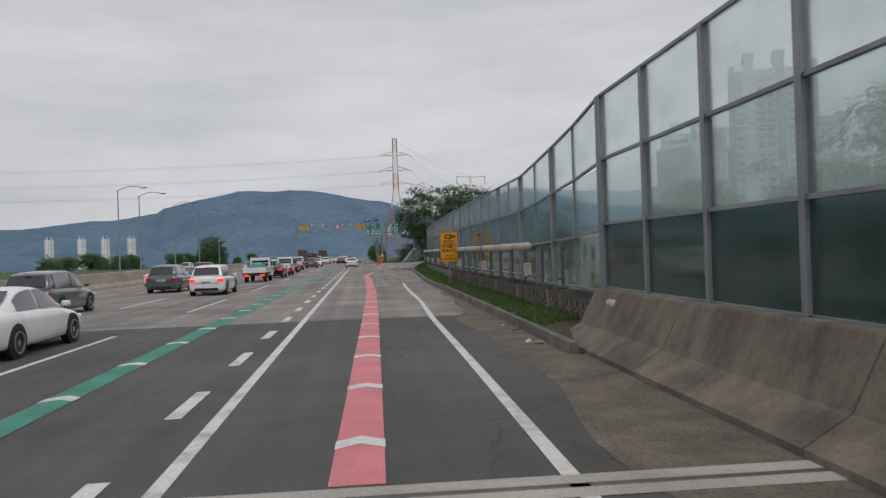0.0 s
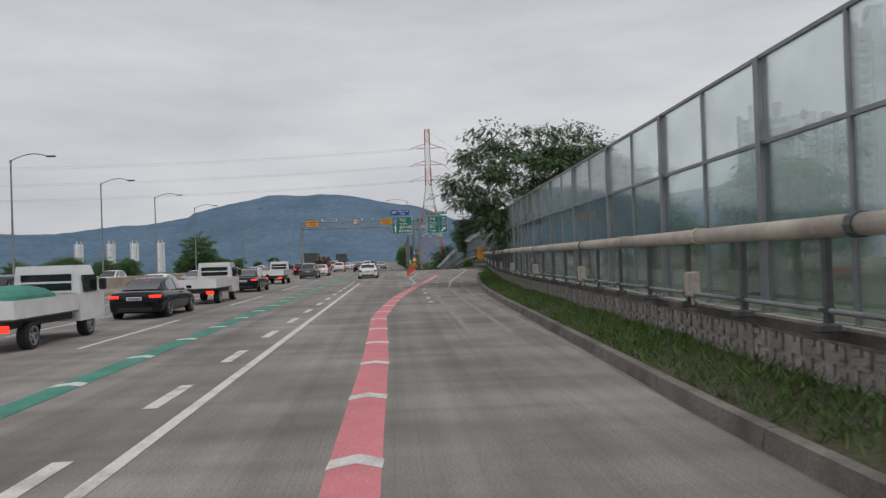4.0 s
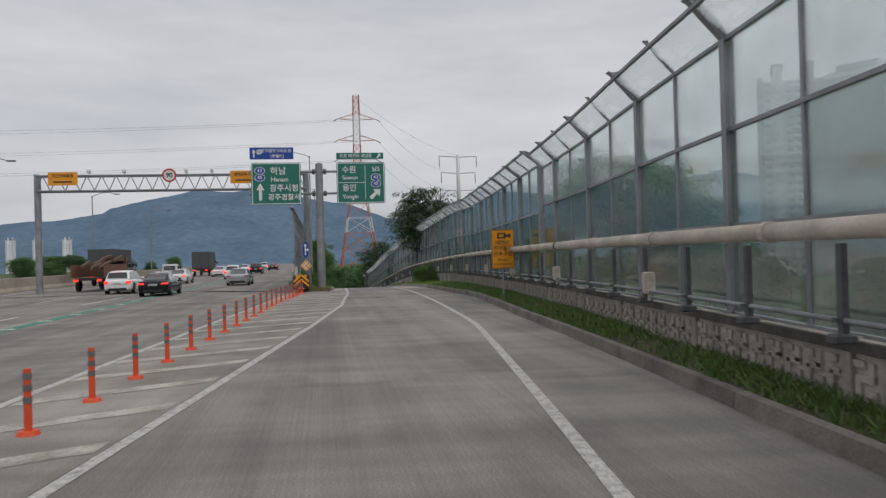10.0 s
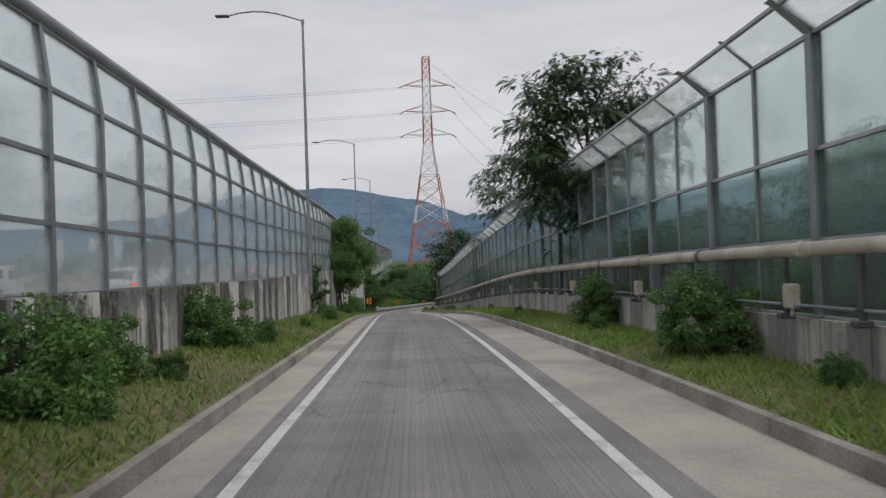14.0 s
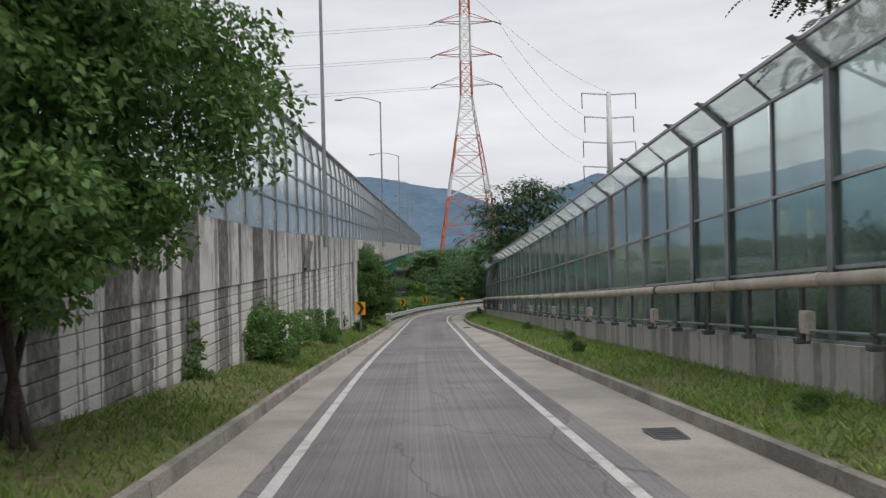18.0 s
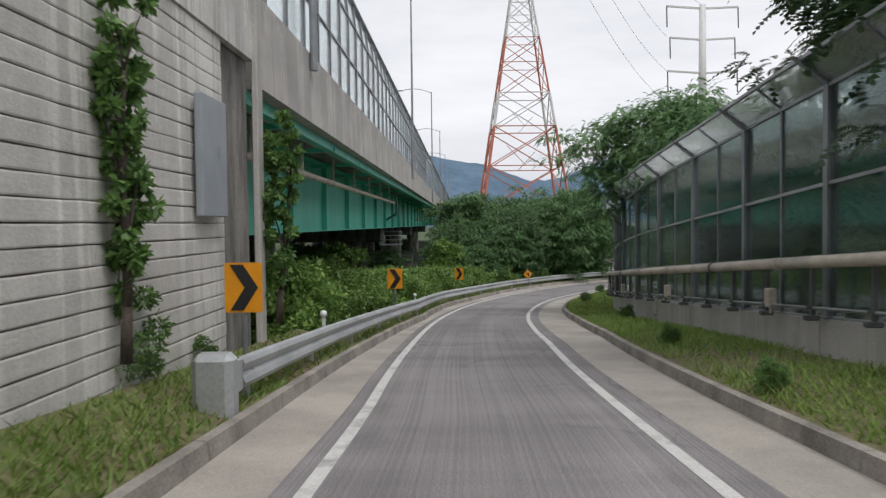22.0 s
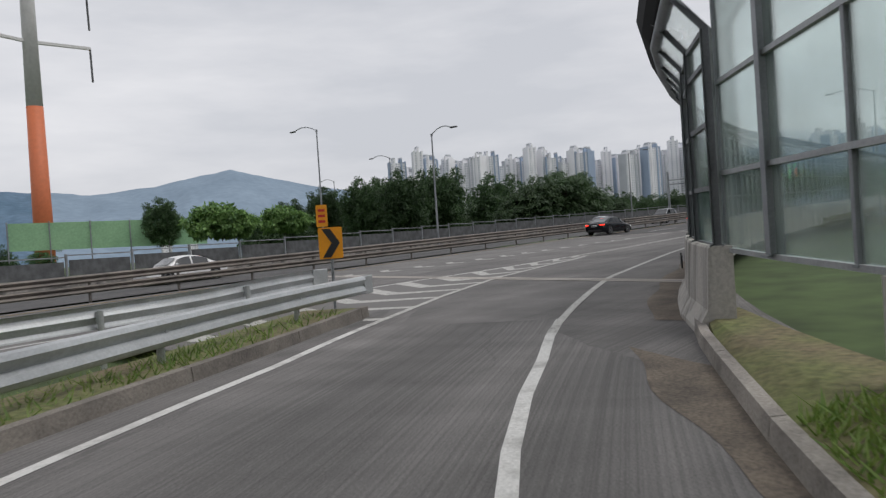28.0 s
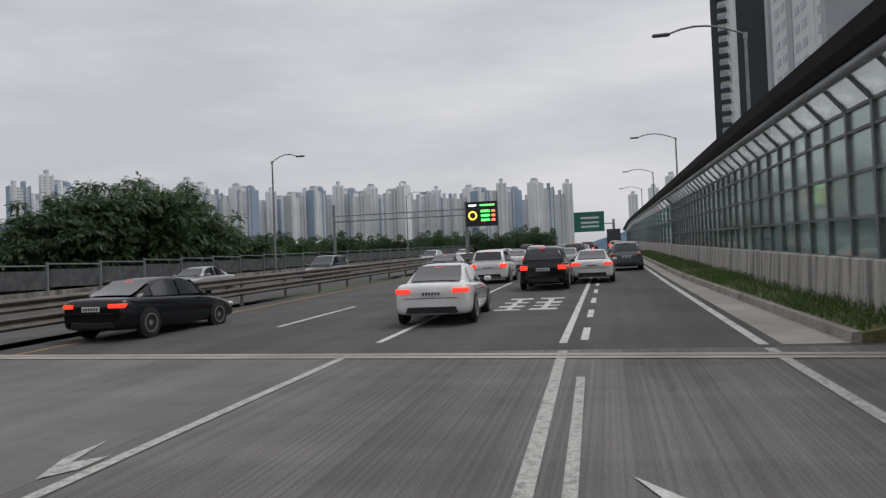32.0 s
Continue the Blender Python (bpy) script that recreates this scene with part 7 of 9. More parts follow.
peg.matrix_world = stand(FR, 286.5, -3.2, 0.1)
for s in (302.6,):
    like(peg, stand(FR, s, d_kerbl(s) - 0.75, 0.0))


# ---- street lamps ----
def lamp(m, height, arm, label="grey street lamp with a curved arm"):
    top = thing("street_lamp", m, label, "street lamp", "street lamps along the roads")
    bm = bmesh.new()
    tube(bm, (0, 0, -0.3), (0, 0, height), 0.11, 0.06, n=12)
    box(bm, 0, 0, height, 0.16, 0.12, 0.25)
    part("pole", bm, STEEL, top)
    bm = bmesh.new()
    pts = [Vector((arm * t, 0, height + 0.05 + 0.55 * math.sin(t * 2.5))) for t in np.linspace(0, 1, 7)]
    loops = [[bm.verts.new((p.x, 0.045 * math.cos(q), p.z + 0.045 * math.sin(q))) for q in np.linspace(0, 2 * math.pi, 9)[:-1]] for p in pts]
    for lo, hi in zip(loops, loops[1:]):
        for i in range(8):
            bm.faces.new((lo[i], lo[(i + 1) % 8], hi[(i + 1) % 8], hi[i]))
    part("arm", bm, STEEL, top, smooth=True)
    bm = bmesh.new()
    e = pts[-1]
    box(bm, e.x + 0.3 * np.sign(arm), 0, e.z - 0.02, 0.75, 0.26, 0.13, None, 0.05)
    part("lamp_head", bm, STEEL_D, top)
    return top


l1 = lamp(stand(F1, 96.3, -30.0, -0.4), 11.25, 2.9)
for s in (105.2, 124.0, 142.1, 161.8):
    copy_thing(l1, stand(F1, s, -30.0, -0.4))
for s in (199.5, 240.0, 280.0):
    copy_thing(l1, stand(F1, s, -30.0, -0.4) @ Matrix.Scale(1.18, 4))
l2 = lamp(stand(F1, 206.0, 4.62, 0.2), 14.2, -3.9)
for s in (249.6, 290.0, 330.0, 369, 405, 444, 484):
    copy_thing(l2, stand(F1, s, d_wall1(s) + 0.1, 0.2 - max(0, s - 300) * 0.018))
l3 = lamp(stand(F2, 11.7, -25.5), 10.0, 2.2)
l4 = lamp(stand(F2, 8.7, -37.1, -1.4), 13.3, -3.1)
for s, d in ((34.4, -51), (52.6, -81)):
    copy_thing(l4, stand(F2, s, d, -1.5 - 0.01 * s))
copy_thing(l3, stand(F2, 56.5, -26.8, -0.5))
for s in (33, 66, 99, 132):
    copy_thing(l4, stand(F2, s, 6.0, -3.1))
for s in (98, 142):
    copy_thing(l3, stand(F2, s, -26.8, -1))
ll = lamp(stand(F2, -36.5, 3.6, -0.3), 9.6, -2.0, "grey street lamp with a speed sign on its pole")
disc("speed_sign", 0.5, S_WHITE, ll, 0, 5.9, -0.14, 0.03)
ring("rim", 0.38, 0.5, S_RED, ll, 0, 5.9, -0.165)
words("70", 0.42, S_BLACK, ll, Matrix.Translation((0, -0.17, 5.9)), bold=0.006)
plate("orange_plate", 0.62, 1.5, S_ORANGE, ll, 0, 4.5, -0.14, 0.03, 0.03)
for z in (4.95, 4.6, 4.25):
    plate("bar", 0.4, 0.14, S_BLACK, ll, 0, z, -0.165, 0.006, 0.01)


# ---- pylon, monopole, wires ----
# the red is lightened: haze over the distance is put into its colour
PY_R = plain("pylon_red", (0.5, 0.17, 0.115), 0.6)
PY_W = plain("pylon_white", (0.66, 0.65, 0.64), 0.6)


def pylon():
    base = Vector((-24.1, 396.5, -10.8))
    H = 79.5
    top = thing("pylon", Matrix.Translation(base) @ Matrix.Rotation(radians(8), 4, "Z") @ Matrix.Scale(0.935, 4), "tall red and white lattice electricity pylon", "pylon")
    wd = lambda z: 15.6 * (1 - z / 52) ** 1.0 * 0.5 + 1.15 if z < 48 else 1.15 + 0.75 * max(0, (H - z) / (H - 48)) * 0.5
    lev = [0, 9, 17, 24, 30, 35.5, 40, 44, 47.5, 50.5, 53.5, 56.5, 59.5, 62.5, 65.5, 68.5, 71.5, 74.5, 77.5, H]
    band = lambda z: PY_R if int(z // 10) % 2 == 1 or z > 70 else PY_W
    for i, (a, b) in enumerate(zip(lev, lev[1:])):
        wa, wb = wd(a), wd(b)
        ca = [Vector((x * wa, y * wa, a)) for x, y in ((-1, -1), (1, -1), (1, 1), (-1, 1))]
        cb_ = [Vector((x * wb, y * wb, b)) for x, y in ((-1, -1), (1, -1), (1, 1), (-1, 1))]
        bm = bmesh.new()
        t = 0.34 if a < 30 else 0.24
        for k in range(4):
            beam(bm, ca[k], cb_[k], t)
            j = (k + 1) % 4
            beam(bm, ca[k], cb_[j], t * 0.5)
            beam(bm, ca[j], cb_[k], t * 0.5)
            beam(bm, cb_[k], cb_[j], t * 0.5)
            if a < 30:
                beam(bm, (ca[k] + ca[j]) / 2, (ca[k] + cb_[j]) / 2 * 0.5 + (ca[k] + cb_[k]) / 4, t * 0.35)
        part("lattice_section", bm, band(a + 1), top)
    for z in (53.4, 61.2, 69.8):
        for sx in (-1, 1):
            bm = bmesh.new()
            tip = Vector((sx * 7.6, 0, z + 0.3))
            for y in (-1, 1):
                beam(bm, (sx * wd(z), y * wd(z), z), tip, 0.16)
                beam(bm, (sx * wd(z), y * wd(z), z + 2.2), tip, 0.14)
            part("cross_arm", bm, PY_R if z > 60 else PY_W, top)
            bm = bmesh.new()
            tube(bm, tip, tip + Vector((sx * 1.6, -2.4, -1.4)), 0.16, n=8)
            part("insulator", bm, STEEL_D, top)
    return base


pylon_base = pylon()


def wire(a, b, sag, n=14):
    pts = [Vector(a).lerp(Vector(b), t) - Vector((0, 0, sag * 4 * t * (1 - t))) for t in np.linspace(0, 1, n)]
    ring_ = [Vector((0.04, 0.02, 0)), Vector((-0.04, -0.02, 0)), Vector((0, 0, 0.06))]
    vs = [p + r for p in pts for r in ring_]
    fs = [(3 * i + j, 3 * i + (j + 1) % 3, 3 * i + 3 + (j + 1) % 3, 3 * i + 3 + j) for i in range(len(pts) - 1) for j in range(3)]
    tagged(finish("power_line", vs, fs, STEEL_D), "thin dark power line slung from the pylon", "power line", "power lines")


for z in (53.4, 61.2, 69.8):
    for sx in (-1, 1):
        h = pylon_base + Vector((sx * 7.6, 0, z)) * 0.935
        wire(h, (-420 + sx * 6, 360 + sx * 10, 42 + (z - 53) * 0.9), 6)
    h = pylon_base + Vector((9.0, -2.4, z - 1.2)) * 0.935
    wire(h, (11, 464, 26 + (z - 53.4) * 1.0), 3)
wire(pylon_base + Vector((0, 0, 79)) * 0.935, (18.6, 459, 48.5), 3)


def monopole(x, y, h):
    top = thing("power_pole", Matrix.Translation((x, y, -10.8)) @ Matrix.Rotation(radians(12), 4, "Z"), "pale steel power pole with a red-banded foot", "power pole")
    bm = bmesh.new()
    tube(bm, (0, 0, 25.6), (0, 0, h), 1.1, 0.75, n=18)
    part("upper_pole", bm, PY_W, top, smooth=True)
    bm = bmesh.new()
    tube(bm, (0, 0, -1), (0, 0, 25.6), 1.4, 1.11, n=18)
    part("lower_pole", bm, plain("pole_orange", (0.62, 0.17, 0.07), 0.6), top, smooth=True)
    for z, w in ((h - 1, 9.0), (h - 8.6, 8.2), (h - 16.7, 8.8), (h - 24.6, 8.8)):
        for sx in (-1, 1):
            bm = bmesh.new()
            beam(bm, (0, 0, z), (sx * w, 0, z + 0.5), 0.42)
            part("cross_arm", bm, PY_W, top)
            bm = bmesh.new()
            tube(bm, (sx * w, 0, z + 0.5), (sx * w + 0.1, 0, z - 4.6), 0.16, n=8)
            part("insulator", bm, STEEL_D, top)


monopole(18.6, 459.0, 59.5)



# ---- hills ----
def hills():
    prof = knots([(-180, 2.2), (-90, 2.0), (-60, 2.8), (-31, 2.9), (-24, 3.6), (-20, 4.4), (-16, 5.2), (-12, 5.35), (-8, 4.9), (-4, 4.1), (-1, 3.1), (1.5, 3.5), (4, 4.6), (6.5, 5.4), (10, 4.9), (15, 4.6), (19, 5.0), (24, 6.0), (28, 5.0), (35, 3.6), (45, 2.8), (60, 1.2), (72, 0.8), (78, 2.6), (83, 2.2), (90, 1.2), (120, 1.6), (180, 2.2)])
    verts, faces = [], []
    az = np.arange(-180, 180.1, 0.5)
    R0, rows_ = 2700.0, 14
    for a in az:
        r = radians(a)
        for j in range(rows_):
            u = j / (rows_ - 1)
            e = prof(a) * (1.06 if -22 < a < 0 else 1.0) + 0.16 * noise.noise((a * 0.35, 3.1, 0)) + 0.07 * noise.noise((a * 1.4, 7.7, 0))
            hgt = math.tan(radians(max(e, 0.3))) * R0 * (1 - (1 - u) ** 1.6)
            hgt += 16 * noise.noise((a * 0.6, u * 4, 2)) * math.sin(math.pi * u)
            rad = R0 - 900 * (1 - u)
            verts.append((-10 + math.sin(r) * rad, 150 + math.cos(r) * rad, -12 + hgt * (rad / R0 if j < rows_ - 1 else 1)))
    n = len(az)
    for i in range(n - 1):
        faces += [(i * rows_ + j, (i + 1) * rows_ + j, (i + 1) * rows_ + j + 1, i * rows_ + j + 1) for j in range(rows_ - 1)]
    # distance haze is put into both hill colours, paler on the second stretch
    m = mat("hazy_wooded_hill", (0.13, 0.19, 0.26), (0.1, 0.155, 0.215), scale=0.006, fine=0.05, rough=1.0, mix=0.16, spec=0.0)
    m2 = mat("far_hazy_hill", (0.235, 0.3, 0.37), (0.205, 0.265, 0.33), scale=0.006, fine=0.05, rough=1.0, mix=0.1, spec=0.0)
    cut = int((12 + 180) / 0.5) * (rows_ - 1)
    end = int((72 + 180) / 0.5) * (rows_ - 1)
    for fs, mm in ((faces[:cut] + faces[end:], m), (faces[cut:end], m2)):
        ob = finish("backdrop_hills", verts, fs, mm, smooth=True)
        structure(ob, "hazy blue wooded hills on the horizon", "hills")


hills()

# ---- apartment towers ----
APT_W = mat("apartment_white", (0.86, 0.86, 0.88), (0.74, 0.74, 0.77), scale=0.05, fine=1.2, rough=0.85, mix=0.08)
# grey, blue and window colours carry the distance haze: paled, low in contrast
APT_G = mat("apartment_grey", (0.52, 0.54, 0.57), (0.45, 0.465, 0.495), scale=0.05, fine=1.0, rough=0.85, mix=0.08)
APT_B = mat("apartment_blue", (0.34, 0.42, 0.54), (0.3, 0.37, 0.49), scale=0.05, fine=1.0, rough=0.8, mix=0.08)
APT_WIN = plain("apartment_window", (0.42, 0.45, 0.5), 0.3)
APT_DK = mat("apartment_dark_band", (0.04, 0.045, 0.055), (0.03, 0.034, 0.042), scale=0.05, rough=0.7, mix=0.08)


def blocks(name, cells, material, parent):
    """Many boxes in one mesh, by centre and size."""
    v, f = [], []
    for x, y, z, a, b, c in cells:
        k = len(v)
        v += [(x + i * a / 2, y + j * b / 2, z + l * c / 2) for i in (-1, 1) for j in (-1, 1) for l in (-1, 1)]
        f += [tuple(k + q for q in w) for w in ((0, 1, 3, 2), (4, 6, 7, 5), (0, 4, 5, 1), (2, 3, 7, 6), (0, 2, 6, 4), (1, 5, 7, 3))]
    return finish(name, v, f, material, parent)


def tower(m, floors, bays, label, accent, deep=13.0, near=False, dark=False):
    """A slab block: wall, stair cores, roof boxes and a window in every bay of every storey."""
    top = thing("apartment_tower", m, label, "apartment block", "apartment towers in the distance")
    fh, bw = 2.9, 4.2
    W, H = bays * bw, floors * fh
    bm = bmesh.new()
    box(bm, 0, 0, H / 2, W, deep, H)
    part("wall", bm, APT_W, top)
    for x in (-W / 2 - 0.6, W / 2 + 0.6):
        bm = bmesh.new()
        box(bm, x, 0, H / 2 + 0.8, 1.6, deep + 0.8, H + 1.6)
        part("end_wall", bm, accent, top)
    for i in range(1, bays // 2 + 1):
        bm = bmesh.new()
        x = -W / 2 + (2 * i - 1) * bw
        box(bm, x, -0.3, H / 2 + 2.4, 2.2, deep + 0.9, H + 4.8)
        part("stair_core", bm, APT_W if i % 2 else accent, top)
        bm = bmesh.new()
        box(bm, x, 0, H + 5.6, 3.4, deep * 0.6, 2.2)
        part("roof_house", bm, APT_G, top)
    cells = [(-W / 2 + (b + 0.5) * bw + (0.75 if b % 2 else -0.75), y, f * fh + 1.75, 1.7, 0.1, 1.25) for f in range(floors) for b in range(bays) for y in (-deep / 2 - 0.03, deep / 2 + 0.03)]
    w = blocks("window", cells, APT_WIN, top)
    tagged(w, kind="stuff")
    if near:
        cells = [(-W / 2 + (b + 0.5) * bw + (0.75 if b % 2 else -0.75), -deep / 2 - 0.5, f * fh + 0.75, 2.2, 0.9, 0.9) for f in range(floors) for b in range(bays)]
        tagged(blocks("balcony", cells, accent if dark else APT_W, top), kind="stuff")
    return top


def far_at(az, dist, x0=27.7, y0=364.3):
    a = radians(az)
    return x0 + math.sin(a) * dist, y0 + math.cos(a) * dist


t1 = tower(Matrix.Translation((*far_at(40, 900), -12)) @ Matrix.Rotation(radians(-40), 4, "Z"), 36, 4, "white high-rise apartment block with blue stripes", APT_B)
t2 = tower(Matrix.Translation((*far_at(44, 930), -12)) @ Matrix.Rotation(radians(-60), 4, "Z"), 34, 4, "white high-rise apartment block with grey ends", APT_G)
t3 = tower(Matrix.Translation((*far_at(48, 880), -12)) @ Matrix.Rotation(radians(-20), 4, "Z"), 38, 2, "narrow white high-rise apartment block", APT_W)
ra = random.Random(3)
for k in range(48):
    a = 37.2 + k * 0.84
    d = 840 + k * 2.6 + ra.uniform(-30, 60)
    x, y = far_at(a, d)
    copy_thing((t1, t2, t3)[(k * 7) % 3], Matrix.Translation((x, y, -14 - ra.uniform(0, 8))) @ Matrix.Rotation(radians(-a + ra.choice((-35, 10, 40))), 4, "Z"))
for a, d in ((83, 1150), (84.3, 1000), (85.6, 1100), (86.5, 980), (87.5, 1060), (81.5, 1250)):
    x, y = far_at(a, d)
    copy_thing(t2 if a > 85 else t3, Matrix.Translation((x, y, -14)) @ Matrix.Rotation(radians(-a + 20), 4, "Z"))
for a in (-26, -24.5, -22.8, -28, 17, 18.5):   # low blocks far off beside the hills
    x, y = far_at(a, 1900, 0, 0)
    copy_thing(t2, Matrix.Translation((x, y, -40)) @ Matrix.Rotation(radians(-a), 4, "Z"))
n1 = tower(Matrix.Translation((100, 222, -6)) @ Matrix.Rotation(radians(-20), 4, "Z") @ Matrix.Diagonal((1, 1, 0.84, 1)), 24, 5, "grey and white apartment tower behind the barrier", APT_G, near=True)
for x, y, r in ((128, 262, -10), (90, 262, 35), (112, 330, -25), (140, 352, 15), (158, 318, -40), (120, 160, 20)):
    copy_thing(n1, Matrix.Translation((x, y, -8)) @ Matrix.Rotation(radians(r), 4, "Z") @ Matrix.Diagonal((1, 1, 0.72 if x == 90 else 0.9 if y < 300 else 1.0, 1)))
n2 = tower(Matrix.Translation((232, 356, -10)) @ Matrix.Rotation(radians(-96), 4, "Z"), 34, 7, "dark-banded apartment tower with white trim by the road", APT_DK, near=True, dark=True)
dk = bmesh.new()
box(dk, -4, -7.0, 55, 12, 0.8, 90)
part("dark_band", dk, APT_DK, n2)
copy_thing(n2, Matrix.Translation((262, 338, -10)) @ Matrix.Rotation(radians(-80), 4, "Z"))

# ---- message board over the second road ----
def message_board():
    top = thing("message_board", stand(F2, 98, -18.6, -0.5), "black electronic message board with lit symbols on a mast", "message board")
    bm = bmesh.new()
    tube(bm, (0, 0.5, 0), (0, 0.5, 8.4), 0.25, n=14)
    part("mast", bm, STEEL, top)
    bm = bmesh.new()
    for z in (6.6, 7.4):
        tube(bm, (-19, 0.5, z), (2.5, 0.5, z), 0.08, n=8)
    part("arm", bm, STEEL, top)
    p = plate("screen", 4.3, 3.3, S_BLACK, top, 2.2, 6.6, 0, 0.3, 0.05)
    gy_, gg, gr, gw = glow("led_amber", (1, 0.55, 0.05), 3), glow("led_green", (0.1, 1, 0.15), 2.2), glow("led_red", (1, 0.12, 0.05), 3), glow("led_white", (1, 1, 1), 2.2)
    ring("led_ring", 0.42, 0.6, gy_, p, -1.2, -0.2, -0.17)
    for k in range(3):
        plate("led_line", 1.2, 0.3, gg, p, 0.5, 0.35 - k * 0.6, -0.17, 0.02, 0.02)
        plate("led_line", 0.5, 0.3, gr, p, 1.6, 0.35 - k * 0.6, -0.17, 0.02, 0.02)
    plate("led_line", 2.0, 0.22, gg, p, 0.8, 1.15, -0.17, 0.02, 0.02)
    plate("led_line", 1.0, 0.22, gw, p, -1.2, 1.15, -0.17, 0.02, 0.02)
    bm = bmesh.new()
    tube(bm, (-19, 0.5, 0), (-19, 0.5, 9), 0.22, n=12)
    part("mast", bm, STEEL, top)


message_board()
sg = thing("direction_sign", stand(F2, 190, -2, -1), "green direction sign over the far lanes", "road sign")
plate("panel", 7.5, 5.0, S_GREEN, sg, -2.5, 8.6, 0, 0.1, 0.1)
bm = bmesh.new()
tube(bm, (3.5, 0.3, 0), (3.5, 0.3, 9), 0.3, n=12)
tube(bm, (-5, 0.3, 8), (3.5, 0.3, 8), 0.12, n=8)
part("mast", bm, STEEL, sg)
for z in (9.6, 8.4, 7.4):
    plate("bar", 4.5, 0.5, S_WHITE, sg, -2.3, z, -0.06, 0.02, 0.02)


# ---- far rail of the second road ----
def mesh_fence(F, d, s0, s1, z):
    top = thing("road_fence", stand(F, s0, d, z), "grey panel fence along the far road edge", "fence")
    inv = top.matrix_world.inverted()
    bm = bmesh.new()
    box(bm, 0, 0, 0.75, 0.12, 0.12, 1.5)
    p0 = part("post", bm, STEEL, top)
    p0.matrix_basis = inv @ stand(F, s0, d, z)
    bm = bmesh.new()
    box(bm, 0, 2, 0.7, 0.04, 3.7, 0.9)
    q0 = part("panel", bm, STEEL_D, top)
    q0.matrix_basis = inv @ stand(F, s0, d, z)
    bm = bmesh.new()
    beam(bm, (0, 0, 1.42), (0, 4, 1.42), 0.07)
    r0 = part("rail", bm, STEEL, top)
    r0.matrix_basis = inv @ stand(F, s0, d, z)
    s = s0 + 4
    while s < s1:
        for o in (p0, q0, r0):
            like(o, inv @ stand(F, s, d, z), top)
        s += 4


mesh_fence(F2, -27.6, -120, 190, 0.55)
structure(sweep("edge_wall", F2, [(-27.8, -0.2), (-27.2, -0.2), (-27.25, 0.6), (-27.75, 0.6)], -150, 300, 30, CONC_D), "low concrete edge wall of the far carriageway", "wall")



# ---- vehicles ----
TYRE = plain("tyre_rubber", (0.02, 0.02, 0.021), 0.85)
RIM = plain("alloy_rim", (0.45, 0.46, 0.48), 0.35, 0.8)
TRIM = plain("black_plastic", (0.018, 0.018, 0.02), 0.55)
CAR_GLASS = plain("tinted_car_glass", (0.012, 0.015, 0.018), 0.08, coat=1.0)
TAIL = glow("lit_tail_lamp", (1.0, 0.035, 0.015), 1.5, (0.4, 0.012, 0.012))
TAIL_OFF = plain("red_lens", (0.3, 0.01, 0.012), 0.2, coat=1.0)
PLATE = plain("number_plate", (0.7, 0.71, 0.7), 0.5)
C_WHITE = plain("white_car_paint", (0.82, 0.82, 0.82), 0.2, coat=1.0)
C_BLACK = plain("black_car_paint", (0.004, 0.005, 0.008), 0.14, coat=0.0)
C_GREY = plain("grey_car_paint", (0.1, 0.11, 0.12), 0.3, 0.3, coat=1.0)
C_SILVER = plain("silver_car_paint", (0.42, 0.43, 0.45), 0.3, 0.5, coat=1.0)


def loft(rings):
    """Closed rings of equal count, joined and capped."""
    bm = bmesh.new()
    vs = [[bm.verts.new(p) for p in r] for r in rings]
    n = len(rings[0])
    for a, b in zip(vs, vs[1:]):
        for i in range(n):
            bm.faces.new((a[i], a[(i + 1) % n], b[(i + 1) % n], b[i]))
    bm.faces.new(vs[0][::-1])
    bm.faces.new(vs[-1])
    bmesh.ops.recalc_face_normals(bm, faces=bm.faces)
    return bm


def wheel(top, x, y, r, w=0.22):
    bm = bmesh.new()
    n, prof = 22, [(-w / 2, r * 0.66), (-w / 2, r * 0.93), (-w * 0.32, r), (w * 0.32, r), (w / 2, r * 0.93), (w / 2, r * 0.66)]
    vs = [[bm.verts.new((px, pr * math.cos(2 * math.pi * k / n), pr * math.sin(2 * math.pi * k / n))) for px, pr in prof] for k in range(n)]
    for k in range(n):
        a, b = vs[k], vs[(k + 1) % n]
        for j in range(len(prof) - 1):
            bm.faces.new((a[j], a[j + 1], b[j + 1], b[j]))
    # rubber-black disc stands in for the shade behind the spokes
    bmesh.ops.create_cone(bm, cap_ends=True, segments=20, radius1=r * 0.67, radius2=r * 0.67, depth=0.04, matrix=Matrix.Rotation(radians(90), 4, "Y"))
    t = part("tyre", bm, TYRE, top)
    t.matrix_basis = Matrix.Translation((x, y, r))
    bm = bmesh.new()
    sx = 1 if x > 0 else -1
    bmesh.ops.create_cone(bm, cap_ends=True, segments=20, radius1=r * 0.2, radius2=r * 0.2, depth=0.05, matrix=Matrix.Translation((sx * w * 0.36, 0, 0)) @ Matrix.Rotation(radians(90), 4, "Y"))
    for k in range(5):
        m = Matrix.Rotation(2 * math.pi * k / 5, 4, "X")
        box(bm, sx * w * 0.34, 0, r * 0.4, 0.04, r * 0.17, r * 0.56, m)
    for k in range(20):
        a = 2 * math.pi * k / 20
        box(bm, sx * w * 0.3, 0, r * 0.66, 0.12, r * 0.22, 0.03, Matrix.Rotation(a, 4, "X"))
    q = part("rim", bm, RIM, t)


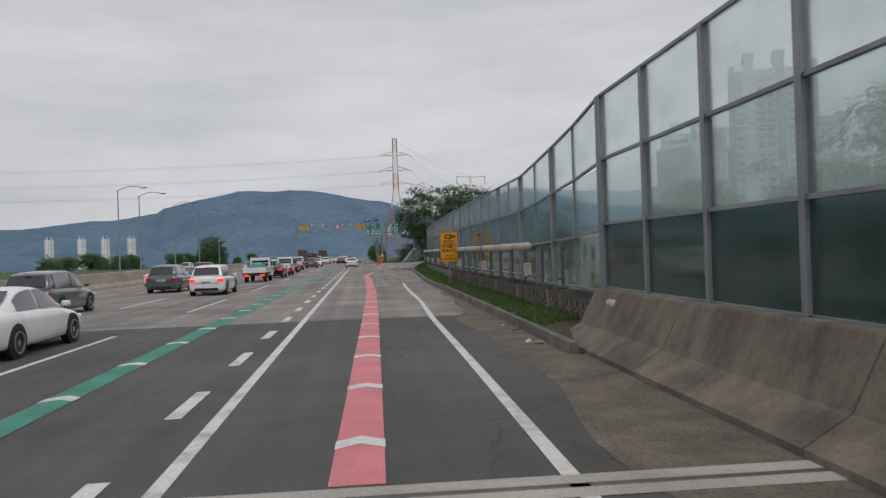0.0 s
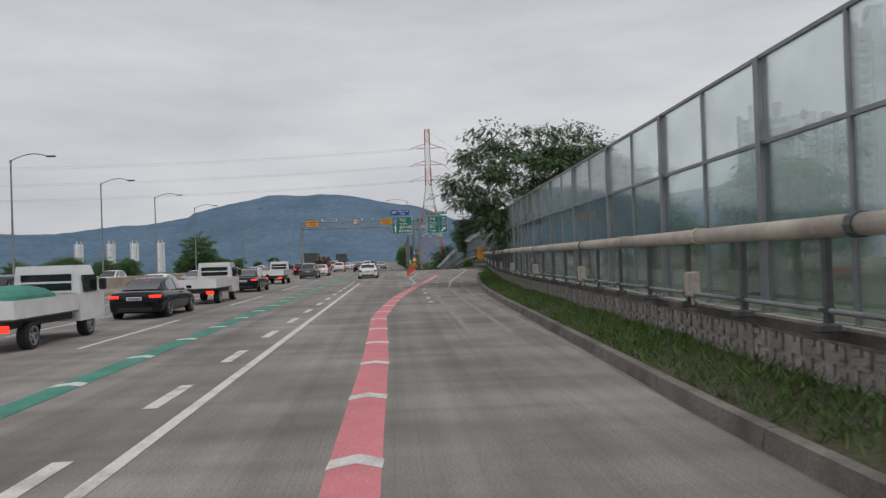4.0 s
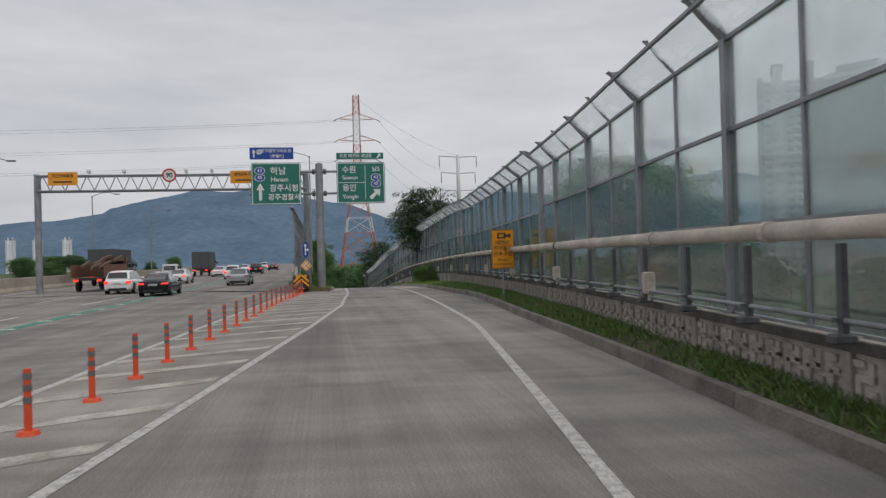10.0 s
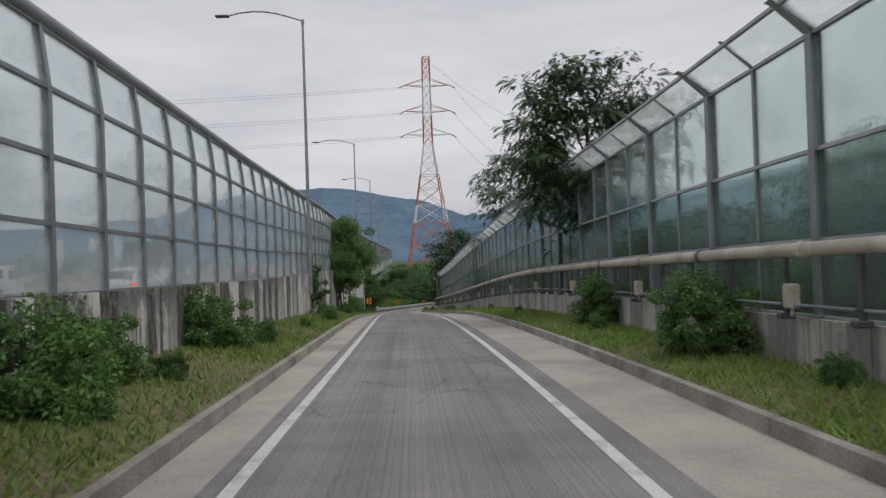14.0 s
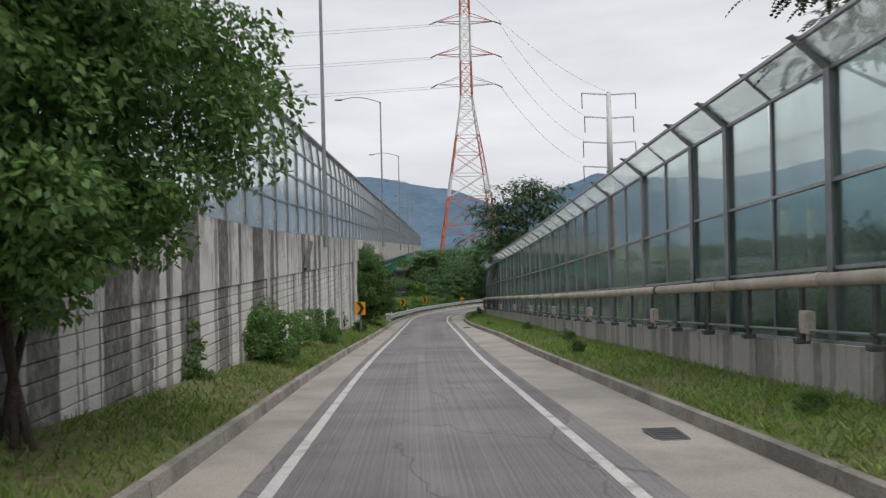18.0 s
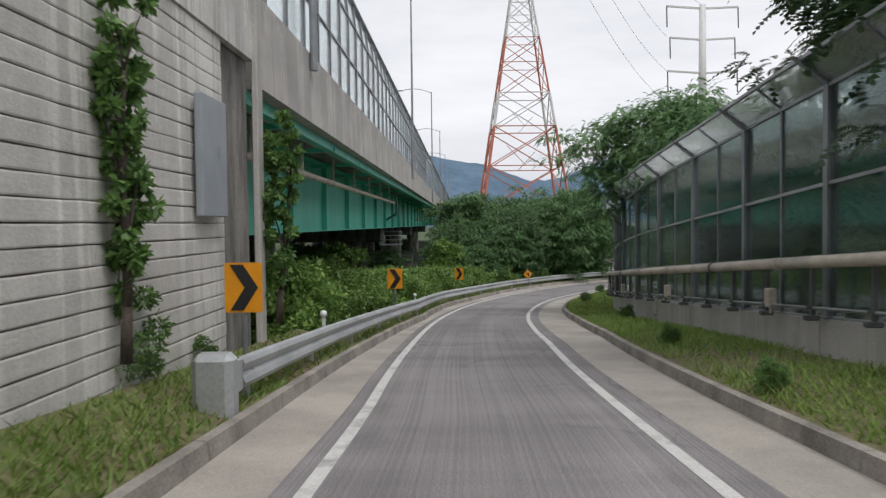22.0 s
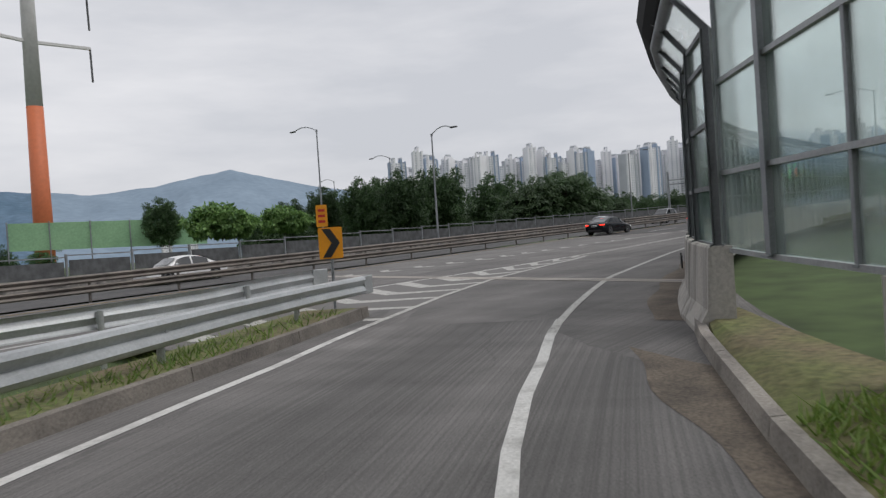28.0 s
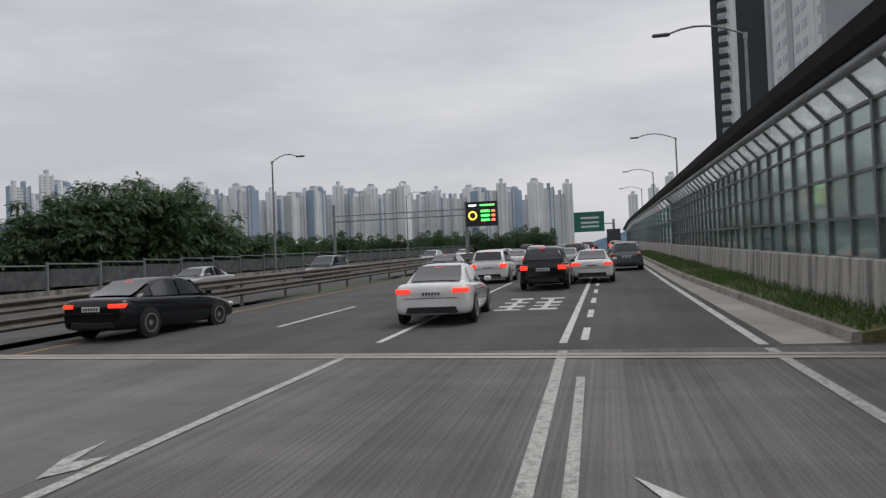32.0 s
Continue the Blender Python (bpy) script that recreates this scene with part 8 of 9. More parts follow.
def soften(ob, levels=2):
    """Round a lofted shell off and keep the rounded mesh."""
    mod = ob.modifiers.new("round", "SUBSURF")
    mod.levels = levels
    me = bpy.data.meshes.new_from_object(ob.evaluated_get(bpy.context.evaluated_depsgraph_get()))
    ob.modifiers.clear()
    ob.data = me
    me.polygons.foreach_set("use_smooth", [True] * len(me.polygons))
    return ob


def quad(name, pts, material, parent, lift):
    """A thin curved sheet over a grid of points, pushed out along its face."""
    bm = bmesh.new()
    vs = [[bm.verts.new(p) for p in row] for row in pts]
    for a, b in zip(vs, vs[1:]):
        for i in range(len(a) - 1):
            bm.faces.new((a[i], a[i + 1], b[i + 1], b[i]))
    bm.normal_update()
    mid = sum((v.co for v in bm.verts), Vector()) / len(bm.verts)
    n = sum((f.normal for f in bm.faces), Vector()).normalized()
    if n.dot(mid - Vector((0, 0, 0.9))) < 0:
        n = -n
        bmesh.ops.reverse_faces(bm, faces=bm.faces)
    bmesh.ops.translate(bm, vec=n * lift, verts=bm.verts)
    return part(name, bm, material, parent, smooth=True)


def car(m, paint, label, kind="sedan", lit=True, L=None, H=None):
    """A passenger car that faces +y: rounded body, roof with windows set in it, lamps, wheels and plate."""
    suv = kind in ("suv", "van")
    L = L or (4.7 if suv else 4.85)
    H = H or (1.68 if kind == "suv" else 1.9 if kind == "van" else 1.45)
    W = 0.93
    top = thing("car", m, label, "car", "cars in the traffic")
    y = lambda u: (u - 0.5) * L
    belt = H * 0.60 if suv else H * 0.64
    st = [(-0.004, 0.80, 0.36, belt - 0.14), (0.004, 0.92, 0.25, belt - 0.03), (0.03, 0.985, 0.2, belt + 0.03), (0.1, 1.02, 0.18, belt + 0.045), (0.25, 1.03, 0.17, belt + 0.03), (0.45, 1.035, 0.17, belt + 0.01), (0.62, 1.03, 0.17, belt - 0.01), (0.74, 1.02, 0.18, belt - 0.05), (0.88, 1.0, 0.2, belt - 0.17), (0.965, 0.93, 0.22, belt - 0.28), (0.995, 0.8, 0.28, belt - 0.38), (1.004, 0.66, 0.34, belt - 0.44)]
    rings = []
    for u, w, z0, z1 in st:
        w *= W
        h = z1 - z0
        half = [(w * 0.86, z0), (w * 0.97, z0 + 0.06), (w, z0 + h * 0.38), (w * 0.995, z0 + h * 0.62), (w * 0.965, z1 - 0.09), (w * 0.9, z1 - 0.01), (w * 0.8, z1 + 0.012), (w * 0.4, z1 + 0.03)]
        rings.append([(-x, y(u), z) for x, z in half] + [(x, y(u), z) for x, z in reversed(half)])
    soften(part("body", loft(rings), paint, top))
    if kind == "sedan":
        cab = [(0.10, belt + 0.02, 0.80), (0.20, belt + 0.2, 0.76), (0.31, H - 0.06, 0.67), (0.42, H, 0.655), (0.53, H - 0.01, 0.655), (0.61, H - 0.09, 0.67), (0.70, belt + 0.14, 0.76), (0.78, belt - 0.06, 0.82)]
    else:
        cab = [(0.015, belt - 0.02, 0.86), (0.035, belt + 0.24, 0.81), (0.085, H - 0.1, 0.735), (0.17, H - 0.01, 0.72), (0.45, H + 0.01, 0.715), (0.56, H - 0.035, 0.72), (0.67, belt + 0.24, 0.79), (0.78, belt - 0.06, 0.84)]
    lo = 0.885
    rings = []
    for u, z, w in cab:
        a, b = lo * W, w * W
        half = [(a, belt - 0.09), (a * 0.985, belt + 0.0), ((a + b) / 2 * 1.01, (belt + z) / 2), (b, z - 0.05), (b * 0.93, z - 0.008), (b * 0.5, z + 0.022)]
        rings.append([(-x, y(u), min(q, z + 0.03)) for x, q in half] + [(x, y(u), min(q, z + 0.03)) for x, q in reversed(half)])
    soften(part("roof", loft(rings), paint, top), 1)
    ku, kz, kw = [np.array(c) for c in zip(*cab)]
    zt, wt = (lambda u: float(np.interp(u, ku, kz))), (lambda u: float(np.interp(u, ku, kw)))

    def side(u, f, sx):
        """A point on the window side at station u, a share f of the way up."""
        z1 = zt(u) - 0.05
        z = belt + 0.035 + (z1 - belt - 0.055) * f
        a, b = lo * W * 0.985, wt(u) * W
        k = (z - belt) / max(0.05, z1 - belt)
        return (sx * (a + (b - a) * k), y(u), z)

    def face(us, sx_lim, dz):
        return [[(x * wt(u) * W * sx_lim, y(u), zt(u) + dz - 0.01 * abs(x)) for x in (-1, -0.5, 0, 0.5, 1)] for u in us]

    r0, r1, f0, f1 = (cab[0][0] + 0.025, cab[2][0] - 0.015, cab[5][0] + 0.015, cab[7][0] - 0.03) if kind == "sedan" else (0.026, 0.078, 0.575, 0.745)
    quad("rear_window", face(np.linspace(r0, r1, 4), 0.86, 0.0), CAR_GLASS, top, 0.05)
    quad("windscreen", face(np.linspace(f0, f1, 4), 0.88, 0.0), CAR_GLASS, top, 0.05)
    a0 = cab[2][0] - (0.06 if kind == "sedan" else -0.05)
    for sx in (-1, 1):
        for us in (np.linspace(a0, 0.45, 5), np.linspace(0.47, 0.68, 5)):
            quad("side_window", [[side(u, f, sx) for u in us] for f in (0, 0.5, 1)], CAR_GLASS, top, 0.024)
        bm = bmesh.new()
        box(bm, sx * (W + 0.08), y(0.67), belt + 0.07, 0.2, 0.1, 0.13, None, 0.035)
        part("mirror", bm, paint, top)
        h = 0.1 if kind == "sedan" else 0.17
        bm = loft([[(sx * W * x, y(0) + b - 0.055, belt - 0.08 - h / 2 + c * h / 2) for c, b in ((-1, q + 0.01), (-0.6, q - 0.012), (0.6, q - 0.012), (1, q + 0.012))] + [(sx * W * x, y(0) + 0.2, belt - 0.08)] for x, q in (((0.56, 0.012), (0.72, 0.015), (0.86, 0.05), (0.955, 0.13)) if kind == "sedan" else ((0.64, 0.0), (0.76, 0.012), (0.87, 0.045), (0.955, 0.11)))])
        part("tail_lamp", bm, TAIL if lit else TAIL_OFF, top)
        bm = bmesh.new()
        box(bm, sx * W * 0.66, y(0.965), belt - 0.33, 0.4, 0.2, 0.11, None, 0.04)
        part("headlight", bm, S_WHITE, top)
        for u in (0.185, 0.785):
            r = 0.36 if suv else 0.335
            # body is uncut: a flush dark disc stands in for the shaded opening
            bm = bmesh.new()
            bmesh.ops.create_cone(bm, cap_ends=True, segments=24, radius1=r + 0.05, radius2=r + 0.05, depth=0.12, matrix=Matrix.Translation((sx * (W - 0.034), y(u), r + 0.01)) @ Matrix.Rotation(radians(90), 4, "Y"))
            part("wheel_arch", bm, TRIM, top)
            wheel(top, sx * (W - 0.07), y(u), r)
    bm = loft([[(x * W, y(0) + q, z) for z, q in ((0.24, 0.1), (0.28, -0.02), (0.4, -0.03), (0.44, 0.02), (0.44, 0.2), (0.24, 0.2))] if abs(x) < 0.7 else [(x * W, y(0) + q + 0.12, z) for z, q in ((0.26, 0.1), (0.28, 0.0), (0.39, 0.0), (0.42, 0.02), (0.42, 0.2), (0.26, 0.2))] for x in (-0.88, -0.6, 0.6, 0.88)])
    part("rear_bumper", bm, TRIM, top)
    bm = bmesh.new()
    zp = belt - 0.2 if not suv else belt - 0.24
    box(bm, 0, y(0.0) - 0.03, zp, 0.52, 0.02, 0.12, None, 0.008)
    pl = part("number_plate", bm, PLATE, top)
    bm = bmesh.new()
    for k in range(6):
        box(bm, -0.19 + k * 0.075, y(0.0) - 0.042, zp, 0.045, 0.006, 0.065)
    tagged(part("plate_bars", bm, TRIM, pl), kind="stuff")
    bm = bmesh.new()
    box(bm, 0, y(0.275) if kind == "sedan" else y(0.05), H - 0.1 if kind == "sedan" else H - 0.06, 0.22, 0.04, 0.016)
    part("brake_lamp", bm, TAIL if lit else TAIL_OFF, top)
    bm = bmesh.new()
    box(bm, 0, y(0.0) - 0.022, belt - 0.305, 1.3, 0.012, 0.012)
    part("boot_seam", bm, TRIM, top)
    return top


def truck(m, label, cab_paint, load="open", L=5.2):
    """A small lorry that faces +y: cab, bed or box, wheels and lamps."""
    top = thing("truck", m, label, "truck", "trucks in the traffic")
    big_ = load in ("box", "tank", "heap")
    W, ch, ln = (1.2, 2.7, 8.5) if big_ else (0.87, 1.95, L)
    fl = 1.1 if big_ else 0.75
    bm = loft([[(-W, yy, 0.45), (-W, yy, 1.2 * ch / 1.95), (-W * 0.9, yy, zz), (W * 0.9, yy, zz), (W, yy, 1.2 * ch / 1.95), (W, yy, 0.45)] for yy, zz in ((ln / 2 - 1.65, ch), (ln / 2 - 0.7, ch), (ln / 2 - 0.25, ch * 0.7), (ln / 2, ch * 0.55))])
    part("cab", bm, cab_paint, top)
    bm = bmesh.new()
    box(bm, 0, ln / 2 - 1.66, ch * 0.76, W * 1.5, 0.03, ch * 0.24)
    part("rear_window", bm, CAR_GLASS, top)
    for sx in (-1, 1):
        bm = bmesh.new()
        box(bm, sx * W * 0.985, ln / 2 - 1.0, ch * 0.74, 0.06, 0.9, ch * 0.24)
        part("side_window", bm, CAR_GLASS, top)
        bm = bmesh.new()
        box(bm, sx * W * 0.7, -ln / 2 - 0.02, fl - 0.2, 0.36, 0.06, 0.16, None, 0.02)
        part("tail_lamp", bm, TAIL, top)
        bm = bmesh.new()
        box(bm, sx * (W + 0.14), ln / 2 - 0.45, ch * 0.72, 0.2, 0.08, 0.32, None, 0.03)
        part("mirror", bm, TRIM, top)
        for yy in (-ln / 2 + (1.4 if big_ else 0.95), ln / 2 - 1.0):
            wheel(top, sx * (W - 0.14), yy, 0.48 if big_ else 0.32, 0.26)
    bm = bmesh.new()
    box(bm, 0, -0.85, fl - 0.12, W * 1.6, ln - 1.8, 0.2)
    part("chassis", bm, TRIM, top)
    y0, y1 = -ln / 2, ln / 2 - 1.8
    if load in ("open", "green"):
        for args in ((0, y0, 2 * W, 0.05), (0, y1, 2 * W, 0.05)):
            bm = bmesh.new()
            box(bm, 0, args[1], fl + 0.22, args[2], args[3], 0.42)
            part("gate", bm, cab_paint, top)
        for sx in (-1, 1):
            bm = bmesh.new()
            box(bm, sx * W, (y0 + y1) / 2, fl + 0.22, 0.05, y1 - y0, 0.42)
            part("side_gate", bm, cab_paint, top)
        bm = bmesh.new()
        box(bm, 0, (y0 + y1) / 2, fl, 2 * W, y1 - y0, 0.06)
        part("bed", bm, STEEL_D, top)
        if load == "green":
            bm = bmesh.new()
            bmesh.ops.create_uvsphere(bm, u_segments=14, v_segments=8, radius=1.0, matrix=Matrix.Translation((0, (y0 + y1) / 2, fl + 0.35)) @ Matrix.Diagonal((W * 0.95, (y1 - y0) * 0.48, 0.4, 1)))
            part("tarpaulin", bm, GREEN_P, top, "green tarpaulin over the load")
        for z in (1.25, 1.5, 1.75):
            bm = bmesh.new()
            box(bm, 0, y1 + 0.04, z, W * 1.7, 0.05, 0.05)
            part("guard_bar", bm, cab_paint, top)
    elif load == "box":
        bm = bmesh.new()
        box(bm, 0, (y0 + y1) / 2, fl + 1.25, 2 * W, y1 - y0, 2.5, None, 0.03)
        part("cargo_box", bm, plain("dark_cargo_box", (0.05, 0.055, 0.06), 0.6), top)
        for sx in (-1, 1):
            bm = bmesh.new()
            box(bm, sx * W * 0.5, y0 - 0.02, fl + 1.25, W * 0.92, 0.03, 2.3)
            part("rear_door", bm, plain("cargo_door", (0.07, 0.075, 0.08), 0.6), top)
    elif load == "tank":
        bm = bmesh.new()
        bmesh.ops.create_cone(bm, cap_ends=True, segments=28, radius1=1.15, radius2=1.15, depth=y1 - y0, matrix=Matrix.Translation((0, (y0 + y1) / 2, fl + 1.2)) @ Matrix.Rotation(radians(90), 4, "X"))
        part("tank", bm, STEEL, top, "grey metal tank")
        bm = bmesh.new()
        box(bm, 0, (y0 + y1) / 2, fl + 2.4, 0.6, y1 - y0 - 0.6, 0.1)
        part("walkway", bm, STEEL_D, top)
    else:
        for sx in (-1, 1):
            bm = bmesh.new()
            box(bm, sx * W, (y0 + y1) / 2, fl + 0.5, 0.06, y1 - y0, 1.0)
            part("side_gate", bm, plain("rusty_gate", (0.2, 0.09, 0.05), 0.8), top)
        rg = random.Random(5)
        for k in range(14):
            bm = bmesh.new()
            a = Vector((rg.uniform(-0.8, 0.8), y0 + 0.3 + k * 0.4, fl + 0.7 + 0.06 * k % 0.8))
            beam(bm, a, a + Vector((rg.uniform(-0.3, 0.3), 2.2, rg.uniform(-0.1, 0.5))), 0.16)
            part("scrap_beam", bm, plain("rusty_scrap", (0.16, 0.1, 0.07), 0.85), top)
    return top


w_sedan = car(stand(F2, 19.6, -4.3, 0.0, 3), C_WHITE, "white saloon car with lit brake lamps ahead", "sedan")
b_sedan = car(stand(F2, 17.8, -11.9, 0.0, -4), C_BLACK, "black saloon car with lit tail lamps", "sedan")
w_suv = car(stand(F2, 37.5, -5.7), C_WHITE, "white compact SUV with lit brake lamps", "suv", L=4.5, H=1.62)
k_suv = car(stand(F2, 31.5, -2.55), C_BLACK, "black SUV in the queue of traffic", "suv")
g_suv = car(stand(F1, 30.0, -11.9), C_GREY, "dark grey SUV on the expressway", "suv", lit=False)
s_sedan = car(stand(F1, 57.0, -11.9), C_SILVER, "silver saloon car on the expressway", "sedan", lit=False)
# queue on the second road
for ob, s, d in ((w_sedan, 35.4, -0.75), (s_sedan, 50, -2.7), (w_sedan, 52, -6.2), (k_suv, 60, -2.6), (w_suv, 66, -6.1), (b_sedan, 44, -9.5), (g_suv, 47, 1.0), (w_sedan, 78, -2.6), (s_sedan, 84, -6.2), (k_suv, 96, -2.6), (w_sedan, 104, -6.2), (w_suv, 112, 1.0), (b_sedan, 122, -2.6), (w_sedan, 132, -6.1), (w_sedan, 70, -9.6), (k_suv, 92, -9.7)):
    copy_thing(ob, stand(F2, s, d))
for ob, s, d in ((g_suv, 46, -18.2), (s_sedan, 36, -21.5), (w_suv, 75, -18), (w_sedan, 110, -21.5), (w_sedan, -17.2, -20.5)):
    copy_thing(ob, stand(F2, s, d, 0, 180))
# expressway traffic
car(stand(F1, 116.8, -1.5), C_WHITE, "white fastback hatchback beside the exit lane", "hatch", lit=False, L=4.55, H=1.47)
for ob, s, d in ((w_sedan, 17.6, -8.0), (w_suv, 42.5, -8.2), (w_sedan, 20.5, -11.8), (g_suv, 48, -11.9), (b_sedan, 71.5, -8.2), (w_suv, 102, -11.9), (b_sedan, 93, -8.7), (w_sedan, 84, -11.9), (s_sedan, 124, -11.8), (g_suv, 126, -8.3), (w_sedan, 139, -8.2), (k_suv, 148, -11.8), (w_suv, 172, -8.2), (b_sedan, 166, -4.5), (s_sedan, 182, -1.2), (w_sedan, 193, -8.2), (w_suv, 206, -4.5), (w_sedan, 222, -8.2), (k_suv, 236, -4.5), (w_sedan, 255, -8.2), (b_sedan, 275, -4.5), (w_suv, 300, -8.2), (w_sedan, 60, -15.4), (k_suv, 76, -15.5), (s_sedan, 106, -15.4), (w_sedan, 132, -15.5), (w_suv, 20, -15.4), (w_suv, 158, -15.4)):
    copy_thing(ob, stand(F1, s, d))
for s, d, ob in ((30, -24, w_suv), (55, -27.5, s_sedan), (118, -27, w_suv), (185, -24, w_sedan)):
    copy_thing(ob, stand(F1, s, d, 0, 180))
lorry = truck(stand(F1, 80, -8.2), "white pickup lorry with a drop-side bed", C_WHITE)
copy_thing(lorry, stand(F1, 205, -11.8))
copy_thing(lorry, stand(F1, 109, -9.3))
truck(stand(F1, 62, -8.4), "small lorry under a green tarpaulin", C_WHITE, "green")
truck(stand(F1, 180, -11.9), "brown lorry loaded with scrap beams", plain("brown_cab", (0.12, 0.06, 0.04), 0.6), "heap")
bx_t = truck(stand(F1, 232, -11.8), "dark box lorry far ahead", C_GREY, "box")
copy_thing(bx_t, stand(F1, 196, -15.4))
copy_thing(bx_t, stand(F2, 140, 1.0))
truck(stand(F1, 33.5, -24.5, 0, 180), "tanker lorry with a dark grey tank", C_GREY, "tank")



# ---- small things ----
def small(name, m, label, category, build, material, group=""):
    bm = bmesh.new()
    build(bm)
    ob = part(name, bm, material)
    ob.matrix_world = m
    return tagged(ob, label, category, group)


GREYBOX = plain("black_plaque", (0.02, 0.02, 0.022), 0.5)
CARD = mat("cardboard", (0.36, 0.25, 0.15), (0.26, 0.18, 0.11), scale=6, rough=0.9)
PAPER = plain("dirty_paper", (0.6, 0.58, 0.54), 0.8)
small("plaque", stand(FR, 9.3, 4.30, 0.62, 0), "black plaque fixed to the jersey barrier", "plaque", lambda b: box(b, 0, 0, 0.1, 0.03, 0.34, 0.22, None, 0.008), GREYBOX)
# black boxes stand in for two dark recesses in the wall
for s, z in ((-25.98, 0.87), (-27.04, 0.9)):
    small("junction_plate", stand(F2, s, d_f2(s) - 0.27, z, 22), "small dark plate standing in for a recess in the cast concrete wall", "cover plate", lambda b: box(b, 0, 0, 0, 0.03, 0.2, 0.24, None, 0.008), GREYBOX)
small("plate", stand(FR, 7.7, 4.33, 0.78, 0), "small pale plate on the jersey barrier", "plate", lambda b: box(b, 0, 0, 0.06, 0.02, 0.16, 0.12, None, 0.005), S_WHITE)


def crumple(seed, w):
    def make(b):
        r = random.Random(seed)
        bmesh.ops.create_icosphere(b, subdivisions=1, radius=w)
        for v in b.verts:
            v.co = Vector((v.co.x * r.uniform(0.5, 1.3), v.co.y * r.uniform(0.5, 1.3), max(0, v.co.z * r.uniform(0.2, 0.55) + w * 0.2)))
    return make


BLUE_BAG = plain("blue_plastic", (0.03, 0.07, 0.2), 0.4)
YEL_BAG = plain("yellow_plastic", (0.6, 0.45, 0.05), 0.45)
small("plastic_bag", stand(FR, 17.2, 3.12, 0.0), "crumpled blue plastic bag by the kerb", "litter", crumple(1, 0.14), BLUE_BAG, "litter by the road")
small("plastic_bag", stand(FR, 272.1, -3.1, 0.2), "crumpled yellow bag on the verge", "litter", crumple(2, 0.16), YEL_BAG, "litter by the road")
for k, (s, d, z, w, m, lb) in enumerate(((14.6, 3.1, 0, 0.13, CARD, "torn cardboard scrap on the shoulder"), (14.9, 2.95, 0, 0.09, PAPER, "crumpled paper on the shoulder"), (15.3, 3.05, 0, 0.06, PAPER, "crumpled paper on the shoulder"), (16.0, 3.0, 0, 0.05, CARD, "torn cardboard scrap on the shoulder"), (18.4, 3.05, 0, 0.05, PAPER, "crumpled paper on the shoulder"), (19.6, 3.6, 0.2, 0.08, PAPER, "crumpled paper on the verge"), (20.5, 3.0, 0, 0.05, CARD, "torn cardboard scrap on the shoulder"), (137.9, 4.7, 0.24, 0.2, CARD, "torn cardboard scrap on the verge"), (210, 3.6, 0.0, 0.1, PAPER, "crumpled paper in the gutter"), (163.2, -2.6, 0.0, 0.08, GREYBOX, "black rubber scrap in the gore"), (166.2, -3.0, 0.0, 0.07, GREYBOX, "black rubber scrap in the gore"), (117.9, -3.3, 0.0, 0.06, GREYBOX, "black rubber scrap in the gore"), (120.2, -3.5, 0.0, 0.06, GREYBOX, "black rubber scrap in the gore"), (312, 3.6, 0.24, 0.12, CARD, "torn cardboard scrap on the verge"))):
    small("litter", stand(FR, s, d, z, k * 57), lb, "litter", crumple(k + 5, w), m, "litter by the road")


def grate(b):
    box(b, 0, 0, 0.006, 0.5, 0.9, 0.012)
    for k in range(8):
        box(b, 0, -0.38 + k * 0.108, 0.016, 0.42, 0.05, 0.012)


small("drain_grate", stand(FR, 268, 3.25, 0.004), "dark iron drain grate in the gutter", "drain", grate, STEEL_D, "drain grates")
small("drain_grate", stand(FR, 226, 3.6, 0.004), "dark iron drain grate in the gutter", "drain", grate, STEEL_D, "drain grates")
small("wall_brace", stand(F1, 244.5, d_wall1(244.5) + 0.1, -0.4), "dark diagonal steel stub on the retaining wall", "brace", lambda b: beam(b, (0, -0.6, -0.55), (0.05, 0.6, 0.5), 0.14), STEEL_D)
for s in (206.0, 237.9, 262.0):
    o = small("wall_strip", stand(F1, s, d_wall1(s) + 0.02, -4.0), "", "", lambda b: box(b, 0, 0, 0, 0.08, 0.3, 8.6, None, 0.01), CONC_L)
    structure(o, "pale vertical joint strip on the block wall", "pilaster")


def twin_fixture(b):
    for y in (-0.12, 0.12):
        bmesh.ops.create_uvsphere(b, u_segments=12, v_segments=8, radius=0.1, matrix=Matrix.Translation((-0.08, y, 0)) @ Matrix.Diagonal((0.7, 1.1, 0.9, 1)))
    box(b, 0, 0, 0, 0.12, 0.2, 0.1, None, 0.02)


small("wall_fixture", stand(FR, 13.6, d_fence(13.6) - 0.24, 0.82), "cream plastic twin fixture on the parapet", "fixture", twin_fixture, PIPE_M)


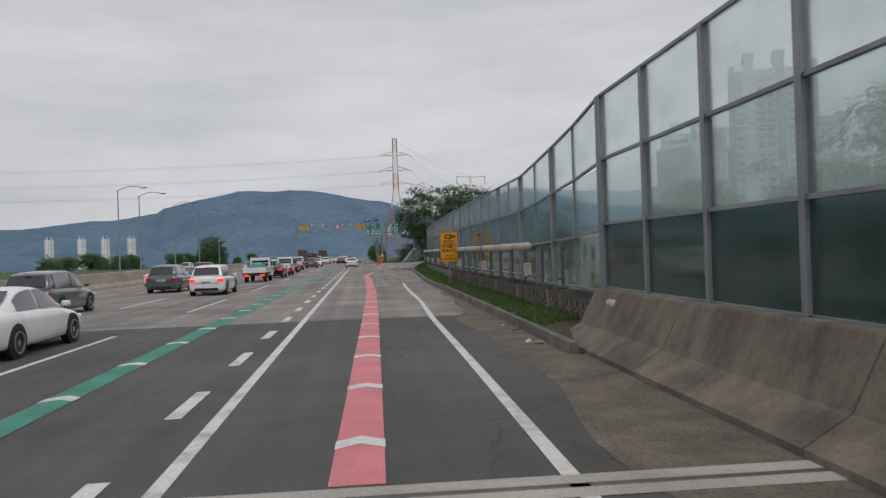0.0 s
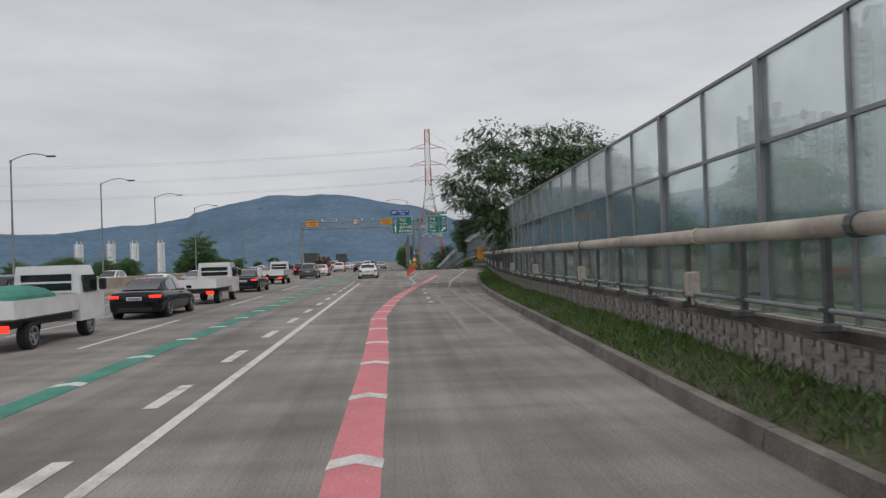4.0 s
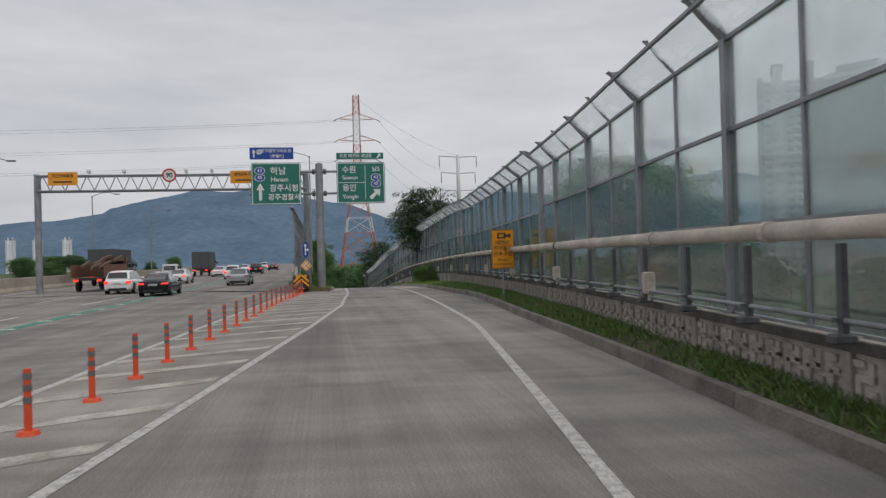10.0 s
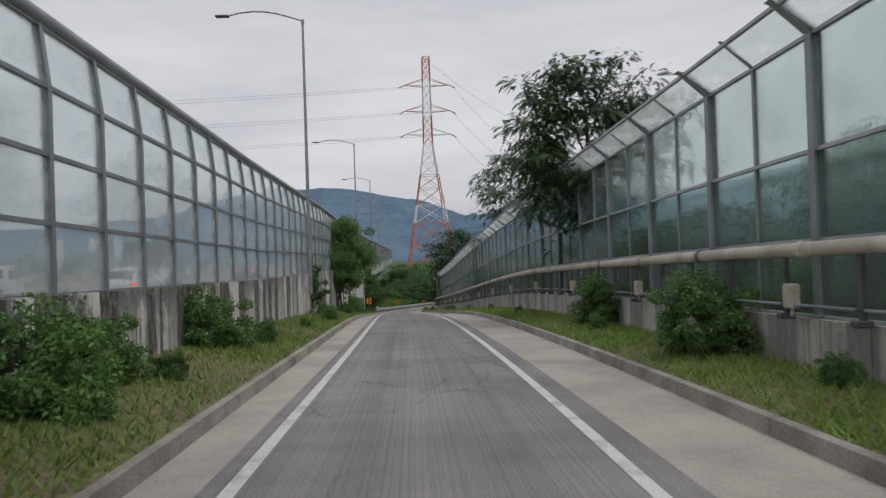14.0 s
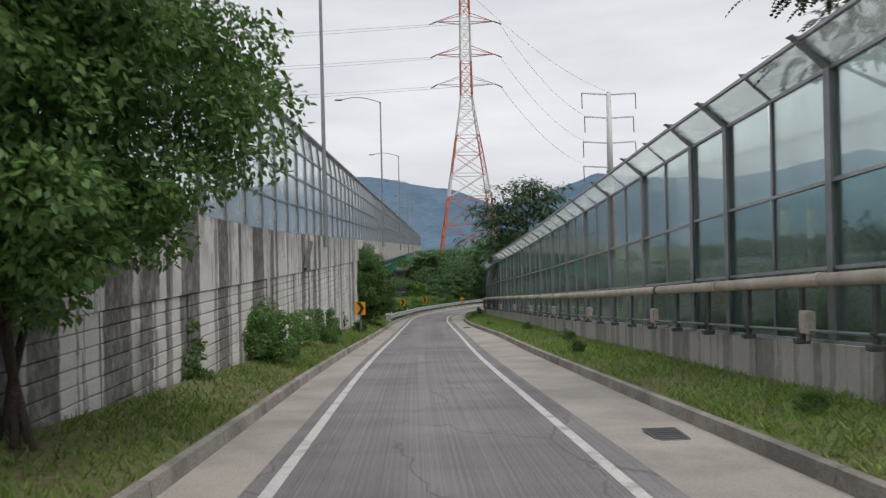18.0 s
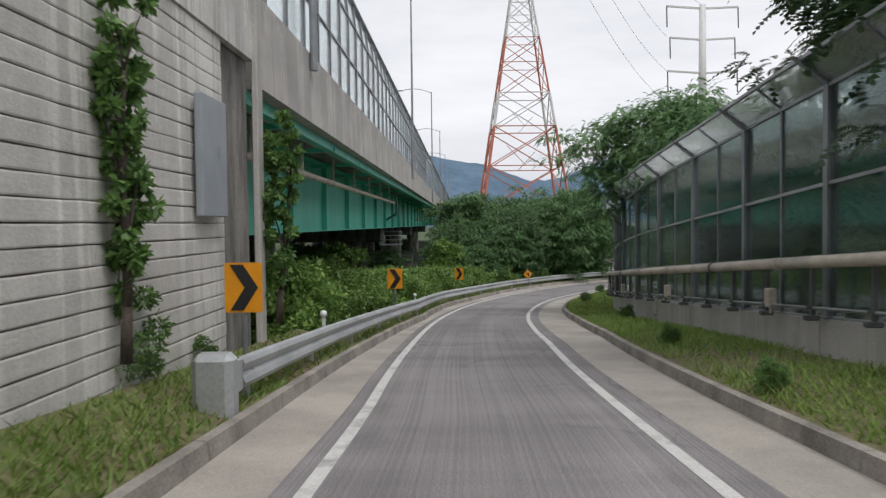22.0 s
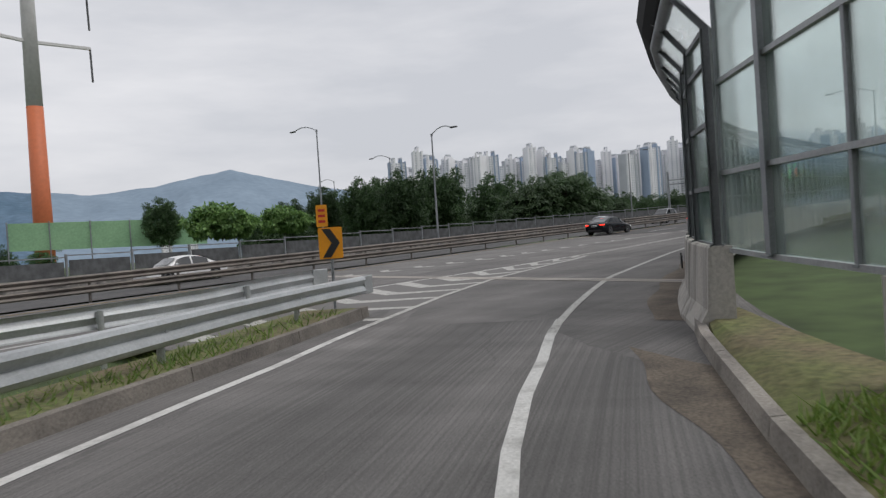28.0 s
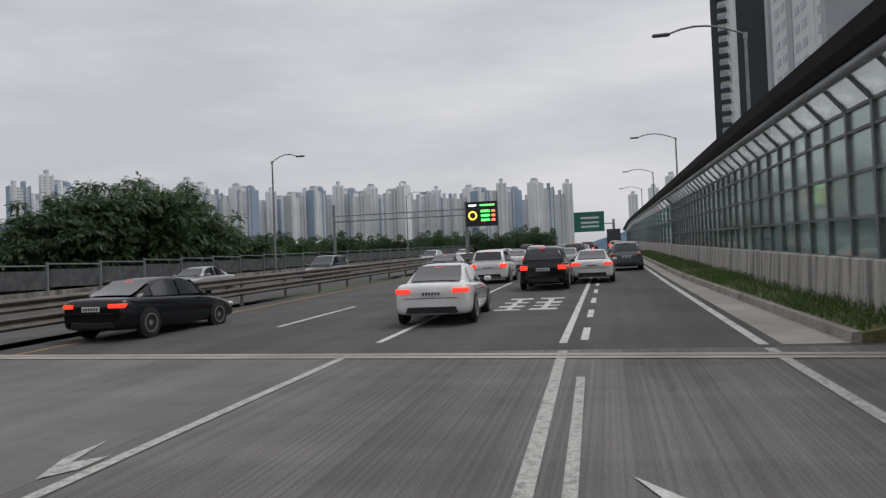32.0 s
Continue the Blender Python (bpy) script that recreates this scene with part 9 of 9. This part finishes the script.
# ---- low buildings behind the right-hand barrier ----
H_WALL = mat("white_render", (0.7, 0.69, 0.67), (0.56, 0.55, 0.53), scale=0.4, fine=8, rough=0.9, mix=0.1)


def low_building(m, w, d, h, label):
    top = thing("building", m, label, "building", "low buildings behind the barrier")
    bm = bmesh.new()
    box(bm, 0, 0, h / 2, w, d, h)
    part("wall", bm, H_WALL, top)
    bm = bmesh.new()
    box(bm, 0, 0, h + 0.2, w + 0.3, d + 0.3, 0.4)
    part("roof_edge", bm, APT_G, top)
    for f in range(int(h // 3)):
        for k in range(int(d // 3.2)):
            bm = bmesh.new()
            y = -d / 2 + 1.6 + k * 3.2
            box(bm, -w / 2 - 0.02, y, f * 3 + 1.8, 0.08, 1.1, 1.2 if k % 3 else 1.7)
            part("window", bm, APT_DK, top)
    return top


low_building(stand(FR, 14, 20, -3.4), 9, 12, 7.4, "white rendered low building with small dark windows")
low_building(stand(FR, 31, 23, -3.4), 10, 14, 6.6, "pale low building with a flat roof")
low_building(stand(FR, 66, 24, -3.4), 9, 13, 7.0, "white rendered low building with small dark windows")


# ---- beyond the second road ----
NET = mat("green_netting", (0.3, 0.5, 0.3), (0.24, 0.42, 0.25), scale=0.4, fine=6, rough=0.9, mix=0.12)


def net_fence(a, b, h):
    a, b = Vector(a), Vector(b)
    top = thing("net_fence", Matrix.Translation(a), "pale green netting fence round a field", "fence")
    n = int((b - a).length / 3)
    for k in range(n):
        p, q = (b - a) * k / n, (b - a) * (k + 1) / n
        finish("net_panel", [p, q, q + Vector((0, 0, h)), p + Vector((0, 0, h)), p + Vector((0.05, 0.05, 0)), q + Vector((0.05, 0.05, 0)), q + Vector((0.05, 0.05, h)), p + Vector((0.05, 0.05, h))], [(0, 1, 2, 3), (5, 4, 7, 6), (3, 2, 6, 7), (0, 4, 5, 1)], NET, top)
        bm = bmesh.new()
        tube(bm, p - Vector((0.1, 0.1, 1)), p + Vector((-0.1, -0.1, h + 0.1)), 0.06)
        part("post", bm, STEEL, top)


net_fence((5.3, 413.9, -6.7), (20.5, 408.3, -7.0), 2.4)
